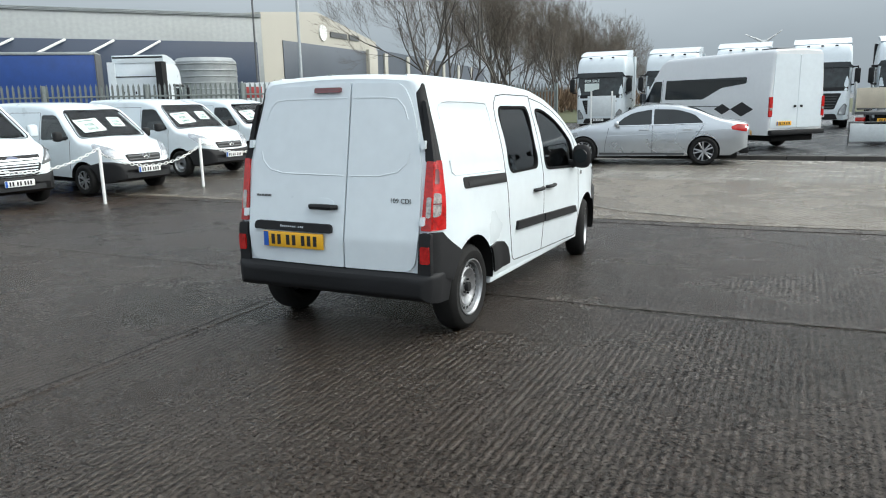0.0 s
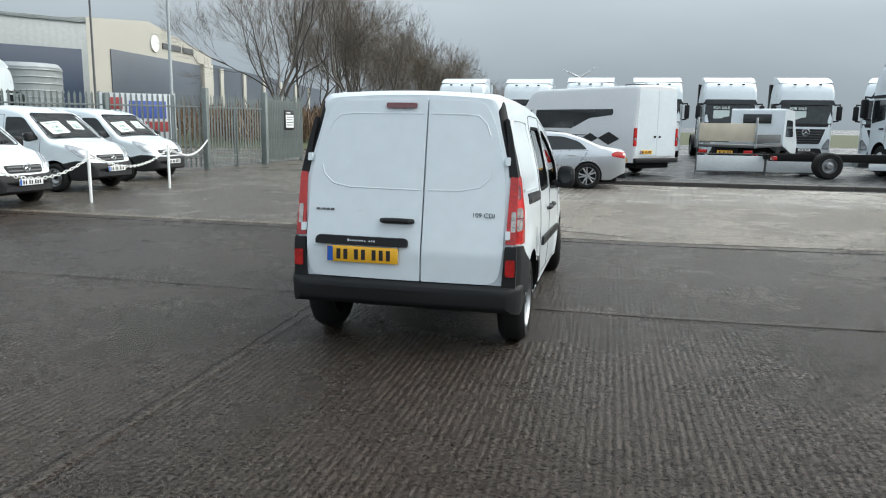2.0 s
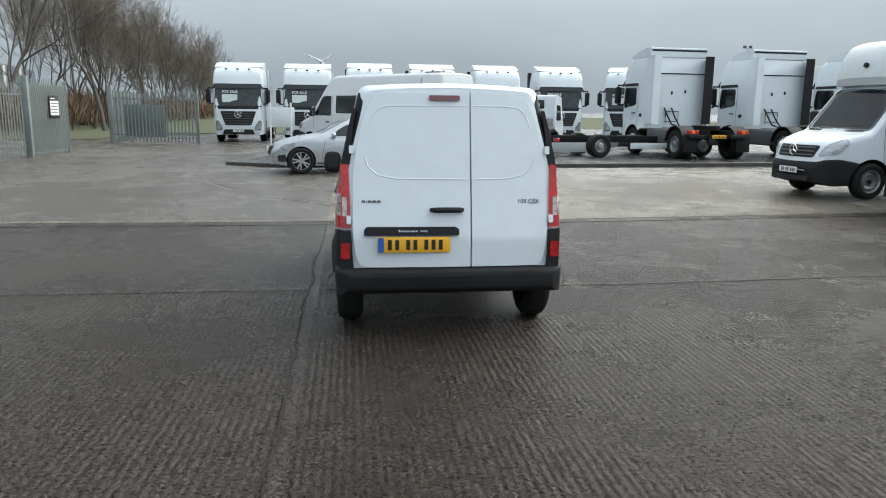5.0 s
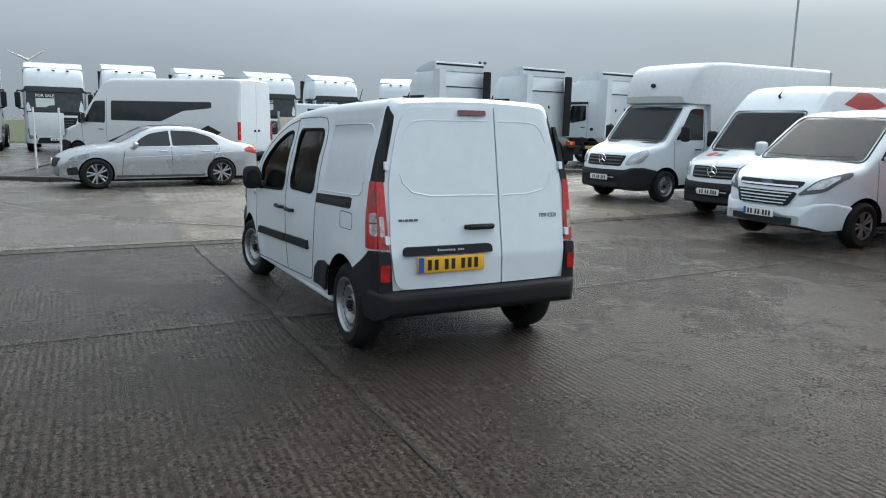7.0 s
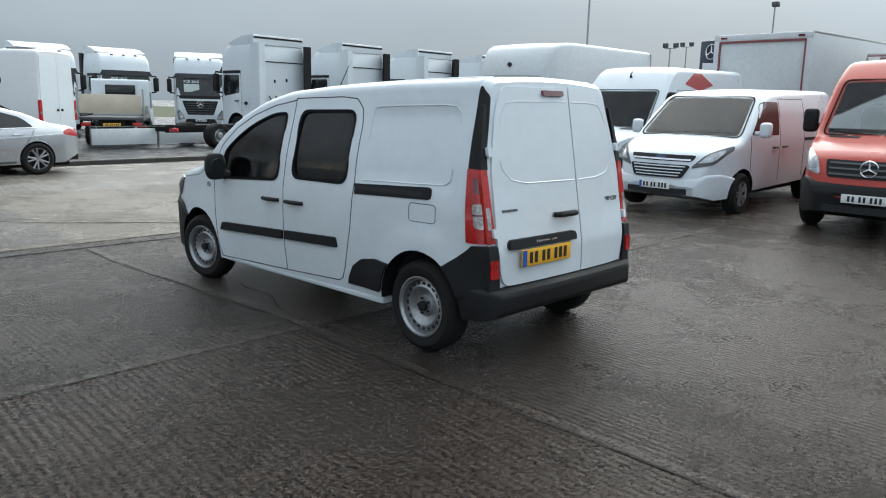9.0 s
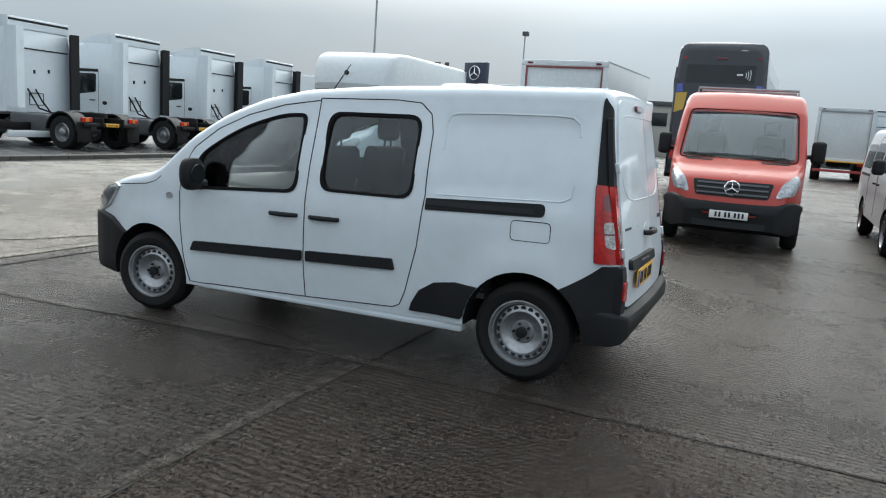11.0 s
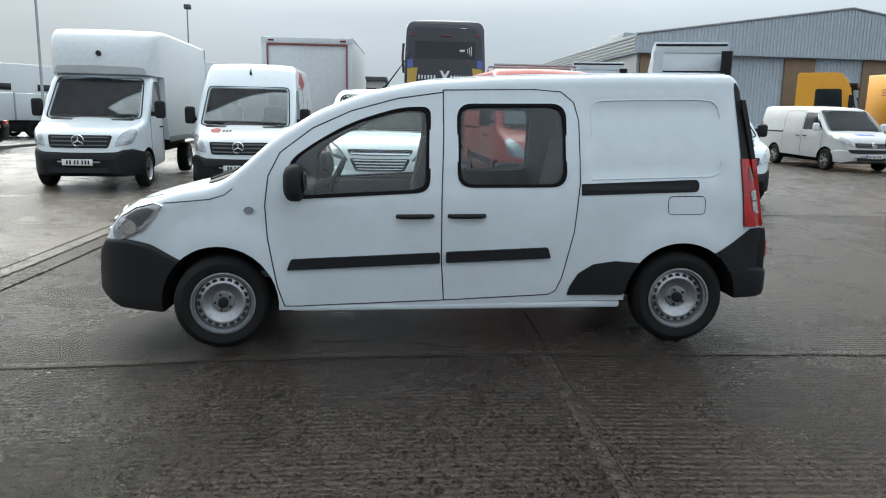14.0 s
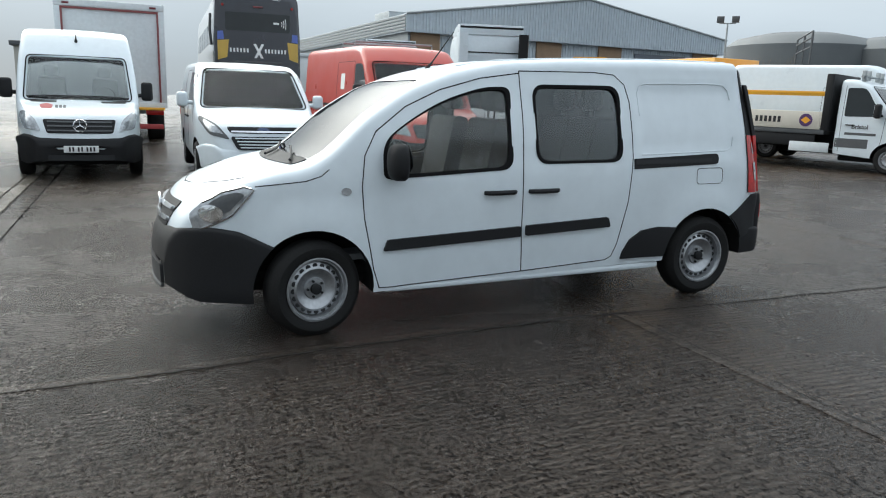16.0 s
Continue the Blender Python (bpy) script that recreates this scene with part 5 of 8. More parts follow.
dpdv, dsh = panel_van("parcel_van", "white high-roof parcel van with a red arrow on its side", at_front(8.25, 4.98, 183), "large", height=2.52)
for s in (-1, 1):
    S = dsh.side(s)
    part("side_arrow", patch(B(), [(-4.05, 2.2), (-3.3, 2.06), (-2.55, 2.2), (-3.2, 2.52)], S, 0.004, 0.006, 5, 5), RED_FRAME, dpdv, "red arrow graphic")
    part("side_graphic", patch(B(), rect(-5.2, -3.2, 1.45, 1.6, 0.02), S, 0.003, 0.005, 2, 8), GREY_PL, dpdv, "grey stripe graphic")
fr = dsh.front()
part("bonnet_logo", patch(B(), rounded([(0.42, 1.17), (0.58, 1.17), (0.60, 1.22), (0.50, 1.245), (0.40, 1.22)], 0.01, 2), fr, 0.004, 0.006, 3, 4), RED_FRAME, dpdv, "small red cube mark")
for k in range(3):
    part("bonnet_bar", patch(B(), rect(0.20 + k * 0.06, 0.245 + k * 0.06, 1.18, 1.22, 0.01, 2), fr, 0.004, 0.006, 2, 2), GREY_PL, dpdv, "grey bar of the bonnet's lettering")
for x in (-0.55, 0.55):
    part("bonnet_vent", patch(B(), rect(x - 0.2, x + 0.2, 1.262, 1.285, 0.006, 2), fr, 0.008, 0.012, 2, 6), BLACK, dpdv, "black slot under the windscreen")
    part("bonnet_vent", patch(B(), rect(x - 0.2, x + 0.2, 1.262, 1.285, 0.006, 2), lsh.front(), 0.008, 0.012, 2, 6), BLACK, luton, "black slot under the windscreen")
part("roof_aerial", tube(B(), [fr(0, 2.33, 0.0), fr(0, 2.33, 0.05), fr(0, 2.42, 0.06)], [0.03, 0.02, 0.004], 6), BLACK, dpdv)

fordv, fsh = panel_van("medium_van", "white medium van with a body-coloured bumper and dark headlamps", at_front(6.38, 2.28, 180), "medium", bumper=WHITE, rims="alloy", front_style="oval", mirror_mat=WHITE)
redv, rsh = panel_van("red_van", "red low-roof delivery van with a black bumper", at_front(6.22, -0.72, 182), "large", color=RED, height=2.38)
for s in (-1, 1):
    S = rsh.side(s)
    part("side_mark", patch(B(), rect(-3.0, -2.75, 1.55, 1.85, 0.02), S, 0.004, 0.006, 3, 3), PAPER, redv, "pale mark on the side")
for x in (-0.55, 0.55):
    part("bonnet_vent", patch(B(), rect(x - 0.2, x + 0.2, 1.262, 1.285, 0.006, 2), rsh.front(), 0.008, 0.012, 2, 6), BLACK, redv)
part("roof_rack", tube(tube(B(), [(-0.8, -2.6, 2.36), (-0.8, -2.6, 2.46), (0.8, -2.6, 2.46), (0.8, -2.6, 2.36)], 0.025, 6), [(-0.8, -3.4, 2.36), (-0.8, -3.4, 2.46), (0.8, -3.4, 2.46), (0.8, -3.4, 2.36)], 0.025, 6), GALV, redv, "steel roof bars")
vitov, vsh = panel_van("crew_van", "white crew van with a black bumper and dark rear glass", at_front(6.85, -3.83, 181), "medium", height=1.9, side_glass=((-3.45, -2.42, 1.24, 1.70), (-4.6, -3.55, 1.24, 1.68)))
vwv, wsh = panel_van("grey_van", "pale grey van with a dark lower grille", at_front(15.7, -12.2, 182), "medium", color=BUMPERLESS, bumper=BUMPERLESS, rims="alloy", front_style="bars", mirror_mat=WHITE)
wfr = wsh.front()
for k in range(6):
    part("bonnet_bar", patch(B(), rect(-0.30 + k * 0.10, -0.23 + k * 0.10, 1.075, 1.12, 0.01, 2), wfr, 0.004, 0.006, 2, 2), PLATE_BLUE, vwv, "blue bar of the bonnet's lettering")
part("lower_grille", patch(B(), rounded([(-0.66, 0.56), (0.66, 0.56), (0.72, 0.66), (-0.72, 0.66)], 0.03), wfr, 0.06, 0.08, 4, 10), BLACK, vwv, "dark lower grille band")

# minibus
minib, msh = panel_van("minibus", "silver long-wheelbase minibus with dark windows and black diamonds", at_front(-2.29, 22.9, 136), "large", color=SILVER_PALE, length=6.95, height=2.72, plain=True, rear=True)
for s in (-1, 1):
    S = msh.side(s)
    for y0, q in ((-5.9, 0.33), (-5.1, 0.25)):
        part("side_diamond", patch(B(), [(y0 - q * 1.4, 1.13), (y0, 1.13 - q * 0.62), (y0 + q * 1.4, 1.13), (y0, 1.13 + q * 0.62)], S, 0.004, 0.006, 6, 4), INK, minib, "black diamond graphic")
    part("side_window", patch(B(), rounded([(-2.35, 1.42), (-2.35, 2.03), (-6.0, 2.03), (-6.0, 1.85), (-5.0, 1.75), (-4.2, 1.42)], 0.06, 3), S, 0.004, 0.012, 8, 16), DARKGLASS, minib, "long dark tinted side window")
    part("side_slot", patch(B(), rect(-5.0, -3.3, 1.20, 1.225, 0.005, 2), S, 0.006, 0.006, 2, 8), GREY_PL, minib)

# vans for sale along the west side
rowg = "vans for sale"
w1, s1 = panel_van("medium_van", "white medium van for sale behind a chain", at_front(-9.25, 3.35, -4), "medium", rims="alloy", front_style="oval", mirror_mat=WHITE, group=rowg)
w2, s2 = panel_van("small_van", "white small van with a sale sheet in its windscreen", at_front(-9.05, 6.0, -4), "small", height=1.84, rims="alloy", group=rowg, wmat=STEEL)
w3, s3 = panel_van("small_van", "white small van with a black bumper and a sale sheet", at_front(-9.45, 8.95, -4), "small", group=rowg)
w4, s4 = panel_van("small_van", "white small van parked by the fence with a sale sheet", at_front(-10.0, 12.0, -4), "small", group=rowg)
for v, s in ((w1, s1),):
    sale_sheet(v, s, 0.3, 1.45, 0.55, 0.42)
for v, s in ((w2, s2), (w3, s3), (w4, s4)):
    sale_sheet(v, s, 0.33, 1.37, 0.55, 0.40, 6)
    sale_sheet(v, s, -0.32, 1.42, 0.30, 0.30, -3)
part("amber_beacon", tube(B(), [(0.3, -2.2, 1.93), (0.3, -2.2, 2.05), (0.3, -2.2, 2.08)], [0.07, 0.065, 0.03], 12), LENS_AMBER, w1, "amber roof beacon")


# ---- silver saloon car ----
def saloon(m):
    car = thing("saloon_car", "silver four-door saloon car with dark five-spoke wheels", "car", m)
    W = 0.905
    top = [(-4.68, 0.86), (-4.60, 0.985), (-4.3, 1.03), (-3.98, 1.075), (-3.45, 1.30), (-3.05, 1.405), (-2.6, 1.43), (-2.2, 1.405), (-1.9, 1.32), (-1.45, 1.07), (-1.2, 0.975), (-0.8, 0.925), (-0.4, 0.835), (-0.15, 0.73), (-0.04, 0.62), (0.0, 0.48)]
    sh = Shell(top, [(-4.68, 0.42), (-4.3, 0.24), (-0.3, 0.20), (0, 0.26)], [(-4.68, 0.66), (-4.6, 0.74), (-4.3, 0.84), (-3.6, 0.895), (-2.5, W), (-1.2, 0.895), (-0.6, 0.84), (-0.25, 0.74), (-0.08, 0.62), (0.0, 0.5)],
               [(0.1, 0.95), (0.3, 0.99), (0.6, 1.0), (0.85, 0.985), (0.95, 0.95), (1.1, 0.87), (1.3, 0.76), (1.45, 0.68)], radius=0.075, crown=0.03, nose=0.3, tail=0.16, tail_len=0.8, step=0.08, kink=0.12)
    body = part("body", sh.bm(18, 5, 4), SILVER, car, "silver metallic body")
    wf, wr = -0.80, -3.64
    cut(body, [arch_cut(wf, 0.335, 0.37), arch_cut(wr, 0.335, 0.37)])
    part("underbody", box(B(), (-0.68, -4.4, 0.16), (0.68, -0.3, 0.4), 0.04), UNDER, car)
    front = sh.front()
    part("windscreen", patch(B(), rounded([(-0.64, 1.03), (0.64, 1.03), (0.54, 1.37), (-0.54, 1.37)], 0.05), front, 0.004, 0.01, 6, 8), SCREEN, car)
    over = sh.over()
    part("rear_screen", patch(B(), rounded([(-0.56, -3.86), (0.56, -3.86), (0.50, -3.25), (-0.50, -3.25)], 0.05), over, 0.004, 0.01, 8, 8), DARKGLASS, car, "dark rear screen")
    part("sunroof", patch(B(), rect(-0.42, 0.42, -2.9, -2.15, 0.05), over, 0.003, 0.006, 6, 6), DARKGLASS, car)
    for s in (-1, 1):
        S = sh.side(s)
        part("side_window", patch(B(), rounded([(-2.43, 0.97), (-1.58, 0.955), (-1.75, 1.12), (-2.0, 1.255), (-2.43, 1.325)], [0.03, 0.03, 0.06, 0.1, 0.03]), S, 0.004, 0.01, 6, 8), DARKGLASS, car, "dark front side window")
        part("side_window", patch(B(), rounded([(-3.62, 1.0), (-2.48, 0.972), (-2.48, 1.33), (-3.0, 1.315), (-3.4, 1.20)], [0.05, 0.03, 0.03, 0.1, 0.1]), S, 0.004, 0.01, 6, 8), DARKGLASS, car, "dark rear side window")
        part("window_trim", seam(B(), [(-3.68, 0.985), (-2.5, 0.955), (-1.5, 0.935)], S, 0.012, 0.004), CHROME, car, "chrome line under the windows")
        for ln in ([(-2.455, 0.25), (-2.455, 0.95)], [(-1.32, 0.28), (-1.36, 0.6), (-1.42, 0.9)], [(-3.30, 0.32), (-3.42, 0.62), (-3.62, 0.95)]):
            part("door_seam", seam(B(), ln, S, 0.005, -0.001), GAP, car)
        part("body_crease", seam(B(), [(-4.3, 0.86), (-3.4, 0.80), (-2.4, 0.74), (-1.4, 0.70)], S, 0.010, -0.003), SILVER, car)
        for y in (-2.36, -3.36):
            part("door_handle", tube(B(), [S(y, 0.84, 0), S(y + 0.03, 0.845, 0.03), S(y + 0.17, 0.845, 0.03), S(y + 0.2, 0.84, 0)], 0.014, 6), SILVER, car)
        part("headlamp", patch(B(), rounded([(-0.62, 0.70), (-0.22, 0.60), (-0.14, 0.66), (-0.25, 0.745), (-0.60, 0.80)], 0.03), S, 0.006, 0.03, 6, 7), LENS, car, "clear headlamp")
        part("tail_lamp", patch(B(), rounded([(-4.66, 0.78), (-4.30, 0.84), (-4.28, 0.90), (-4.45, 0.97), (-4.66, 0.95)], 0.03), S, 0.006, 0.03, 6, 7), LENS_RED, car, "red tail lamp")
        part("intake", patch(B(), rounded([(-0.33, 0.32), (-0.12, 0.30), (-0.10, 0.46), (-0.28, 0.50)], 0.03), S, 0.006, 0.02, 4, 5), GAP, car, "dark bumper intake")
        mirror(car, s * 0.90, -1.62, 0.93, s, 0.13, 0.17, 0.11, SILVER, 0.08)
        for y in (wf, wr):
            alloy_wheel(car, s * 0.79, y, 0.335, 0.335, 0.235, 0.225, s)
        part("sill", patch(B(), rect(-3.2, -1.2, 0.25, 0.30, 0.01, 2), S, 0.012, 0.02, 2, 10), GREY_PL, car)
    gr = part("grille", patch(B(), rounded([(-0.36, 0.48), (0.36, 0.48), (0.42, 0.68), (-0.42, 0.68)], 0.05), front, 0.006, 0.02, 5, 8), BLACK, car)
    star_badge(gr, front(0, 0.58, 0.03), 0.08)
    part("rear_diffuser", box(B(), (-0.55, -4.66, 0.26), (0.55, -4.45, 0.42), 0.03), BLACK, car, "black lower rear panel")
    plate(car, Matrix.Translation(sh.back()(0, 0.72, 0.03)), PLATE_Y)
    return car


saloon(at_front(-2.91, 14.0, 187.5))


# ---- tractor units ----
def big_wheel(parent, x, y, s, w=0.3, dual=False, r=0.5):
    at = pose(x, y, r) @ Matrix.Diagonal((s, 1, 1, 1))
    wheel = part("wheel", tyre_bm(r, r * 0.58, w), RUBBER, parent, at=at)
    o, rim = w / 2, r * 0.58
    if dual:
        prof = [(rim, o - 0.02), (rim - 0.015, o - 0.01), (rim - 0.03, o - 0.05), (rim * 0.8, o - 0.13), (rim * 0.62, o - 0.14), (rim * 0.45, o - 0.13), (rim * 0.42, o - 0.02), (rim * 0.3, o)]
    else:
        prof = [(rim, o - 0.02), (rim - 0.015, o - 0.01), (rim * 0.85, o + 0.0), (rim * 0.7, o + 0.05), (rim * 0.55, o + 0.03), (rim * 0.4, o + 0.06), (rim * 0.25, o + 0.06)]
    part("rim", disc_bm(prof, 24), STEEL, wheel)
    return wheel


def tractor(m, label):
    t = thing("tractor_unit", label, "truck", m, "tractor units")
    top = [(-2.3, 3.58), (-2.26, 3.64), (-1.0, 3.66), (-0.62, 3.56), (-0.38, 3.28), (-0.24, 2.78), (-0.15, 2.2), (-0.06, 1.6), (-0.01, 1.1), (0.0, 0.6)]
    sh = Shell(top, [(-2.3, 1.0), (-1.95, 1.0), (-1.9, 0.95), (-0.75, 0.42), (0.0, 0.36)], [(-2.3, 1.22), (-2.25, 1.245), (-0.8, 1.245), (-0.35, 1.20), (-0.12, 1.12), (0.0, 1.02)], [(0.3, 0.98), (0.6, 1.0), (2.6, 1.0), (3.2, 0.965), (3.7, 0.90)], radius=0.14, crown=0.03, nose=0.1, tail=0.0, step=0.14, kink=0.07, nose_len=0.6)
    cab = part("cab", sh.bm(18, 5, 4), WHITE, t, "white high-roof sleeper cab")
    cut(cab, [arch_cut(-1.32, 0.5, 0.62, 0.6, 1.6)])
    fr = sh.front()
    scr = part("windscreen", patch(B(), rounded([(-1.13, 1.74), (1.13, 1.74), (1.10, 2.60), (-1.10, 2.60)], 0.1), fr, 0.006, 0.02, 8, 10), SCREEN, t)
    part("sun_visor", patch(B(), rounded([(-1.16, 2.58), (1.16, 2.58), (1.10, 2.80), (-1.10, 2.80)], 0.04), fr, 0.10, 0.12, 4, 10), DARKGLASS, t, "dark sun visor")
    gr = part("grille", patch(B(), rounded([(-0.62, 0.82), (0.62, 0.82), (0.86, 1.50), (-0.86, 1.50)], 0.06), fr, 0.014, 0.04, 8, 10), BLACK, t, "black slatted grille")
    for k in range(5):
        z = 0.90 + k * 0.115
        part("grille_slat", patch(B(), rect(-0.62 - 0.025 * k, 0.62 + 0.025 * k, z, z + 0.03, 0.008, 2), fr, 0.035, 0.02, 2, 8), GREY_PL, gr)
    star_badge(gr, fr(0, 1.34, 0.07), 0.16)
    part("lower_grille", patch(B(), rounded([(-0.78, 0.38), (0.78, 0.38), (0.68, 0.62), (-0.68, 0.62)], 0.05), fr, 0.012, 0.04, 5, 8), BLACK, t)
    part("screen_base", patch(B(), rect(-1.1, 1.1, 1.60, 1.75, 0.03), fr, 0.010, 0.03, 2, 10), BLACK, t, "black panel with wipers below the windscreen")
    sheet_m = Matrix((Vector((-1, 0, 0)), Vector((0, 0.0, 1)), Vector((0, 1, 0)))).transposed().to_4x4()
    sheet_m.translation = fr(0.38, 2.12, 0.02)
    ps = part("sale_sheet", box(B(), (-0.36, -0.19, -0.01), (0.36, 0.19, 0.012)), PAPER, t, "pale sale sheet in the windscreen", at=sheet_m)
    hd = sheet_m.copy()
    hd.translation = fr(0.38, 2.42, 0.03)
    text("FOR SALE", 0.17, PAPER, t, hd, name="sale_lettering")
    for s in (-1, 1):
        S = sh.side(s)
        hl = part("headlamp", patch(B(), rounded([(s * 0.76, 0.60), (s * 1.06, 0.56), (s * 1.10, 0.98), (s * 1.0, 1.08), (s * 0.80, 0.78)], 0.05), fr, 0.014, 0.06, 6, 6), GREY_PL, t, "dark-framed headlamp")
        part("headlamp_lens", patch(B(), rounded([(s * 0.80, 0.64), (s * 1.02, 0.61), (s * 1.06, 0.92), (s * 0.99, 1.0), (s * 0.84, 0.78)], 0.04), fr, 0.020, 0.03, 5, 5), LENS, hl)
        part("side_window", patch(B(), rounded([(-1.55, 1.85), (-0.55, 1.72), (-0.42, 1.9), (-0.55, 2.5), (-1.55, 2.5)], 0.09), S, 0.005, 0.02, 8, 8), DARKGLASS, t, "dark door window")
        part("visor_strip", patch(B(), rect(-1.65, -0.5, 2.56, 2.66, 0.02), S, 0.03, 0.04, 2, 8), BLACK, t)
        part("door_seam", seam(B(), [(-1.66, 1.0), (-1.66, 2.6)], S, 0.008, -0.002), GAP, t)
        part("door_handle", tube(B(), [S(-1.5, 1.55, 0), S(-1.48, 1.55, 0.04), S(-1.3, 1.55, 0.04), S(-1.28, 1.55, 0)], 0.025, 6), BLACK, t)
        part("locker_door", patch(B(), rounded([(-2.2, 1.35), (-1.78, 1.35), (-1.78, 1.6), (-2.2, 1.6)], 0.03), S, 0.004, 0.01, 3, 4), WHITE, t)
        part("maker_mark", patch(B(), [(-1.95 + 0.11 * math.cos(q), 1.47 + 0.07 * math.sin(q)) for q in np.linspace(0, 2 * math.pi, 13)[:-1]], S, 0.012, 0.01, 3, 4), BLACK, t)
        mi = B()
        box(mi, (s * 1.42 - 0.11, -0.42, 1.9), (s * 1.42 + 0.11, -0.20, 2.55), 0.06, 3)
        tube(mi, [(s * 1.2, -0.35, 2.6), (s * 1.42, -0.30, 2.62), (s * 1.42, -0.30, 2.4)], 0.04, 6)
        tube(mi, [(s * 1.2, -0.35, 1.85), (s * 1.42, -0.30, 1.88)], 0.035, 6)
        part("door_mirror", mi, BLACK, t, "tall black mirror housing")
        st = B()
        for z in (0.5, 0.8):
            box(st, (s * 1.10 - 0.08, -0.78, z), (s * 1.10 + 0.08, -0.35, z + 0.06), 0.01)
        part("cab_step", st, BLACK, t)
        big_wheel(t, s * 1.06, -1.32, s)
        big_wheel(t, s * 1.0, -4.55, s, 0.5, True)
        part("side_tank", box(B(), (s * 0.85 - 0.3, -3.8, 0.42), (s * 0.85 + 0.3, -2.3, 1.0), 0.08, 3), GREY_PL, t, "dark side tank")
        mg = B()
        n = 10
        lo = [(-4.55 + 0.60 * math.cos(q), 0.5 + 0.60 * math.sin(q)) for q in np.linspace(radians(8), radians(172), n)]
        hi = [(-4.55 + 0.64 * math.cos(q), 0.5 + 0.64 * math.sin(q)) for q in np.linspace(radians(8), radians(172), n)]
        loops = [[mg.verts.new((s * 1.0 - 0.27, *p)) for p in lo + hi[::-1]], [mg.verts.new((s * 1.0 + 0.27, *p)) for p in lo + hi[::-1]]]
        skin(mg, loops, True, False)
        for lp in loops:
            for k in range(n - 1):
                mg.faces.new((lp[k], lp[k + 1], lp[2 * n - 2 - k], lp[2 * n - 1 - k]))
        part("mudguard", mg, BLACK, t, "black rear mudguard")
        part("mudflap", box(B(), (s * 1.0 - 0.26, -5.2, 0.25), (s * 1.0 + 0.26, -5.17, 0.85), 0.01), RUBBER, t)
        tl = part("tail_lamp", box(B(), (s * 0.95 - 0.2, -5.26, 0.86), (s * 0.95 + 0.2, -5.18, 1.0), 0.015), LENS_RED, t, "red and amber tail lamp")
        part("lamp_insert", box(B(), (s * 0.95 - 0.06, -5.268, 0.875), (s * 0.95 + 0.06, -5.255, 0.985)), LENS_AMBER, tl)
        part("deflector", prism(B(), [(s * x_, y_) for x_, y_ in ((1.245, -2.3), (1.245, -2.66), (1.20, -2.74), (0.90, -2.70), (0.90, -2.64), (1.17, -2.66), (1.19, -2.3))], "z", 1.15, 3.62), BLACK if s > 0 else WHITE, t, "black side air deflector" if s > 0 else "white side air deflector")
        part("chassis_rail", box(B(), (s * 0.42 - 0.04, -5.35, 0.72), (s * 0.42 + 0.04, -0.8, 0.98), 0.01), UNDER, t)
    bk = sh.back()
    for x, z in ((-0.75, 2.3), (-0.2, 2.3), (0.35, 2.35), (-0.75, 1.9)):
        part("back_clip", box(B(), (x - 0.035, -2.325, z - 0.06), (x + 0.035, -2.29, z + 0.06), 0.01), BLACK, t)
    part("back_panel", box(B(), (-1.15, -2.32, 2.98), (1.12, -2.295, 3.02), 0.004), GAP, t, "dark joint across the back of the cab")
    part("air_hose", tube(B(), [(-0.5, -2.35, 1.75), (-0.45, -2.5, 1.5), (-0.3, -2.6, 1.15), (-0.1, -3.0, 1.02)], 0.03, 6), BLACK, t, "black air hose behind the cab")
    part("air_hose", tube(B(), [(-0.2, -2.35, 1.75), (-0.15, -2.55, 1.4), (-0.05, -2.8, 1.05)], 0.03, 6), BLACK, t, "black air hose behind the cab")
    part("hose_rack", tube(B(), [(-0.42, -2.34, 1.62), (0.1, -2.34, 1.62), (0.1, -2.34, 1.25), (-0.42, -2.34, 1.25), (-0.42, -2.34, 1.62)], 0.015, 6), BLACK, t, "black hose rack behind the cab")
    part("fifth_wheel", tube(B(), [(0, -4.4, 0.98), (0, -4.4, 1.12), (0, -4.4, 1.14)], [0.5, 0.5, 0.42], 20), UNDER, t, "dark fifth-wheel plate")
    part("deck", box(B(), (-0.55, -3.9, 0.98), (0.55, -2.35, 1.02), 0.005), GREY_PL, t)
    part("rear_beam", box(B(), (-1.1, -5.3, 0.72), (1.1, -5.2, 0.84), 0.02), BLACK, t)
    plate(t, pose(0, -5.31, 0.78), PLATE_Y, band=False)
    part("roof_spoiler", prism(B(), rounded([(-0.75, 3.64), (-1.3, 3.83), (-1.9, 3.93), (-2.33, 3.93), (-2.33, 3.58), (-0.9, 3.58)], [0.02, 0.12, 0.1, 0.02, 0.02, 0.02], 3), "x", -1.14, 1.14), WHITE, t, "white roof air deflector")
    part("spoiler_edge", box(B(), (-1.12, -2.345, 3.80), (1.12, -2.325, 3.87), 0.01), BLACK, t, "dark rear edge of the roof deflector")
    for x in (-0.55, 0.0, 0.55):
        part("roof_lamp", box(B(), (x - 0.06, -0.52, 3.5), (x + 0.06, -0.42, 3.56), 0.015), BLACK, t)
    plate(t, pose(0, 0.03, 0.55, 0, 0, 180), None, band=False)
    return t


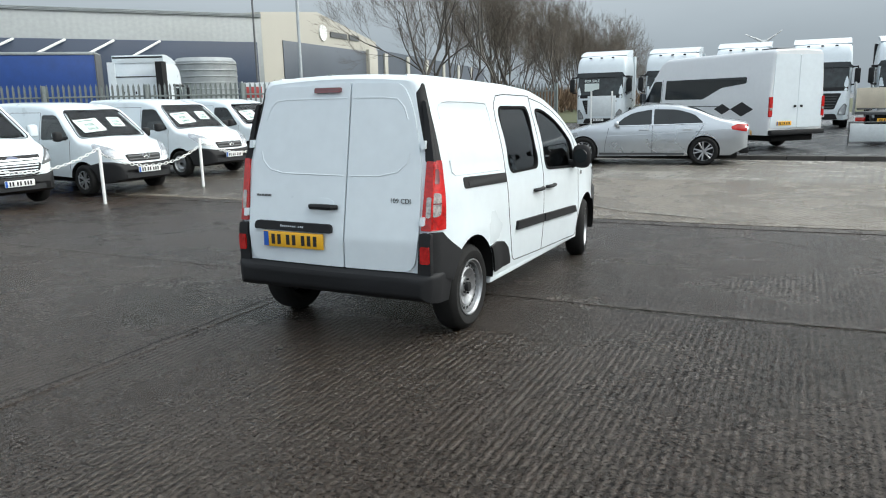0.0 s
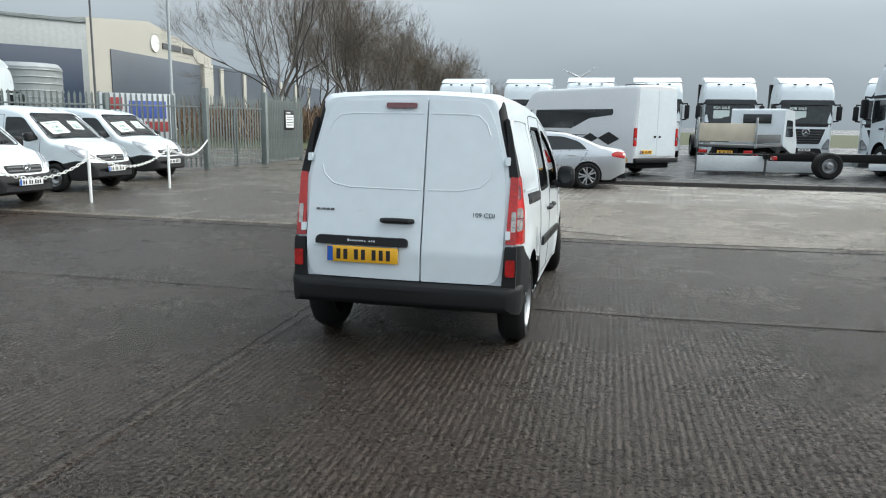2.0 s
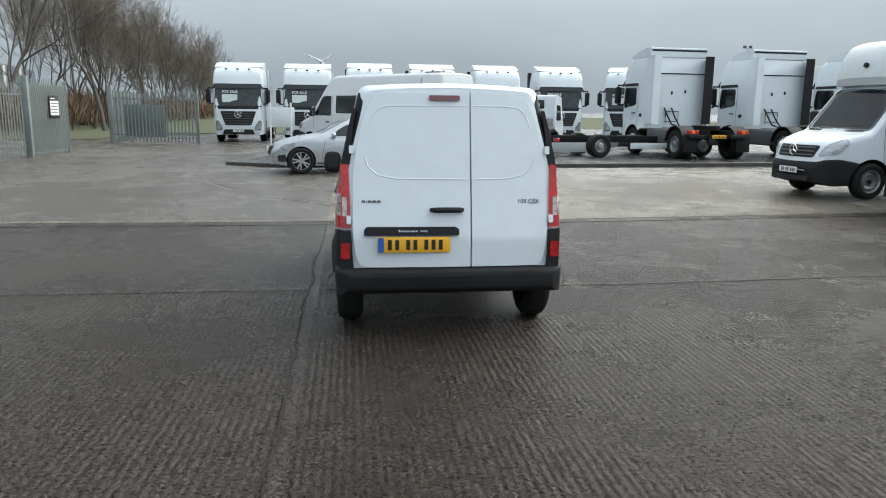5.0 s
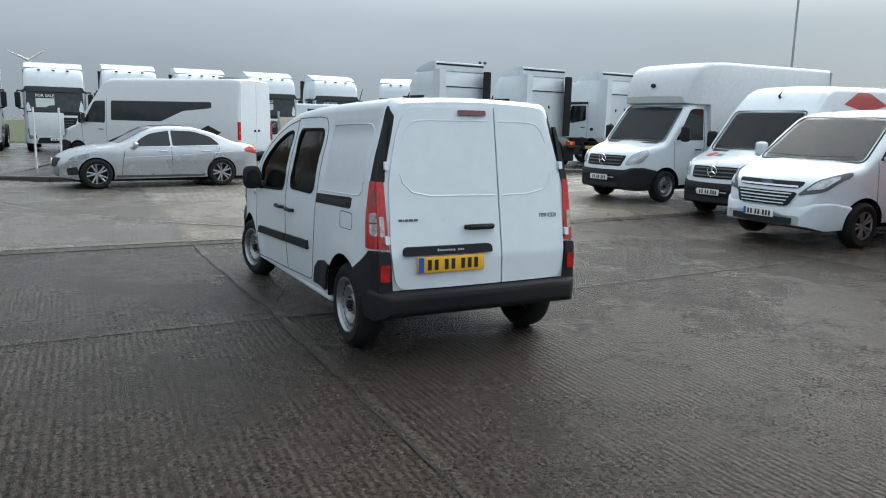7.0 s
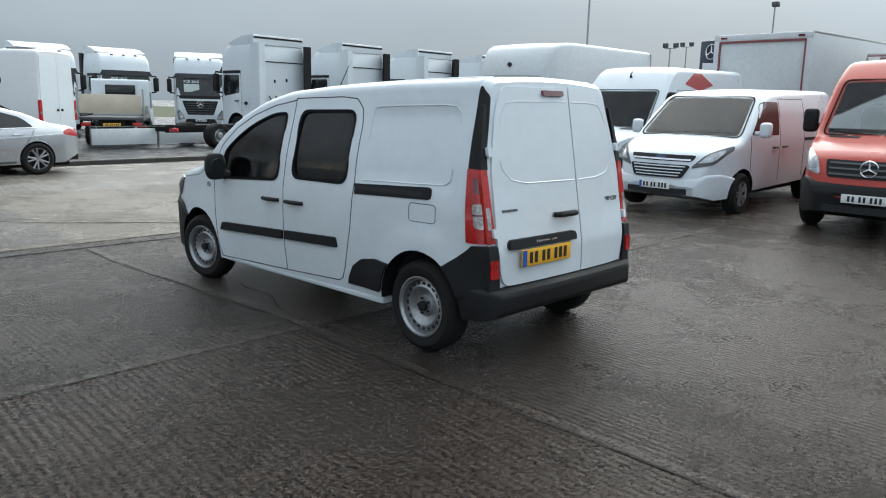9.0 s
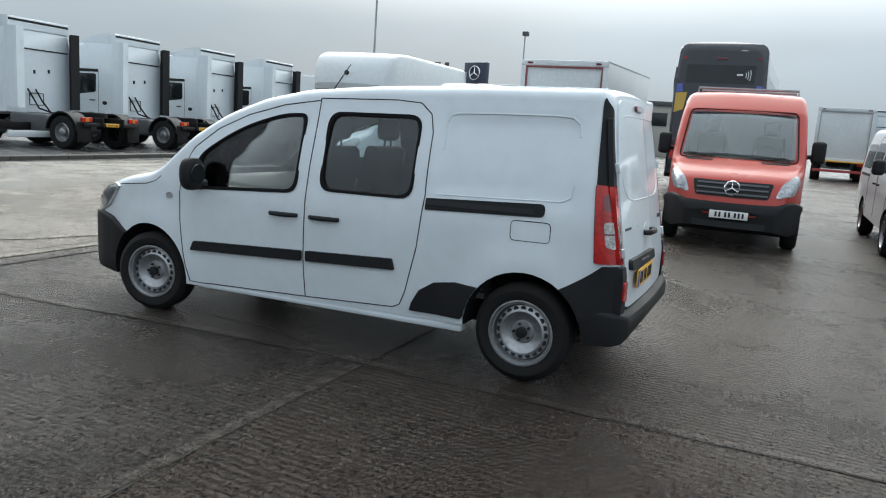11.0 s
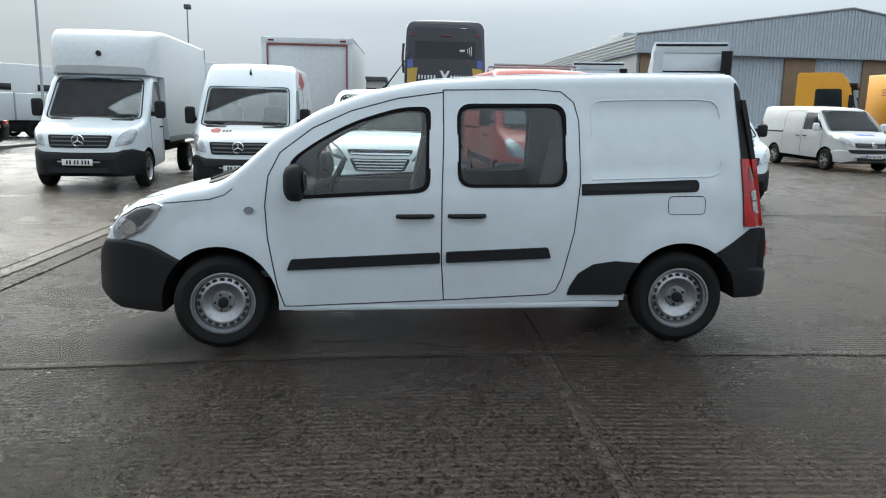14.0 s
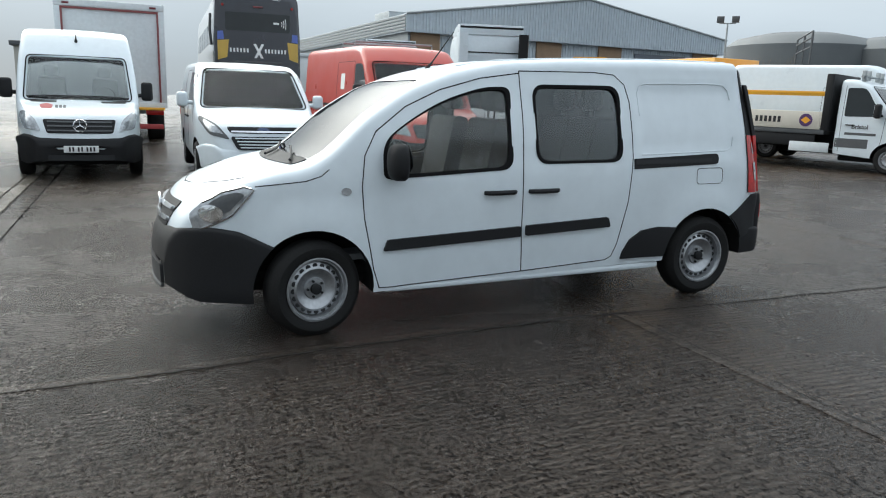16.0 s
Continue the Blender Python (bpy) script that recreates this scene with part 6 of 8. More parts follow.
first = tractor(at_front(-6.25, 31.4, 270), "white high-roof tractor unit with a sale sign, facing the yard")
for x, y, h in ((-2.9, 31.5, 270), (0.2, 31.6, 270), (3.4, 31.6, 270), (6.75, 31.6, 270), (10.1, 31.6, 270), (13.4, 31.2, 243), (17.6, 33.0, 252)):
    copy_thing(first, at_front(x, y, h))
for x, y, h in ((11.6, 18.6, 95), (15.6, 18.6, 95), (19.5, 18.3, 95), (23.5, 18.2, 95), (16.3, -6.9, -14), (25.7, -6.5, -10), (39.8, -6.4, -8), (-22.9, 17.2, 116)):
    d = Vector((math.cos(radians(h)), math.sin(radians(h))))
    c = copy_thing(first, at_front(x + d.x * 4.6, y + d.y * 4.6, h))
    tagged(c, "white high-roof tractor unit parked with its back to the yard")


# ---- rigid trucks, bus, trailers ----
def box_truck(m, trim, label):
    t = thing("box_truck", label, "truck", m)
    part("box_body", box(B(), (-1.26, -8.6, 1.0), (1.26, -1.9, 3.6), 0.02), WHITE_DULL, t, "white box body")
    for lo, hi in (((-1.27, -8.64, 3.44), (1.27, -8.56, 3.6)), ((-1.27, -8.64, 1.0), (1.27, -8.56, 1.14)), ((-1.27, -8.64, 1.14), (-1.12, -8.56, 3.44)), ((1.12, -8.64, 1.14), (1.27, -8.56, 3.44))):
        part("frame_bar", box(B(), lo, hi, 0.012), WHITE_DULL, t)
    for lo, hi in (((-1.13, -8.65, 3.38), (1.13, -8.60, 3.43)), ((-1.13, -8.65, 1.15), (-1.085, -8.60, 3.38)), ((1.085, -8.65, 1.15), (1.13, -8.60, 3.38))):
        part("door_frame", box(B(), lo, hi, 0.008), trim, t, "painted rear door frame")
    for s in (-1, 1):
        part("corner_lamp", box(B(), (s * 1.0 - 0.08, -8.66, 3.49), (s * 1.0 + 0.08, -8.63, 3.54)), LENS_DKRED, t)
        part("tail_lamp", box(B(), (s * 0.95 - 0.22, -8.58, 0.82), (s * 0.95 + 0.22, -8.5, 0.96), 0.02), LENS_RED, t)
        for y in (-6.3, -1.3):
            big_wheel(t, s * 1.0, y, s, 0.45 if y < -2 else 0.3, y < -2, 0.48)
        part("roof_rail", box(B(), (s * 1.245 - 0.02, -8.6, 3.56), (s * 1.245 + 0.02, -1.9, 3.615), 0.01), GALV, t)
    part("tail_lift", box(B(), (-1.2, -8.75, 0.95), (1.2, -8.62, 1.02), 0.01), YELLOW, t, "yellow edge of the tail lift")
    part("chassis", box(B(), (-0.5, -8.4, 0.7), (0.5, -0.8, 1.0), 0.02), UNDER, t)
    cab = part("cab", box(B(), (-1.2, -1.8, 0.5), (1.2, 0.0, 2.8), 0.12, 3), WHITE, t)
    part("rear_bar", box(B(), (-1.15, -8.58, 0.45), (1.15, -8.48, 0.58), 0.02), RED_FRAME, t)
    return t


box_truck(at_front(15.68 + 8.65, 4.63, 0), HEADFRAME, "white box truck with a red rear door frame")
box_truck(at_front(36.0 + 8.65, -4.2, -2), GALV, "white box truck standing far down the yard")
box_truck(at_front(27.5, 11.5, 184), GALV, "white truck standing behind the box vans")

NAVY = surface("dark_navy_paint", (0.012, 0.014, 0.024), 0.25, coat=0.7)
BUS_YELLOW = surface("mustard_paint", (0.55, 0.36, 0.05), 0.35, coat=0.4)
BUS_BLUE = surface("mid_blue_paint", (0.08, 0.13, 0.45), 0.35, coat=0.4)


def double_decker(m):
    b = thing("double_decker_bus", "dark navy double-decker bus with mustard corners, seen from behind", "bus", m)
    sh = Shell([(-10.8, 4.44), (-10.74, 4.52), (-10.5, 4.58), (-0.5, 4.58), (-0.2, 4.4), (-0.05, 3.6), (0.0, 0.9)], [(-10.8, 0.5), (-10.5, 0.32), (0.0, 0.32)], [(-10.8, 1.16), (-10.76, 1.22), (-10.6, 1.27), (0.0, 1.27)], [(0.3, 1.0), (3.2, 1.0), (4.45, 0.95)], radius=0.28, crown=0.03, nose=0.05, tail=0.05, lean=0.05, lean_z=1.0, step=0.4, kink=0.1)
    body = part("body", sh.bm(16, 6, 4), SILVER_PALE, b, "pale silver painted sides")
    cap = Shell([(-10.81, 4.45), (-10.75, 4.535), (-10.5, 4.60), (-9.9, 4.60)], [(-10.81, 0.5), (-10.5, 0.31), (-9.9, 0.31)], [(-10.81, 1.17), (-10.77, 1.23), (-10.6, 1.282), (-9.9, 1.282)], sh.tum_t, radius=0.28, crown=0.03, nose=0, tail=0.05, lean=0.05, lean_z=1.0, step=0.2, kink=0.1)
    part("rear_cap", cap.bm(14, 6, 4), NAVY, b, "dark navy rear end")
    bk = cap.back()
    part("rear_panel", patch(B(), rounded([(-1.18, 0.45), (1.18, 0.45), (1.16, 3.9), (0.98, 4.36), (-0.98, 4.36), (-1.16, 3.9)], 0.08), bk, 0.02, 0.05, 16, 10), NAVY, b, "dark navy rear panel")
    part("rear_window", patch(B(), rect(-0.95, 0.95, 3.35, 3.92, 0.06), bk, 0.028, 0.02, 4, 8), DARKGLASS, b, "dark upper rear window")
    part("lower_window", patch(B(), rect(-0.9, 0.9, 1.55, 2.15, 0.06), bk, 0.028, 0.02, 4, 8), DARKGLASS, b)
    for x0, n in ((-0.84, 6), (0.18, 7)):
        for k in range(n):
            part("route_bar", patch(B(), rect(x0 + k * 0.098, x0 + k * 0.098 + 0.05, 2.67, 2.80, 0.008, 2), bk, 0.028, 0.012, 2, 2), PLATE_W, b, "pale bar of the route's name")
    xb = B()
    for a in (-1, 1):
        patch(xb, [(-0.14 * a, 2.50), (-0.06 * a, 2.50), (0.16 * a, 2.95), (0.08 * a, 2.95)], bk, 0.03, 0.012, 3, 2)
    part("cross_mark", xb, PLATE_W, b, "pale cross mark")
    for k in range(3):
        part("small_bar", patch(B(), rect(-0.7, 0.7 - 0.15 * k, 2.36 - 0.12 * k, 2.40 - 0.12 * k, 0.004, 2), bk, 0.028, 0.01, 2, 4), GREY_PL, b, "grey bar of small lettering")
    bm = B()
    patch(bm, rect(0.45, 0.62, 3.60, 3.66, 0.01, 2), bk, 0.036, 0.01, 2, 2)
    for k in range(3):
        tube(bm, [bk(0.66 + 0.06 * k + 0.05 * math.cos(q), 3.62 + (0.09 + 0.05 * k) * math.sin(q), 0.034) for q in np.linspace(-1, 1, 7)], 0.012, 5)
    part("radio_mark", bm, PLATE_W, b, "pale wave mark")
    for s in (-1, 1):
        part("mustard_corner", patch(B(), [(s * 0.92, 2.5), (s * 1.19, 2.4), (s * 1.19, 3.02), (s * 0.86, 3.05)], bk, 0.026, 0.03, 6, 3), BUS_YELLOW, b, "mustard corner panel")
        part("blue_corner", patch(B(), [(s * 1.0, 3.06), (s * 1.19, 3.04), (s * 1.18, 3.3), (s * 1.02, 3.32)], bk, 0.026, 0.03, 4, 3), BUS_BLUE, b, "blue corner panel")
        part("marker_lamp", tube(B(), [bk(s * 1.02, 4.13, 0.02), bk(s * 1.02, 4.13, 0.05)], 0.04, 10), LENS_RED, b, "red marker lamp")
        part("tail_lamp", patch(B(), rect(s * 1.08 - 0.07, s * 1.08 + 0.07, 0.9, 1.35, 0.03), bk, 0.03, 0.03, 3, 3), LENS_RED, b)
        S = sh.side(s)
        for z0, z1 in ((3.05, 3.75), (1.45, 2.25)):
            for k in range(6):
                part("side_window", patch(B(), rect(-10.3 + k * 1.6, -8.8 + k * 1.6, z0, z1, 0.06), S, 0.006, 0.02, 3, 4), DARKGLASS, b)
        for y in (-7.6, -2.4):
            big_wheel(b, s * 1.05, y, s, 0.4, y < -5, 0.48)
        part("side_skirt", patch(B(), rect(-10.4, -0.3, 0.4, 1.1, 0.03), S, 0.008, 0.02, 3, 12), GREY_PL, b)
    part("roof_lamp", box(B(), (-0.15, -10.72, 4.08), (0.15, -10.66, 4.14), 0.01), LENS_DKRED, b)
    part("exhaust_stack", tube(B(), [(-1.32, -10.0, 2.9), (-1.36, -10.0, 3.4), (-1.33, -10.0, 3.9)], 0.04, 8), GREY_PL, b)
    return b


double_decker(at_front(17.85 + 10.8, 0.35, -1.5) @ Matrix.Diagonal((1, 1, 0.925, 1)))


def small_flatbed(m, bodycol, label):
    """A small truck seen from behind: cab, low tray with a headboard."""
    t = thing("dropside_truck", label, "truck", m)
    cab = B()
    prism(cab, rounded([(0.0, 0.45), (0.05, 1.0), (-0.35, 1.65), (-0.6, 2.16), (-1.75, 2.22), (-1.8, 0.9)], 0.1, 4), "x", -0.95, 0.95)
    c = part("cab", cab, WHITE, t, "white cab")
    part("rear_window", box(B(), (-0.5, -1.83, 1.68), (0.5, -1.77, 2.02), 0.02), DARKGLASS, c, "dark rear cab window")
    for s in (-1, 1):
        part("side_window", prism(B(), rounded([(-0.55, 1.2), (-0.75, 1.8), (-1.5, 1.82), (-1.5, 1.2)], 0.08), "x", s * 0.95 - 0.01, s * 0.95 + 0.01), DARKGLASS, c)
        part("side_board", box(B(), (s * 0.90 - 0.02, -4.85, 1.0), (s * 0.90 + 0.02, -1.95, 1.30), 0.01), GREY_PL, t, "dropside board")
        part("tray_post", box(B(), (s * 0.97 - 0.03, -4.97, 0.85), (s * 0.97 + 0.03, -4.90, 1.85), 0.01), GALV, t)
        for y in (-0.9, -3.7):
            big_wheel(t, s * 0.8, y, s, 0.26, y < -2, 0.36)
        part("tail_lamp", box(B(), (s * 0.75 - 0.14, -4.98, 0.66), (s * 0.75 + 0.14, -4.9, 0.78), 0.015), LENS_RED, t)
    part("tail_board", box(B(), (-0.92, -4.95, 1.06), (0.92, -4.90, 1.66), 0.01), bodycol, t, "tail board")
    part("tray", box(B(), (-0.95, -4.92, 0.86), (0.95, -1.88, 0.95), 0.01), GREY_PL, t)
    part("chassis", box(B(), (-0.4, -4.85, 0.5), (0.4, -0.4, 0.86), 0.02), UNDER, t)
    plate(t, pose(0, -4.96, 0.7), PLATE_Y, band=False)
    return t


TAN = surface("dusty_tan_board", (0.60, 0.54, 0.43), 0.7, var=0.25)
small_flatbed(at_front(7.35, 25.2, 63), TAN, "small white tipper truck with a dusty tan tail board")


def chassis_truck(m):
    t = thing("truck_chassis", "bare dark truck chassis with white side guards", "truck", m)
    for s in (-1, 1):
        part("chassis_rail", box(B(), (s * 0.42 - 0.05, -6.6, 0.50), (s * 0.42 + 0.05, 0.0, 0.72), 0.01), UNDER, t)
        big_wheel(t, s * 0.85, -5.0, s, 0.44, True, 0.40)
        big_wheel(t, s * 0.9, -0.9, s, 0.26, False, 0.40)
        part("side_guard", box(B(), (s * 1.12 - 0.02, -3.9, 0.30), (s * 1.12 + 0.02, -1.5, 0.50), 0.015), WHITE_DULL, t, "white side guard")
        part("tail_lamp", box(B(), (s * 0.9 - 0.2, -6.66, 0.55), (s * 0.9 + 0.2, -6.58, 0.67), 0.015), LENS_RED, t)
    for y in (-6.5, -3.6, -1.9, -0.2):
        part("cross_member", box(B(), (-0.42, y - 0.06, 0.53), (0.42, y + 0.06, 0.69), 0.01), UNDER, t)
    part("tank", tube(B(), [(-0.85, -3.4, 0.5), (-0.85, -2.3, 0.5)], 0.22, 16), GALV, t)
    return t


chassis_truck(at_front(12.7, 20.7, 8))


def scaffold_truck(m):
    """The white dropside truck with a stowed van-height load screen and pale side boards."""
    t, sh = panel_van("dropside_lorry", "white dropside lorry with pale boards and a purple round mark", m, "large", cab=2.3)
    BOARD = surface("cream_board", (0.62, 0.58, 0.50), 0.5, var=0.12)
    PURPLE = surface("purple_mark", (0.07, 0.03, 0.12), 0.4)
    for s in (-1, 1):
        b = part("side_board", box(B(), (s * 1.06 - 0.02, -6.7, 0.98), (s * 1.06 + 0.02, -2.62, 1.42), 0.01), BOARD, t, "cream dropside board")
        part("yellow_rail", box(B(), (s * 1.05 - 0.02, -6.72, 1.84), (s * 1.05 + 0.02, -2.6, 1.92), 0.008), YELLOW, t, "yellow rail above the boards")
        mm = Matrix((Vector((0, s, 0)), Vector((0, 0, 1)), Vector((s, 0, 0)))).transposed().to_4x4()
        mm.translation = sh.side(s)(-1.72, 1.09, 0.006)
        text("Bristol", 0.14, GREY_PL, t, mm)
        y = -5.9 if s > 0 else -3.3
        for n_ in (5, 8, 6):
            for _ in range(n_):
                part("letter_bar", box(B(), (s * 1.078, y - 0.035, 1.12), (s * 1.086, y + 0.035, 1.27)), INK, b, smooth=0)
                y += s * 0.115
            y += s * 0.11
        for yy in (-6.4,):
            part("round_mark", tube(B(), [(s * 1.08, yy, 1.2), (s * 1.09, yy, 1.2)], 0.16, 20), PURPLE, b, "purple round mark")
            part("mark_diamond", prism(B(), [(yy - 0.12, 1.2), (yy, 1.11), (yy + 0.12, 1.2), (yy, 1.29)], "x", s * 1.092 - 0.004, s * 1.092 + 0.004), YELLOW, b, "yellow diamond")
        part("round_mark", tube(B(), [(s * 1.08, -2.95, 1.2), (s * 1.09, -2.95, 1.2)], 0.16, 20), PURPLE, b, "purple round mark")
        part("mark_diamond", prism(B(), [(-2.95 - 0.12, 1.2), (-2.95, 1.11), (-2.95 + 0.12, 1.2), (-2.95, 1.29)], "x", s * 1.092 - 0.004, s * 1.092 + 0.004), YELLOW, b, "yellow diamond")
        steel_wheel(t, s * 0.92, -5.3, 0.345, 0.345, 0.21, 0.28, s, 0.0, 14, GREY_PL)
        part("under_guard", box(B(), (s * 1.0 - 0.03, -4.7, 0.55), (s * 1.0 + 0.03, -2.7, 0.85), 0.02), BLACK, t)
        S = sh.side(s)
        part("door_bar", patch(B(), rect(-2.05, -1.35, 0.89, 0.95, 0.005, 2), S, 0.004, 0.006, 2, 4), GREY_PL, t, "grey bar for small door lettering")
        part("lower_band", patch(B(), rect(-2.28, -1.5, 0.58, 0.80, 0.01, 2), S, 0.006, 0.01, 2, 6), GREY_PL, t)
        part("roof_post", box(B(), (s * 0.75 - 0.03, -1.9, 2.18), (s * 0.75 + 0.03, -1.8, 2.44), 0.01), GALV, t)
        part("roof_post", box(B(), (s * 0.4 - 0.03, -1.9, 2.2), (s * 0.4 + 0.03, -1.8, 2.44), 0.01), GALV, t)
        part("skirt_panel", box(B(), (s * 1.02 - 0.02, -3.3, 0.42), (s * 1.02 + 0.02, -2.35, 0.66), 0.01), WHITE_DULL, t, "white lower skirt")
    part("tray", box(B(), (-1.06, -6.7, 0.86), (1.06, -2.5, 0.98), 0.01), GREY_PL, t)
    part("tail_board", box(B(), (-1.06, -6.74, 0.98), (1.06, -6.7, 1.42), 0.01), BOARD, t)
    part("headboard", box(B(), (-1.06, -2.60, 0.95), (1.06, -2.42, 2.35), 0.02), BLACK, t, "black headboard behind the cab")
    part("chassis", box(B(), (-0.5, -6.5, 0.5), (0.5, -2.2, 0.86)), UNDER, t)
    part("roof_bar", tube(B(), [(-0.9, -1.85, 2.30), (0.9, -1.85, 2.30)], 0.03, 8), GALV, t)
    part("tail_post", box(B(), (1.0, -6.78, 0.9), (1.08, -6.70, 1.95), 0.01), BLACK, t, "black post at the tray's rear")
    return t


scaffold_truck(at_front(6.25, -13.68, 203))
panel_van("panel_van", "white high-roof van parked behind the lorry", at_front(7.45, -15.95, 203), "large", height=2.7)

# the yellow trucks behind the lorry
def yellow_truck(m, label, boxed=True):
    t = thing("yellow_truck", label, "truck", m)
    if boxed:
        part("box_body", box(B(), (-1.25, -7.8, 1.0), (1.25, -2.2, 3.35), 0.03), YELLOW, t, "yellow box body")
    cab = B()
    prism(cab, rounded([(0.0, 0.5), (0.0, 1.4), (-0.25, 2.5), (-0.55, 2.95), (-1.9, 2.95), (-1.9, 0.8), (-1.6, 0.5)], 0.12, 4), "x", -1.15, 1.15)
    c = part("cab", cab, YELLOW, t, "yellow cab")
    part("windscreen", prism(B(), [(-0.035, 1.5), (0.015, 1.5), (-0.18, 2.4), (-0.25, 2.4)], "x", -1.02, 1.02), SCREEN, c, "dark windscreen")
    part("visor", box(B(), (-1.1, -0.35, 2.45), (1.1, -0.05, 2.6), 0.04), BLACK, c)
    for s in (-1, 1):
        part("side_window", prism(B(), rounded([(-0.4, 1.5), (-0.5, 2.4), (-1.3, 2.4), (-1.3, 1.5)], 0.08), "x", s * 1.15 - 0.01, s * 1.15 + 0.01), DARKGLASS, c)
        part("door_mirror", box(B(), (s * 1.32 - 0.1, -0.25, 1.6), (s * 1.32 + 0.1, -0.1, 2.2), 0.04), BLACK, c)
        for k in range(3 if boxed else 0):
            part("logo_bar", box(B(), (s * 1.25 - 0.004, -5.6 - s * (k - 1) * 0.5 - 0.19, 2.5), (s * 1.25 + 0.008, -5.6 - s * (k - 1) * 0.5 + 0.19, 2.78)), RED_FRAME, t, "red bar of the carrier's mark")
            part("logo_stripe", box(B(), (s * 1.25 - 0.004, -6.9, 2.52 + 0.1 * k), (s * 1.25 + 0.006, -6.45, 2.56 + 0.1 * k)), RED_FRAME, t)
        if boxed:
            part("low_stripe", box(B(), (s * 1.25 - 0.004, -7.7, 1.25), (s * 1.25 + 0.006, -6.2, 1.33)), RED_FRAME, t)
        for y in (-1.2, -5.8):
            big_wheel(t, s * 1.0, y, s, 0.4, y < -2, 0.48)
    part("chassis", box(B(), (-0.5, -7.6, 0.6), (0.5, -0.5, 1.0)), UNDER, t)
    part("grille", box(B(), (-0.8, -0.02, 0.7), (0.8, 0.03, 1.35), 0.02), BLACK, c)
    return t


yellow_truck(at_front(16.4, -18.8, 183), "yellow delivery truck with red side marks behind the lorry")
yellow_truck(at_front(22.6, -15.9, 235) @ Matrix.Scale(1.12, 4), "yellow tractor cab parked behind the grey van", False)


# ---- yard edges ----
KERB = surface("wet_kerb_concrete", (0.055, 0.05, 0.045), 0.5, var=0.35, scale=2, grain=30, bump=0.2)
POSTW = surface("white_post_paint", (0.72, 0.73, 0.72), 0.5, var=0.15)


def kerb_line(pts, name="kerb_stone", h=0.1, w=0.14, parent=None):
    for (x0, y0), (x1, y1) in zip(pts, pts[1:]):
        L = math.hypot(x1 - x0, y1 - y0)
        n = max(1, round(L / 0.92))
        a = math.degrees(math.atan2(y1 - y0, x1 - x0))
        for k in range(n):
            c = ((x0 + (x1 - x0) * (k + 0.5) / n), (y0 + (y1 - y0) * (k + 0.5) / n))
            key = round(L / n, 3)
            if key not in kerb_meshes:
                kerb_meshes[key] = mesh_of(box(B(), (-key / 2 + 0.004, -w / 2, -0.05), (key / 2 - 0.004, w / 2, h), 0.015, 1), "kerb_stone")
                kerb_meshes[key].materials.append(KERB)
            o = new(name, kerb_meshes[key])
            o.parent = parent
            o.matrix_basis = pose(c[0], c[1], 0, 0, 0, a)


kerb_meshes = {}
KERB_PTS = [(-4.35, 16.35), (-3.0, 15.75), (0.0, 15.55), (6.0, 15.9), (14.0, 16.7), (26.0, 17.9), (40.0, 19.2)]
bm = B()
park = [(x, y + 0.07) for x, y in KERB_PTS] + [(60, 60), (-2.0, 60), (-2.6, 24.0), (-3.4, 19.0)]
lo = [bm.verts.new((x, y, -0.02)) for x, y in park]
hi = [bm.verts.new((x, y, 0.085)) for x, y in park]
skin(bm, [lo, hi])
park_ob = part("truck_park", bm, TARMAC, None, smooth=0)
tagged(park_ob, "raised wet tarmac lorry park behind a kerb", "pavement", kind="structure")
for f_ in park_ob.data.polygons:
    f_.use_smooth = False
kerb_line(KERB_PTS, parent=park_ob)
kerb_line([(-4.35, 16.35), (-3.6, 18.8), (-2.8, 23.6)], parent=park_ob)

bm = B()
sheet(bm, -60, -13.5, 33, 140, 8, 0.02, 0.05)
sheet(bm, -13.5, 70, 44, 200, 8, 0.02, 0.05)
verge = part("verge", bm, GRASS)
tagged(verge, "rough winter grass verge beyond the fence", "grass", kind="structure")


def barrier(x0, y0, x1, y1, z=0.085):
    L = math.hypot(x1 - x0, y1 - y0)
    b = thing("barrier_board", "white barrier board in a dark steel frame at the kerb", "barrier", pose(x0, y0, z, 0, 0, math.degrees(math.atan2(y1 - y0, x1 - x0))), "barrier boards")
    part("board", box(B(), (0.03, -0.02, 0.12), (L - 0.03, 0.02, 0.62), 0.008), WHITE_DULL, b, "white board")
    fr_ = B()
    tube(fr_, [(0, 0, 0), (0, 0, 0.7)], 0.02, 6)
    tube(fr_, [(L, 0, 0), (L, 0, 0.7)], 0.02, 6)
    tube(fr_, [(0, 0, 0.68), (L, 0, 0.68)], 0.016, 6)
    tube(fr_, [(0, 0, 0.08), (L, 0, 0.08)], 0.016, 6)
    for k in range(1, 4):
        tube(fr_, [(L * k / 4, 0.025, 0), (L * k / 4, 0.025, 0.12)], 0.012, 5)
    part("steel_frame", fr_, GREY_PL, b)


barrier(4.1, 19.9, 6.25, 20.05)
barrier(6.27, 20.05, 8.4, 20.2)
barrier(21.6, 20.2, 23.5, 20.35)
barrier(23.52, 20.35, 25.4, 20.5)

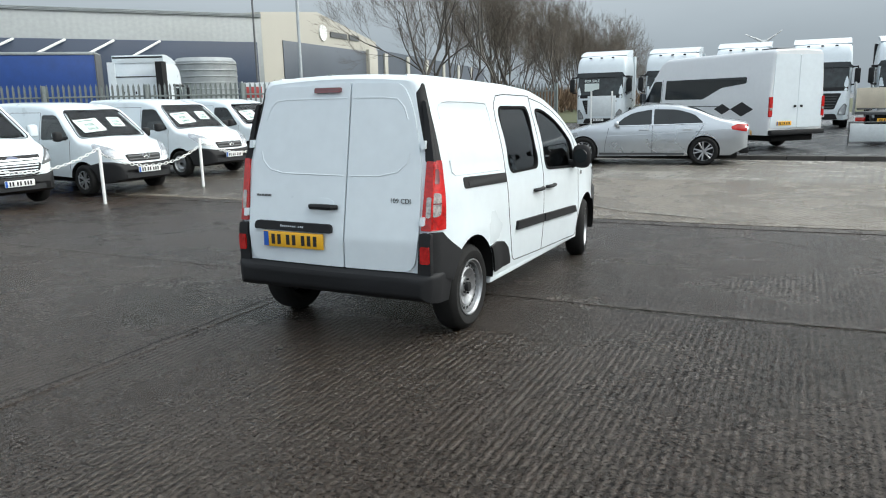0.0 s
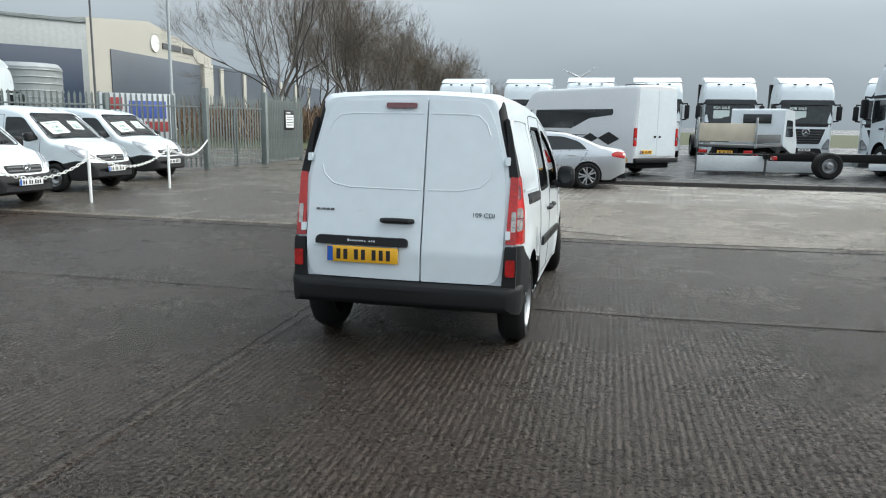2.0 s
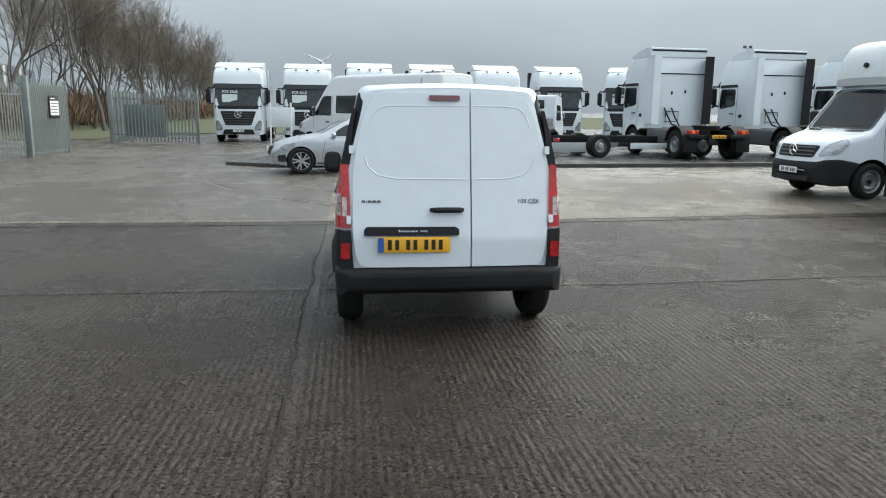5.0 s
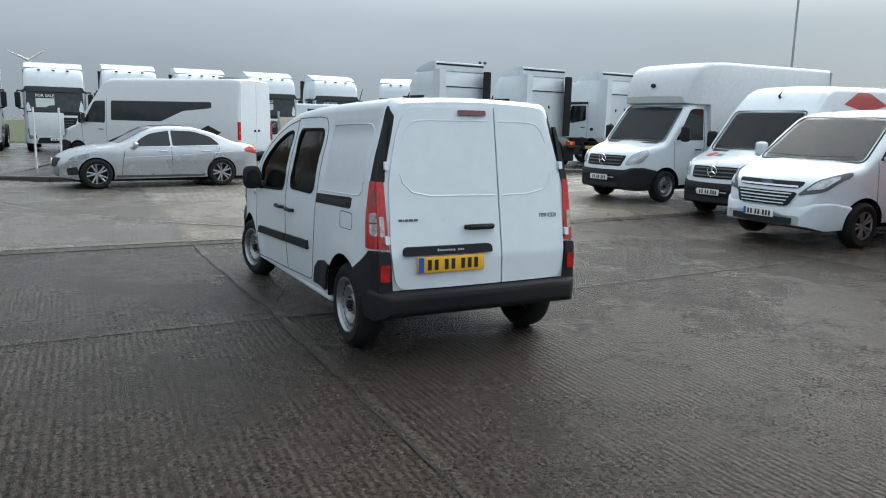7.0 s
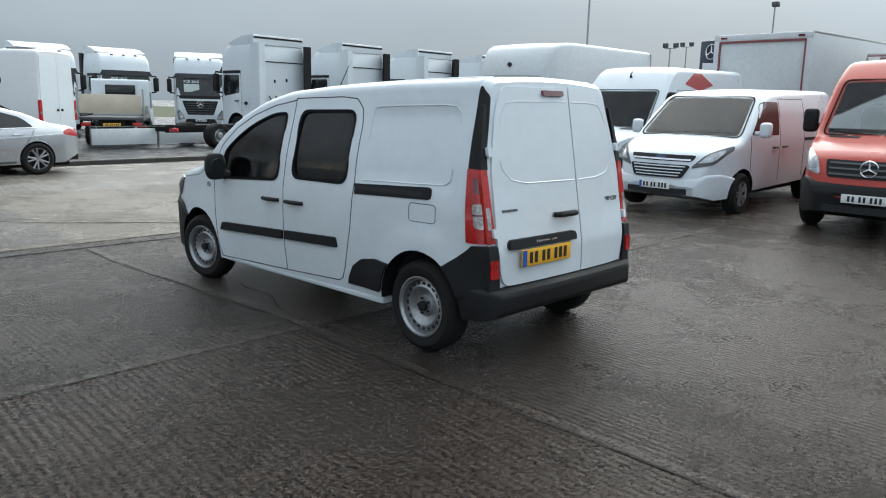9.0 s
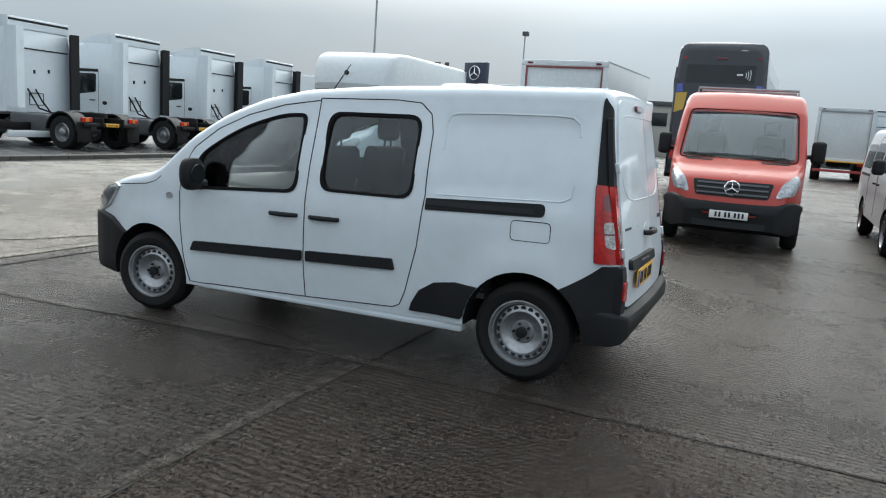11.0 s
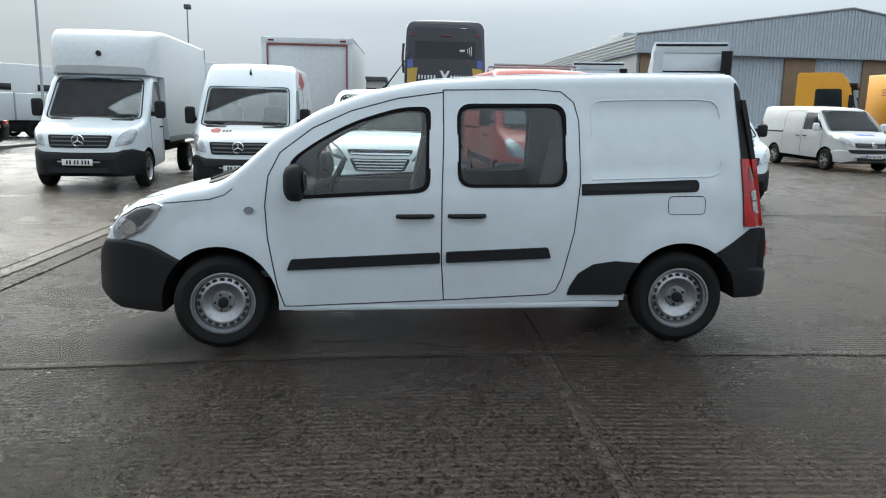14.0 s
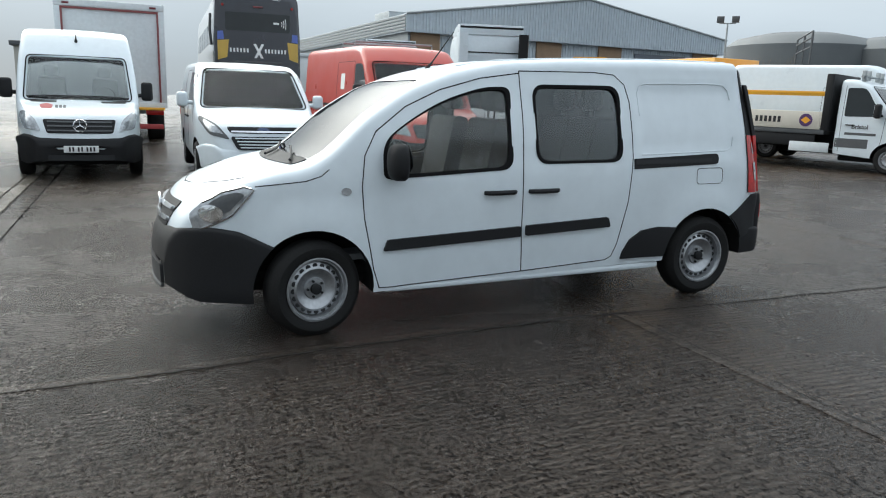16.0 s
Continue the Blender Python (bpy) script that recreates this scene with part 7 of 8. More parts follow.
cone = thing("traffic_cone", "orange traffic cone with a white sleeve on the kerb", "cone", pose(20.8, 18.9, 0.085))
part("cone_body", tube(B(), [(0, 0, 0.03), (0, 0, 0.95)], [0.17, 0.035], 16), surface("cone_orange", (0.7, 0.08, 0.02), 0.5), cone)
part("sleeve", tube(B(), [(0, 0, 0.45), (0, 0, 0.72)], [0.115, 0.078], 16), PLATE_W, cone, "white reflective sleeve")
part("base", box(B(), (-0.24, -0.24, 0), (0.24, 0.24, 0.04), 0.02), BLACK, cone)

frame_sign = thing("sign_frame", "white tubular sign frame on the kerbed island", "sign", pose(-3.05, 19.2, 0.085, 0, 0, 8))
part("tube_frame", tube(tube(B(), [(-0.33, 0, 0), (-0.33, 0, 1.75)], 0.03, 8), [(0.33, 0, 0), (0.33, 0, 1.75)], 0.03, 8), POSTW, frame_sign)
part("sign_board", box(B(), (-0.45, -0.015, 0.95), (0.45, 0.015, 1.6), 0.01), WHITE_DULL, frame_sign, "blank white board")

# chain posts
posts = [(-8.75, 1.9), (-8.72, 4.62), (-8.50, 6.92), (-8.70, 9.85), (-11.45, 16.2)]
for k, (x, y) in enumerate(posts[:-1]):
    p = thing("chain_post", "thin white post that holds a white chain", "post", pose(x, y, dip(x, y)), "chain posts")
    part("post", tube(B(), [(0, 0, 0), (0, 0, 1.0), (0, 0, 1.02)], [0.03, 0.03, 0.018], 10), POSTW, p)
    x1, y1 = posts[k + 1]
    d = Vector((x1 - x, y1 - y, 0))
    L = d.length
    ch = B()
    n = int(L / 0.075)
    for j in range(n):
        u = (j + 0.5) / n
        c = Vector((d.x * u, d.y * u, 0.95 - 0.32 * 4 * u * (1 - u)))
        tang = Vector((d.x / L, d.y / L, -0.32 * 4 * (1 - 2 * u) / L)).normalized()
        side = Vector((-d.y, d.x, 0)).normalized() if j % 2 else Vector((0, 0, 1))
        loop = [c + tang * 0.052 * math.cos(q) + side * 0.026 * math.sin(q) for q in np.linspace(0, 2 * math.pi, 9)]
        tube(ch, loop, 0.008, 4, False)
    tagged(part("chain", ch, POSTW, p, "white plastic chain"), kind="stuff")


# ---- palisade fence and gates ----
pale = B()
prism(pale, [(-0.034, 0.0), (-0.012, 0.0), (0.0, 0.012), (0.012, 0.0), (0.034, 0.0), (0.034, 0.003), (0.014, 0.003), (0.0, 0.016), (-0.014, 0.003), (-0.034, 0.003)], "z", 0.06, 2.3)
for v in [v for v in pale.verts if v.co.z > 2]:
    v.co.z += 0.10 * (1 - abs(v.co.x) / 0.034)
PALE = mesh_of(pale, "pale", 0)
PALE.materials.append(FENCE)


def palisade(name, label, x0, y0, x1, y1, posts_n=2, h=1.0, step=0.155, infill=False):
    L = math.hypot(x1 - x0, y1 - y0)
    f = thing(name, label, "fence" if name == "palisade_fence" else "gate", pose(x0, y0, 0, 0, 0, math.degrees(math.atan2(y1 - y0, x1 - x0))))
    for k in range(posts_n):
        u = L * k / max(1, posts_n - 1)
        part("fence_post", box(B(), (u - 0.05, 0.02, 0), (u + 0.05, 0.12, 2.36 * h), 0.006), FENCE, f)
    for z in (0.4, 2.0):
        part("rail", box(B(), (0, 0.004, z * h - 0.025), (L, 0.02, z * h + 0.025), 0.003), FENCE, f)
    n = int(L / step)
    for k in range(n):
        o = new("pale", PALE)
        o.parent = f
        o.matrix_basis = pose((k + 0.5) * L / n, -0.006, 0) @ Matrix.Rotation(math.pi, 4, "Z") @ Matrix.Diagonal((1, 1, h, 1))
    return f


palisade("palisade_fence", "grey galvanised palisade fence behind the vans", -11.5, 16.3, -27.0, 2.6, 8)
palisade("palisade_fence", "grey galvanised palisade fence beside the gate", -11.5, 16.3, -11.15, 19.6, 3)
g1 = palisade("yard_gate", "grey palisade gate leaf swung open, with a notice", -11.1, 19.65, -10.9, 22.5, 2, 1.06, 0.12)
part("gate_sheet", box(B(), (0.05, 0.03, 0.15), (2.85, 0.05, 2.35), 0.004), FENCE, g1, "grey steel sheet behind the pales")
nt = part("notice", box(B(), (1.35, -0.06, 1.25), (2.05, -0.03, 2.0), 0.006), INK, g1, "black and white notice board")
part("notice_sheet", box(B(), (1.40, -0.066, 1.33), (2.0, -0.058, 1.82), 0.002), PLATE_W, nt)
for k in range(4):
    part("notice_bar", box(B(), (1.45, -0.07, 1.72 - k * 0.1), (1.95 - 0.05 * (k % 2), -0.064, 1.75 - k * 0.1)), GREY_PL, nt)
part("notice_bar", box(B(), (1.45, -0.07, 1.88), (1.75, -0.058, 1.92)), PLATE_W, nt)
g2 = palisade("yard_gate", "grey palisade gate leaf standing half open across the road", -11.6, 29.6, -7.75, 29.3, 2, 1.0)
part("gate_sheet", box(B(), (0.5, 0.05, 0.3), (2.4, 0.07, 1.75), 0.004), FENCE, g2)
palisade("palisade_fence", "grey palisade fence along the road beyond the gate", -11.6, 29.6, -12.5, 38.0, 4)
for x, y in ((-11.5, 16.3), (-11.6, 29.6), (-11.1, 19.65)):
    gp = thing("gate_post", "square galvanised gate post", "post", pose(x, y - 0.02, 0))
    part("post", box(B(), (-0.09, -0.14, 0), (0.09, 0.04, 2.6), 0.01), FENCE, gp)

# banner with pictures of cars
bn = thing("banner", "pale advertising banner tied behind the fence", "banner", pose(-13.8, 17.9, 0, 0, 0, 40))
part("banner_sheet", box(B(), (-2.3, -0.01, 0.9), (0.1, 0.01, 2.45), 0.005), WHITE_DULL, bn)
for x0, x1, z0, z1, mt in ((-2.2, -1.6, 1.9, 2.3, RED_FRAME), (-1.4, -0.2, 1.6, 2.2, BUS_BLUE), (-0.9, -0.1, 1.15, 1.5, RED_FRAME), (-2.2, -1.2, 1.2, 1.5, BUS_BLUE)):
    part("banner_shape", box(B(), (x0, -0.02, z0), (x1, -0.008, z1), 0.004), mt, bn)
for x in (-2.3, 0.1):
    part("banner_post", tube(B(), [(x, 0.03, 0), (x, 0.03, 2.5)], 0.035, 8), GALV, bn)


# ---- poles and lamps ----
def pole(name, label, x, y, h, r=0.09, head=None, turn=0):
    p = thing(name, label, "lamp post" if head else "pole", pose(x, y, 0, 0, 0, turn))
    part("pole", tube(B(), [(0, 0, 0), (0, 0, 0.9), (0, 0, 0.95), (0, 0, h)], [r, r, r * 0.75, r * 0.5], 10), GALV if head != "dark" else GREY_PL, p)
    if head == "dark":
        part("arm", tube(B(), [(0, 0, h), (0.1, 0, h + 0.1), (0.5, 0, h + 0.12)], 0.035, 8), GREY_PL, p)
        part("lantern", box(B(), (0.35, -0.13, h + 0.06), (0.95, 0.13, h + 0.18), 0.04), GREY_PL, p)
    elif head == "flood":
        part("cross_arm", tube(B(), [(-0.45, 0, h), (0.45, 0, h)], 0.03, 8), GALV, p)
        for s in (-1, 1):
            fl_ = B()
            box(fl_, (s * 0.4 - 0.2, -0.2, h + 0.05), (s * 0.4 + 0.2, 0.0, h + 0.40), 0.03)
            part("floodlight", fl_, GREY_PL, p, "dark floodlight head")
    elif head == "single":
        part("floodlight", box(B(), (-0.22, -0.3, h - 0.05), (0.22, 0.1, h + 0.28), 0.06), GREY_PL, p, "grey floodlight head")
    return p


pole("street_lamp", "tall dark street lamp behind the fence", -28.1, 32.2, 9.6, 0.1, "dark", 0)
pole("flag_pole", "tall plain steel pole beside the fence", -12.35, 15.7, 11.0, 0.075)
pole("flag_pole", "tall thin steel pole in the lorry park", 24.8, 16.3, 12.0, 0.075)
pole("flood_lamp", "steel pole with one floodlight head", 47.0, 16.8, 8.6, 0.09, "single", 90)
pole("flood_lamp", "steel pole with twin floodlights by the warehouse", 28.2, -26.9, 6.3, 0.09, "flood", 45)
pole("flood_lamp", "far steel pole with twin floodlights", 48.8, 25.1, 6.3, 0.09, "flood", 100)
pole("flood_lamp", "far steel pole with twin floodlights", 58.2, 28.6, 7.2, 0.09, "flood", 100)
pole("flood_lamp", "far steel pole with twin floodlights", 50.7, 86.9, 10.0, 0.09, "flood", 0)

sb = thing("totem_sign", "dark blue totem sign with a ring mark", "sign", pose(41.2, 18.0, 0, 0, 0, 70))
part("sign_box", box(B(), (-1.0, -0.15, 0.0), (1.0, 0.15, 6.0), 0.03), surface("sign_blue", (0.02, 0.03, 0.06), 0.4), sb)
star_badge(sb, (0, 0.2, 5.3), 0.45)

# wind turbine far off
wt = thing("wind_turbine", "white wind turbine far beyond the lorries", "turbine", pose(-12.5, 300, 0))
part("tower", tube(B(), [(0, 0, 0), (0, 0, 20)], [0.9, 0.5], 12), POSTW, wt)
part("nacelle", box(B(), (-0.8, -2.0, 19.4), (0.8, 2.0, 21.0), 0.3), POSTW, wt)
for a in (35, 155, 275):
    part("blade", tube(B(), [(0, -2.2, 20.2), (5 * math.cos(radians(a)) * 0.3, -2.2, 20.2 + 5 * math.sin(radians(a)) * 0.3), (7.5 * math.cos(radians(a)), -2.2, 20.2 + 7.5 * math.sin(radians(a)))], [0.25, 0.45, 0.08], 6), POSTW, wt)

# red car beyond the gate
rc = thing("small_car", "small red hatchback parked beyond the gate", "car", at_front(-20.6, 62.0, 350))
rsh2 = Shell([(-3.7, 0.95), (-3.6, 1.2), (-3.3, 1.42), (-2.4, 1.47), (-1.7, 1.38), (-1.05, 1.0), (-0.4, 0.88), (-0.1, 0.72), (0, 0.5)], [(-3.7, 0.3), (0, 0.25)], [(-3.7, 0.7), (-3.3, 0.8), (-0.8, 0.8), (-0.2, 0.68), (0, 0.5)], [(0.2, 0.97), (0.8, 1.0), (1.45, 0.78)], radius=0.08, nose=0.2, tail=0.1, step=0.15)
part("body", rsh2.bm(10, 4, 4), RED, rc)
for s in (-1, 1):
    part("side_window", patch(B(), rounded([(-3.1, 0.98), (-1.25, 0.96), (-1.75, 1.32), (-2.9, 1.36)], 0.06), rsh2.side(s), 0.005, 0.012, 5, 6), DARKGLASS, rc)
    for y in (-0.7, -3.1):
        alloy_wheel(rc, s * 0.7, y, 0.3, 0.3, 0.2, 0.18, s)


# ---- buildings ----
def cladding(name, color, ribs=4.0, axis="x", strength=0.5):
    m = surface(name, color, 0.45, metal=0.1, var=0.12, scale=0.15, grain=3)
    n, l = m.node_tree.nodes, m.node_tree.links
    co, wv, bp = n.new("ShaderNodeTexCoord"), n.new("ShaderNodeTexWave"), n.new("ShaderNodeBump")
    wv.bands_direction = axis.upper()
    wv.inputs["Scale"].default_value = ribs
    bp.inputs["Strength"].default_value, bp.inputs["Distance"].default_value = strength, 0.04
    l.new(co.outputs["Object"], wv.inputs["Vector"])
    l.new(wv.outputs[1], bp.inputs["Height"])
    l.new(bp.outputs[0], n["Principled BSDF"].inputs["Normal"])
    return m


CLAD = cladding("blue_grey_cladding", (0.52, 0.58, 0.63), 0.6, "x")
CLAD_L = cladding("pale_cladding", (0.33, 0.35, 0.355), 0.6, "x", 0.2)
CLAD_C = surface("cream_cladding", (0.42, 0.405, 0.36), 0.5, var=0.06, scale=0.2)
CLAD_NAVY = surface("navy_cladding", (0.028, 0.045, 0.085), 0.4, var=0.2, scale=0.2)
CLAD_SLATE = surface("slate_cladding", (0.085, 0.10, 0.125), 0.4, var=0.2, scale=0.2)
BROWN = surface("brown_panel", (0.26, 0.17, 0.10), 0.6, var=0.2)

# grey warehouse: gable wall faces the yard
wh = thing("warehouse", "blue-grey corrugated warehouse with brown panels and roller doors", "building", pose(52.0, -16.2, 0, 0, 0, -87))
WL, RIDGE, EAVE = 33.8, 10.8, 8.3
part("wall", prism(B(), [(0.0, 0.0), (WL, 0.0), (WL, EAVE - 1.4), (0.0, EAVE - 1.4)], "y", 0.3, 50), CLAD, wh, "ribbed lower wall")
fas = B()
prism(fas, [(-0.3, EAVE - 1.4), (WL + 0.3, EAVE - 1.4), (WL + 0.3, EAVE), (WL * 0.51, RIDGE), (-0.3, EAVE)], "y", -0.4, 50.4)
part("fascia", fas, CLAD, wh, "corrugated upper band and gable")
ribs = B()
for k in range(118):
    u = 0.0 + k * WL / 118
    zt = EAVE + (RIDGE - EAVE) * (u / (WL * 0.51) if u < WL * 0.51 else (WL - u) / (WL * 0.49))
    box(ribs, (u, -0.46, EAVE - 1.36), (u + 0.12, -0.4, zt - 0.03))
tagged(part("cladding_ribs", ribs, CLAD, wh, smooth=0), kind="stuff")
ribs = B()
for k in range(118):
    u = k * WL / 118
    box(ribs, (u, 0.24, 0.0), (u + 0.12, 0.31, EAVE - 1.4))
tagged(part("cladding_ribs", ribs, CLAD, wh, smooth=0), kind="stuff")
part("roof_edge", tube(B(), [(-0.3, -0.45, EAVE), (WL * 0.51, -0.45, RIDGE), (WL + 0.3, -0.45, EAVE)], 0.10, 6), GALV, wh)
for u in (0.3, 12.3, 19.0, 30.4):
    part("brown_panel", box(B(), (u, 0.05, 2.5), (u + 2.6, 0.24, EAVE - 1.4), 0.02), BROWN, wh, "brown timber panel")
for u in (23.2,):
    part("roller_door", box(B(), (u, 0.1, 0), (u + 6.2, 0.22, EAVE - 1.8), 0.02), CLAD_SLATE, wh, "dark open roller door")
for k in range(5):
    d = part("side_door", box(B(), (-0.10, 4 + k * 9, 0.3), (-0.02, 9 + k * 9, 4.9), 0.02), CLAD_SLATE, wh, "dark roller door in the side wall")
part("side_wall", box(B(), (-0.02, 0.0, 0), (0.0, 49.6, EAVE - 1.4)), CLAD_L, wh)
for z in np.arange(EAVE - 1.3, EAVE, 0.26):
    part("fascia_plank", box(B(), (-0.36, -0.3, z), (-0.3, 50.3, z + 0.2), 0.01), CLAD_L, wh)
part("roof_unit", box(B(), (3.0, 12, EAVE + 0.2), (5.5, 16, EAVE + 1.6), 0.05), GALV, wh)
part("wall_lamp", box(B(), (1.2, -0.3, 5.2), (1.6, 0.1, 5.5), 0.04), GREY_PL, wh)

# pale office block and trucks far down the yard
far = thing("office_block", "low pale building far down the yard", "building", pose(70, 8, 0, 0, 0, -90))
part("wall", box(B(), (-6, 0, 0), (4, 8, 5.2), 0.02), CLAD_C, far)
part("roof", box(B(), (-6.3, -0.3, 5.2), (4.3, 8.3, 5.6), 0.03), GREY_PL, far)
for k in range(4):
    part("window", box(B(), (-5.3 + k * 2.3, -0.06, 3.2), (-3.7 + k * 2.3, 0.02, 4.5), 0.02), DARKGLASS, far)
dist = thing("distribution_shed", "very large pale shed with green bars on its wall", "building", pose(101, 71, 0, 0, 0, -38))
part("wall", box(B(), (-45, 0, 0), (45, 40, 8.6), 0.1), surface("white_shed_wall", (0.74, 0.77, 0.78), 0.5, var=0.06, scale=0.1), dist)
SIGN_GREEN = surface("sign_green", (0.03, 0.28, 0.06), 0.5)
for k in range(4):
    part("sign_bar", box(B(), (1.0 + k * 0.8, -0.2, 6.0), (1.6 + k * 0.8, -0.02, 7.0)), SIGN_GREEN, dist, "green bar of the shop's name")
for k in range(14):
    part("dock_window", box(B(), (-42 + k * 6, -0.1, 4.6), (-40 + k * 6, 0.02, 5.6), 0.02), DARKGLASS, dist)

# big wine warehouse behind the fence
def wine_shed():
    b = thing("long_warehouse", "large cream and slate warehouse with a navy dock side", "building", pose(0, 0, 0))
    c, d = Vector((-51.3, 61.0)), Vector((-55.0, 89.2))
    l = Vector((-86, 12.0))
    H = 11.6
    u = (d - c).normalized()
    # gable wall along c-d, in its own frame
    g = part("gable_wall", prism(B(), [(0, 0), (31, 0), (31, 10.4), (13, 12.9), (0, H)], "y", 0.0, 60), CLAD_C, b, "cream gable wall", at=pose(c.x, c.y, 0, 0, 0, math.degrees(math.atan2(u.y, u.x))))
    part("slate_panel", box(B(), (4.2, -0.12, 0.4), (27.0, -0.02, 8.9), 0.03), CLAD_SLATE, g, "slate wall panel")
    part("pale_pier", box(B(), (27.4, -0.5, 0), (30.4, -0.03, 9.2), 0.05), CLAD_C, g)
    part("round_mark", tube(B(), [(14.2, -0.16, 10.5), (14.2, -0.04, 10.5)], 1.0, 20), PLATE_W, g, "pale round mark")
    bars = B()
    x = 16.2
    for n_ in (8, 5):
        box(bars, (x, -0.14, 10.1), (x + n_ * 0.62, -0.03, 10.8))
        x += n_ * 0.62 + 0.6
    part("name_bars", bars, GREY_PL, g, "grey bars for the firm's name")
    part("low_wing", prism(B(), [(31, 0), (95, 0), (95, 8.6), (31, 9.6)], "y", 1.0, 50), CLAD_SLATE, g, "slate low wing")
    for k in range(6):
        part("wing_pier", box(B(), (36 + k * 9.5, 0.7, 0), (37.2 + k * 9.5, 0.98, 9.1 - k * 0.1), 0.03), CLAD_C, g)
    v = (l - c).normalized()
    s = part("dock_wall", box(B(), (0, 0, 0), (70, 40, H - 0.3), 0.05), CLAD_L, b, "pale dock wall", at=pose(l.x + v.x * 25, l.y + v.y * 25, 0, 0, 0, math.degrees(math.atan2(-v.y, -v.x))) @ Matrix.Translation((0, 0, 0)))
    L = (c - l).length + 25
    s.scale.x = L / 70
    part("navy_panel", box(B(), (0.5, -0.15, 0), (69.5, -0.02, 8.4), 0.03), CLAD_NAVY, s, "navy dock panel")
    for k in range(3):
        part("roof_trim", box(B(), (0, -0.2, H - 0.55 + k * 0.12), (70, -0.02, H - 0.48 + k * 0.12)), GALV, s)
    for k in range(13):
        part("dock_brace", tube(B(), [(18 + k * 3.6, -0.3, 8.3), (15.5 + k * 3.6, -2.4, 6.6)], 0.12, 6), POSTW, s)
    return b


wine_shed()

# tank, blue trailer behind the fence
tk = thing("storage_tank", "ribbed grey steel storage tank behind the fence", "tank", pose(-42.0, 42.3, 0))
part("shell", tube(B(), [(0, 0, 0), (0, 0, 5.2), (0, 0, 5.5)], [2.5, 2.5, 2.2], 32), GALV, tk)
for z in np.arange(0.5, 5.2, 0.5):
    part("hoop", tube(B(), [(2.52 * math.cos(q), 2.52 * math.sin(q), z) for q in np.linspace(0, 2 * math.pi, 33)], 0.05, 5), GALV, tk)
tr_ = thing("curtain_trailer", "long blue curtain-sided trailer behind the fence", "trailer", pose(-43.6, 33.2, 0, 0, 0, 222))
part("curtain", box(B(), (0, -1.25, 1.2), (12.5, 1.25, 5.4), 0.05), BLUE, tr_, "blue curtain side")
part("cap_rail", box(B(), (-0.05, -1.3, 5.4), (12.55, 1.3, 5.6), 0.03), GALV, tr_)
part("skirt", box(B(), (0.3, -1.2, 0.6), (12.2, 1.2, 1.2), 0.03), GREY_PL, tr_)
part("end_frame", box(B(), (-0.08, -1.27, 1.0), (0.0, 1.27, 5.5), 0.02), GREY_PL, tr_)
for x in (9.0, 10.3, 11.6):
    for s in (-1, 1):
        part("wheel", tyre_bm(0.5, 0.29, 0.35), RUBBER, tr_, at=pose(x, s * 1.0, 0.5, 0, 0, 90))

# tanks and gantry far right
for x, y, r, h in ((66, -74, 9, 11.5), (58, -82, 8, 11.0)):
    t_ = thing("storage_tank", "large dark round storage tank far off", "tank", pose(x, y, 0))
    part("shell", tube(B(), [(0, 0, 0), (0, 0, h - 2), (0, 0, h - 1), (0, 0, h - 0.3), (0, 0, h)], [r, r, r * 0.85, r * 0.5, 0.3], 36), surface("tank_grey", (0.12, 0.13, 0.135), 0.6, var=0.2, scale=0.3), t_)
ga = thing("gantry", "steel pipe gantry with a railing far off", "gantry", pose(50, -58, 0, 0, 0, -40))
bm = B()
for x in (0, 5, 10):
    tube(bm, [(x, 0, 0), (x, 0, 9.5)], 0.12, 6)
for z in (8.0, 8.9, 9.5):
    tube(bm, [(0, 0, z), (10, 0, z)], 0.08, 6)
tube(bm, [(8, 0, 4.5), (20, 0, 8.2)], 0.6, 8)
part("steel_frame", bm, GREY_PL, ga)

# low white trailer near the cone
ft = thing("low_trailer", "low white dropside trailer at the lorry park's end", "trailer", pose(33.5, 24.0, 0.085, 0, 0, -35))
part("side_panel", box(B(), (-5, -1.25, 0.9), (5, 1.25, 2.3), 0.03), WHITE_DULL, ft, "white side boards")
for x in np.arange(-4.5, 5, 1.5):
    part("panel_post", box(B(), (x - 0.04, -1.28, 0.9), (x + 0.04, -1.25, 2.35), 0.005), GALV, ft)
part("skid", box(B(), (-4.8, -1.1, 0.3), (4.8, 1.1, 0.9), 0.03), UNDER, ft)
for x in (2.5, 3.7):
    for s in (-1, 1):
        part("wheel", tyre_bm(0.45, 0.26, 0.3), RUBBER, ft, at=pose(x, s * 1.05, 0.45, 0, 0, 90))


# ---- winter trees ----
BARK = surface("bark", (0.11, 0.10, 0.088), 0.9, var=0.4, scale=3, grain=25, bump=0.5)
TWIG = surface("twigs", (0.16, 0.135, 0.112), 0.9, var=0.35)
BUSH = surface("brown_scrub", (0.15, 0.10, 0.062), 0.95, var=0.4)


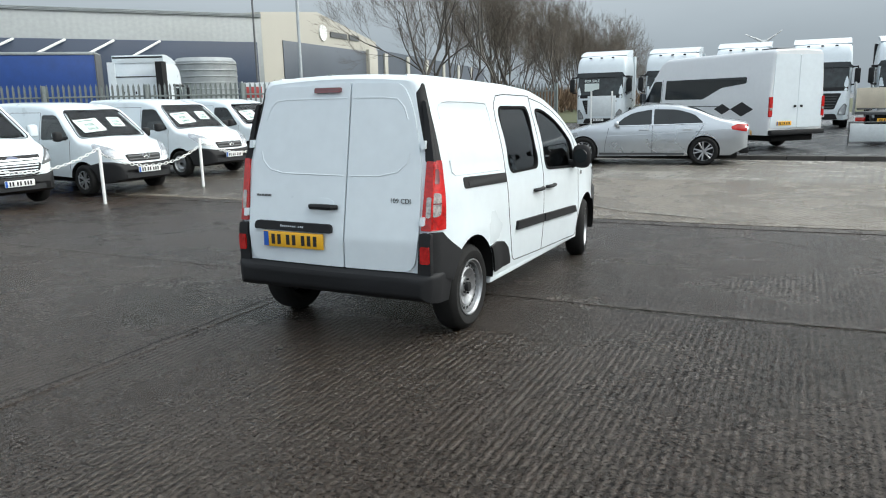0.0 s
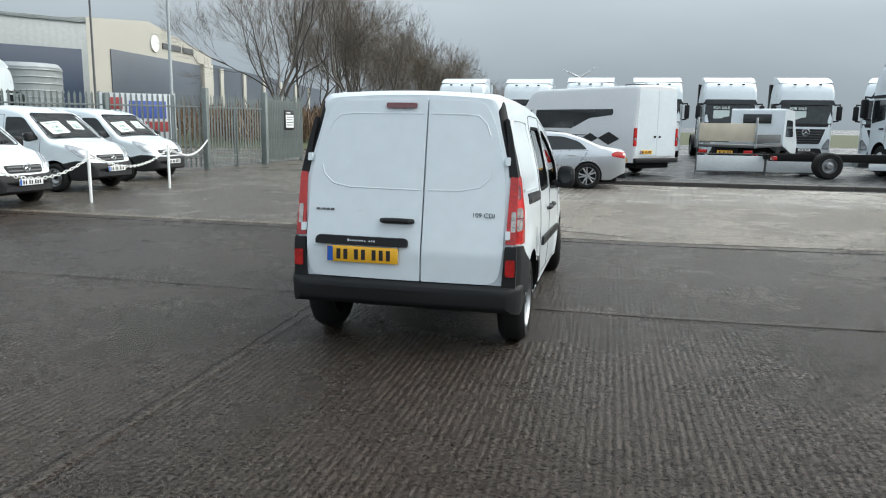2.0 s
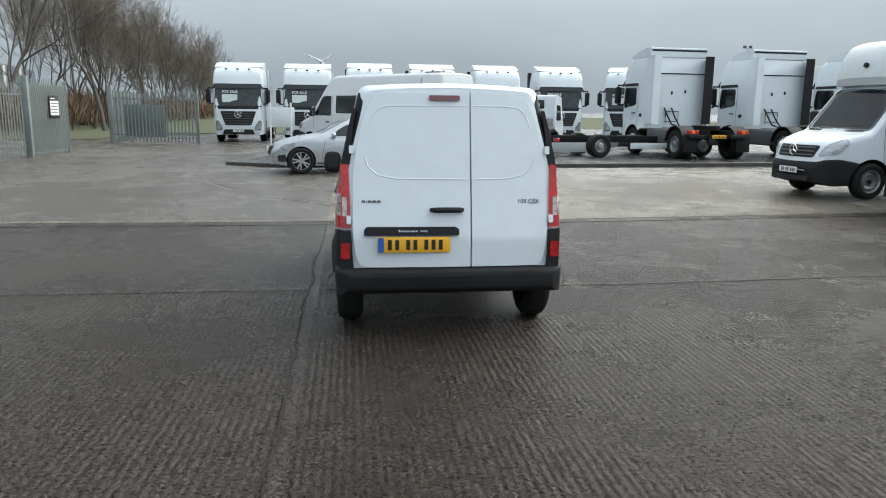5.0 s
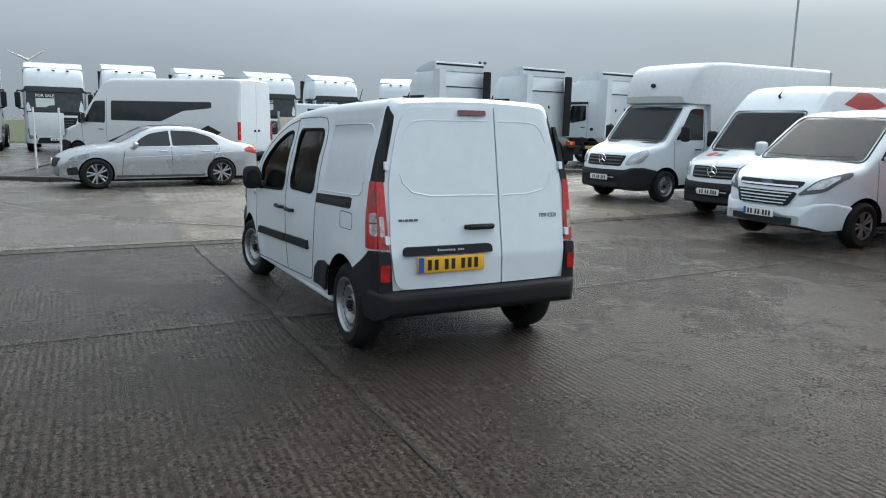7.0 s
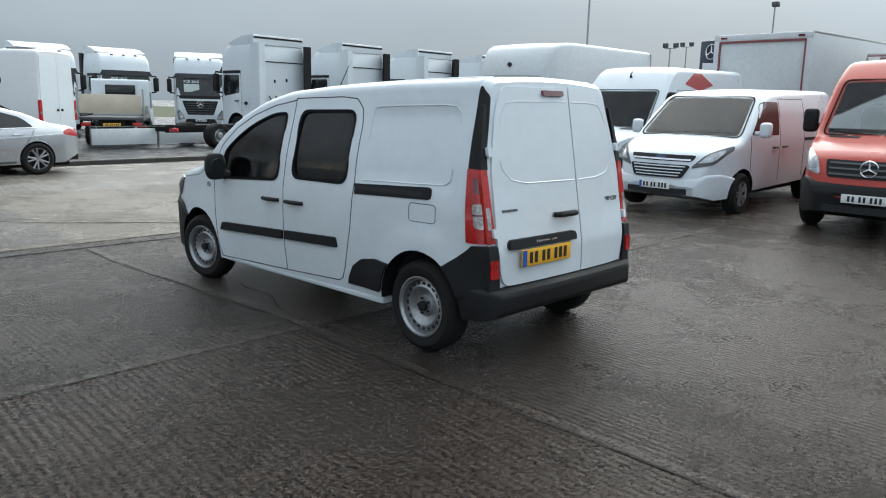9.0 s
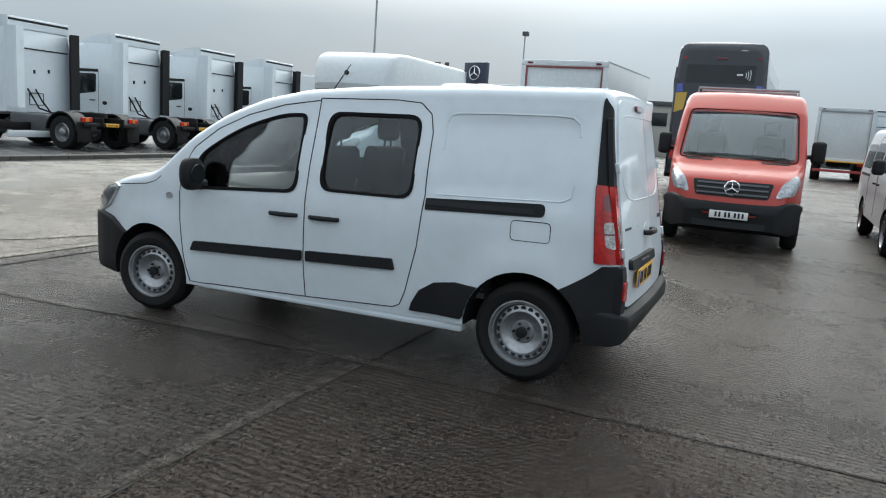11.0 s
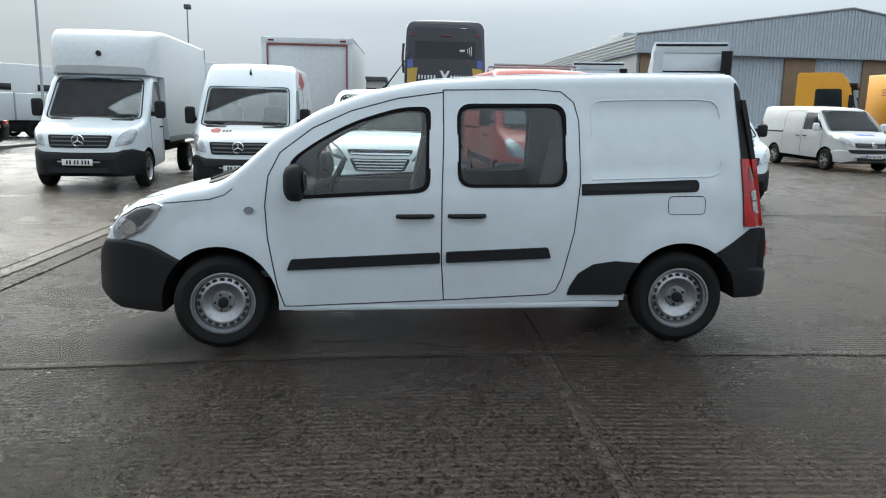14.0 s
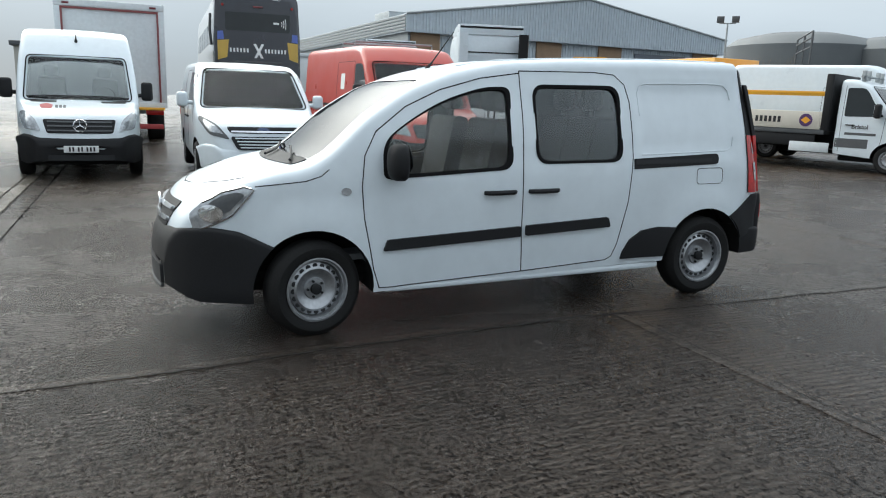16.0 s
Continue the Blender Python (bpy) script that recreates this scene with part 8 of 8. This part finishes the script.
def tree_meshes(seed, h, spread=0.42, depth=6, density=3):
    """A bare tree: a tapered trunk and limbs, and fine twigs."""
    rnd = random.Random(seed)
    wood, fine = [[], []], [[], []]

    def limb(store, pts, rs, n):
        vs, fs = store
        base = len(vs)
        for k, p in enumerate(pts):
            d = (pts[min(k + 1, len(pts) - 1)] - pts[max(k - 1, 0)]).normalized()
            u = d.orthogonal().normalized()
            w = d.cross(u)
            for j in range(n):
                a = 2 * math.pi * j / n
                vs.append(p + rs[k] * (math.cos(a) * u + math.sin(a) * w))
        for k in range(len(pts) - 1):
            for j in range(n):
                q = (j + 1) % n
                fs.append((base + k * n + j, base + k * n + q, base + (k + 1) * n + q, base + (k + 1) * n + j))

    def grow(p, d, length, r, level):
        n = 4 if level < 3 else 3
        pts, rs = [p], [r]
        q, e = p.copy(), d.copy()
        for k in range(n):
            e = (e + Vector((rnd.gauss(0, 0.13), rnd.gauss(0, 0.13), rnd.gauss(0.05, 0.08)))).normalized()
            q = q + e * length / n
            pts.append(q.copy())
            rs.append(r * (1 - 0.55 * (k + 1) / n))
        store = wood if level < 3 else fine
        limb(store, pts, rs, 7 if level == 0 else 5 if level < 3 else 3)
        if level >= depth:
            return
        kids = density + (1 if level in (0, 1) else 0) + (1 if rnd.random() < 0.5 else 0)
        for k in range(kids):
            t = rnd.uniform(0.35 if level else 0.30, 1.0) if k else 1.0
            i = min(n - 1, int(t * n))
            o = pts[i].lerp(pts[i + 1], t * n - i) if i < n else pts[-1]
            ang = rnd.uniform(0.28, 0.72) * (1 if k else 0.35)
            side = e.orthogonal().normalized()
            side.rotate(Matrix.Rotation(rnd.uniform(0, 2 * math.pi), 3, e))
            nd = (e * math.cos(ang) + side * math.sin(ang) + Vector((0, 0, 0.12))).normalized()
            grow(o, nd, length * rnd.uniform(0.58, 0.8), max(0.0045, r * (0.62 if k == 0 else 0.42)), level + 1)

    grow(Vector((0, 0, -0.1)), Vector((0, 0, 1)), h * 0.31, h * 0.0095, 0)
    out = []
    for nm, (vs, fs), mt in (("trunk", wood, BARK), ("crown", fine, TWIG)):
        me = bpy.data.meshes.new(nm)
        me.from_pydata(vs, [], fs)
        me.materials.append(mt)
        for f in me.polygons:
            f.use_smooth = True
        out.append(me)
    return out


def tree(meshes, label, x, y, s, turn):
    t = thing("tree", label, "tree", pose(x, y, 0, 0, 0, turn) @ Matrix.Diagonal((s, s, s, 1)))
    for nm, me in zip(("trunk", "crown"), meshes):
        o = new(nm, me)
        o.parent = t
    return t


T1 = tree_meshes(3, 12.0, depth=6, density=3)
T2 = tree_meshes(11, 12.0, depth=6, density=3)
T3 = tree_meshes(29, 11.0, depth=5, density=3)
T0 = tree_meshes(3, 12.0, depth=5, density=3)
tree(T0, "bare spreading winter tree behind the fence", -19.7, 38.0, 1.45, 20)
tree(T0, "bare winter tree at the roadside", -17.5, 47.0, 1.45, 170)
rnd = random.Random(5)
for k in range(30):
    u = k / 29
    x = -21 - 6 * u + rnd.uniform(-3.0, 3.0) - (4 if k % 3 == 0 else 0)
    y = 46 + 76 * u + rnd.uniform(-4, 4)
    tree((T1, T2, T3)[k % 3], "bare winter tree in the roadside belt", x, y, rnd.uniform(1.3, 1.6), rnd.uniform(0, 360))
for k in range(14):
    tree((T3, T2)[k % 2], "bare winter tree in the roadside belt", -20 - rnd.uniform(0, 9), 110 + k * 5, rnd.uniform(0.85, 1.15), rnd.uniform(0, 360))
for x, y, s, a in ((-27, -11, 1.0, 40), (-25, -5.5, 0.9, 200), (-30, -1, 1.0, 310)):
    tree(T1 if a != 200 else T2, "bare winter tree at the yard's west edge", x, y, s, a)
for x, y, s, a in ((52, -55, 0.8, 40), (58, -60, 0.8, 100), (64, -63, 0.9, 10), (46, -60, 0.7, 200)):
    tree(T3, "bare winter tree beyond the warehouse", x, y, s, a)

# scrub under the trees
rnd = random.Random(9)
vs, fs = [], []
for k in range(9000):
    u = rnd.random()
    x = -24 - 2 * u + rnd.uniform(-7, 5)
    y = 38 + 85 * u + rnd.uniform(-6, 6)
    if x > -13.5 and y < 75:
        continue
    z = rnd.uniform(0, 1.3)
    L = rnd.uniform(0.8, 2.3)
    d = Vector((rnd.gauss(0, 0.35), rnd.gauss(0, 0.35), 1)).normalized() * L
    p = Vector((x, y, z))
    w = Vector((rnd.gauss(0, 1), rnd.gauss(0, 1), 0)).normalized() * rnd.uniform(0.012, 0.035)
    b = len(vs)
    vs += [p - w, p + w, p + d * 0.6 + w * 0.6 + Vector((rnd.gauss(0, 0.1), rnd.gauss(0, 0.1), 0)), p + d]
    fs += [(b, b + 1, b + 2), (b, b + 2, b + 3)]
me = bpy.data.meshes.new("scrub")
me.from_pydata(vs, [], fs)
me.materials.append(BUSH)
tagged(new("scrub", me), "tangled brown winter scrub under the trees", "bushes", kind="stuff")


# ---- concrete slabs of the yard, laid on the ground ----
slab_x = [-36, -29, -22, -15, -8.2, -1.12, 5.9, 12.9, 20, 27, 34, 41]
slab_y = [-40, -35, -30.5, -26, -21.5, -17, -12.6, -8.15, -3.65, 0.93, 5.42]
G = 0.0015
for i in range(len(slab_x) - 1):
    for j in range(len(slab_y) - 1):
        x0, x1, y0, y1 = slab_x[i], slab_x[i + 1], slab_y[j], slab_y[j + 1]
        near = abs((x0 + x1) / 2) < 14 and abs((y0 + y1) / 2) < 12
        # eastern slabs take the tone lightened for the bright sky they reflect
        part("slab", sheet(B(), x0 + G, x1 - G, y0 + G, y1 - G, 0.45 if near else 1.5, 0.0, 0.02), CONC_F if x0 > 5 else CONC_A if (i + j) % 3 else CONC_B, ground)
# smooth floated edges along the joints, with a fine dark gap between them
for x in slab_x[3:8]:
    for a, b in ((0.006, 0.09),):
        part("slab_edge", sheet(B(), x + a, x + b, -12.6, 5.42, 0.45, 0.003, 0.01), CONC_E, ground)
for y in slab_y[6:10]:
    for x0, x1 in zip(slab_x[3:8], slab_x[4:9]):
        for a, b in ((0.005, 0.08),):
            part("slab_edge", sheet(B(), x0 + 0.125, x1 - 0.01, y + a, y + b, 0.45, 0.003, 0.01), CONC_E, ground)
# wandering filler line along each joint
def joint_line(p0, p1, seed, w=0.009, wander=0.012):
    rj = random.Random(seed)
    L = math.hypot(p1[0] - p0[0], p1[1] - p0[1])
    u = Vector(((p1[0] - p0[0]) / L, (p1[1] - p0[1]) / L))
    v = Vector((-u.y, u.x))
    bm, o, row = B(), 0.0, []
    for k in range(int(L / 0.05) + 1):
        o = max(-0.03, min(0.03, o * 0.93 + rj.gauss(0, wander * 0.5)))
        h = w * rj.uniform(0.35, 1.0) * (2.2 if rj.random() < 0.05 else 1.0)
        p = Vector(p0) + u * min(L, k * 0.05) + v * o
        row.append([bm.verts.new((p.x + v.x * q, p.y + v.y * q, 0.0045 + dip(p.x, p.y))) for q in (-h, h)])
    for a, b in zip(row, row[1:]):
        bm.faces.new((a[0], a[1], b[1], b[0]))
    part("joint_filler", bm, JOINT, ground)


for k, x in enumerate(slab_x[3:8]):
    joint_line((x, -12.6), (x, 5.42), 40 + k)
for k, y in enumerate(slab_y[6:10]):
    joint_line((-15, y), (12.9, y), 60 + k, 0.006, 0.006)
# drain channel of pale concrete
for i in range(len(slab_x) - 1):
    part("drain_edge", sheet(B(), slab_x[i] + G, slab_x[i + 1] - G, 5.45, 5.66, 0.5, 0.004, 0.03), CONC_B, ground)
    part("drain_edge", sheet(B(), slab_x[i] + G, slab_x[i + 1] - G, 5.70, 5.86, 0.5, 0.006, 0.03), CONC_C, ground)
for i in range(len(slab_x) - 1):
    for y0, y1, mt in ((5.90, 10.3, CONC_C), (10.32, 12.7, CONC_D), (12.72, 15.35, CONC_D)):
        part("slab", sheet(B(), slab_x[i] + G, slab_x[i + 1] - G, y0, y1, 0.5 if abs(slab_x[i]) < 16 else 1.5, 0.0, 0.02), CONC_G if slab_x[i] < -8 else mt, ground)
for i in range(5):
    for y0, y1 in ((15.37, 20.0), (20.02, 24.6), (24.62, 29.2), (29.22, 34)):
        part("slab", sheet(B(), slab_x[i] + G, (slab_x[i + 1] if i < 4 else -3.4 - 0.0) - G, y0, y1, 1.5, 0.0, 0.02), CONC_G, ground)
# swept joint that curves round the island
arc = [(-3.6, 12.9), (-4.05, 12.4), (-4.1, 11.6), (-3.8, 10.7), (-3.2, 9.5), (-2.0, 8.05), (-0.9, 7.1), (0.5, 6.35), (2.2, 5.95)]
pts = []
for a, b in zip(arc, arc[1:]):
    pts += [(a[0] + (b[0] - a[0]) * k / 4, a[1] + (b[1] - a[1]) * k / 4) for k in range(4)]
bm = B()
for off, w, z, mt in ((0.0, 0.09, 0.006, CONC_D), (0.13, 0.02, 0.004, JOINT)):
    bm = B()
    rows = []
    for k, (x, y) in enumerate(pts):
        x2, y2 = pts[min(k + 1, len(pts) - 1)]
        x1, y1 = pts[max(k - 1, 0)]
        n = Vector((-(y2 - y1), x2 - x1)).normalized()
        rows.append([bm.verts.new((x + n.x * (off + d), y + n.y * (off + d), z + dip(x, y))) for d in (-w / 2, w / 2)])
    for a, b in zip(rows, rows[1:]):
        bm.faces.new((a[0], a[1], b[1], b[0]))
    part("curved_joint", bm, mt, ground)
# cracks: thin dark wandering lines
rnd = random.Random(21)
for x, y, a, n in ((-3.5, 4.9, 5, 26), (-9, 4.8, 8, 30), (2.0, 5.0, -4, 20), (-6.5, 5.1, 2, 26), (-1.0, 1.3, 80, 8), (6, 8.5, 10, 12), (3.5, 7.4, -20, 10)):
    bm = B()
    p, ang, row = Vector((x, y)), radians(a), []
    for k in range(n):
        ang += rnd.gauss(0, 0.25) - 0.25 * (ang - radians(a))
        p = p + Vector((math.cos(ang), math.sin(ang))) * 0.16
        w = rnd.uniform(0.003, 0.009)
        nx = Vector((-math.sin(ang), math.cos(ang))) * w
        z = 0.0025 + dip(p.x, p.y)
        row.append((bm.verts.new((p.x - nx.x, p.y - nx.y, z)), bm.verts.new((p.x + nx.x, p.y + nx.y, z))))
    for c, d in zip(row, row[1:]):
        bm.faces.new((c[0], c[1], d[1], d[0]))
    part("crack", bm, JOINT, ground)
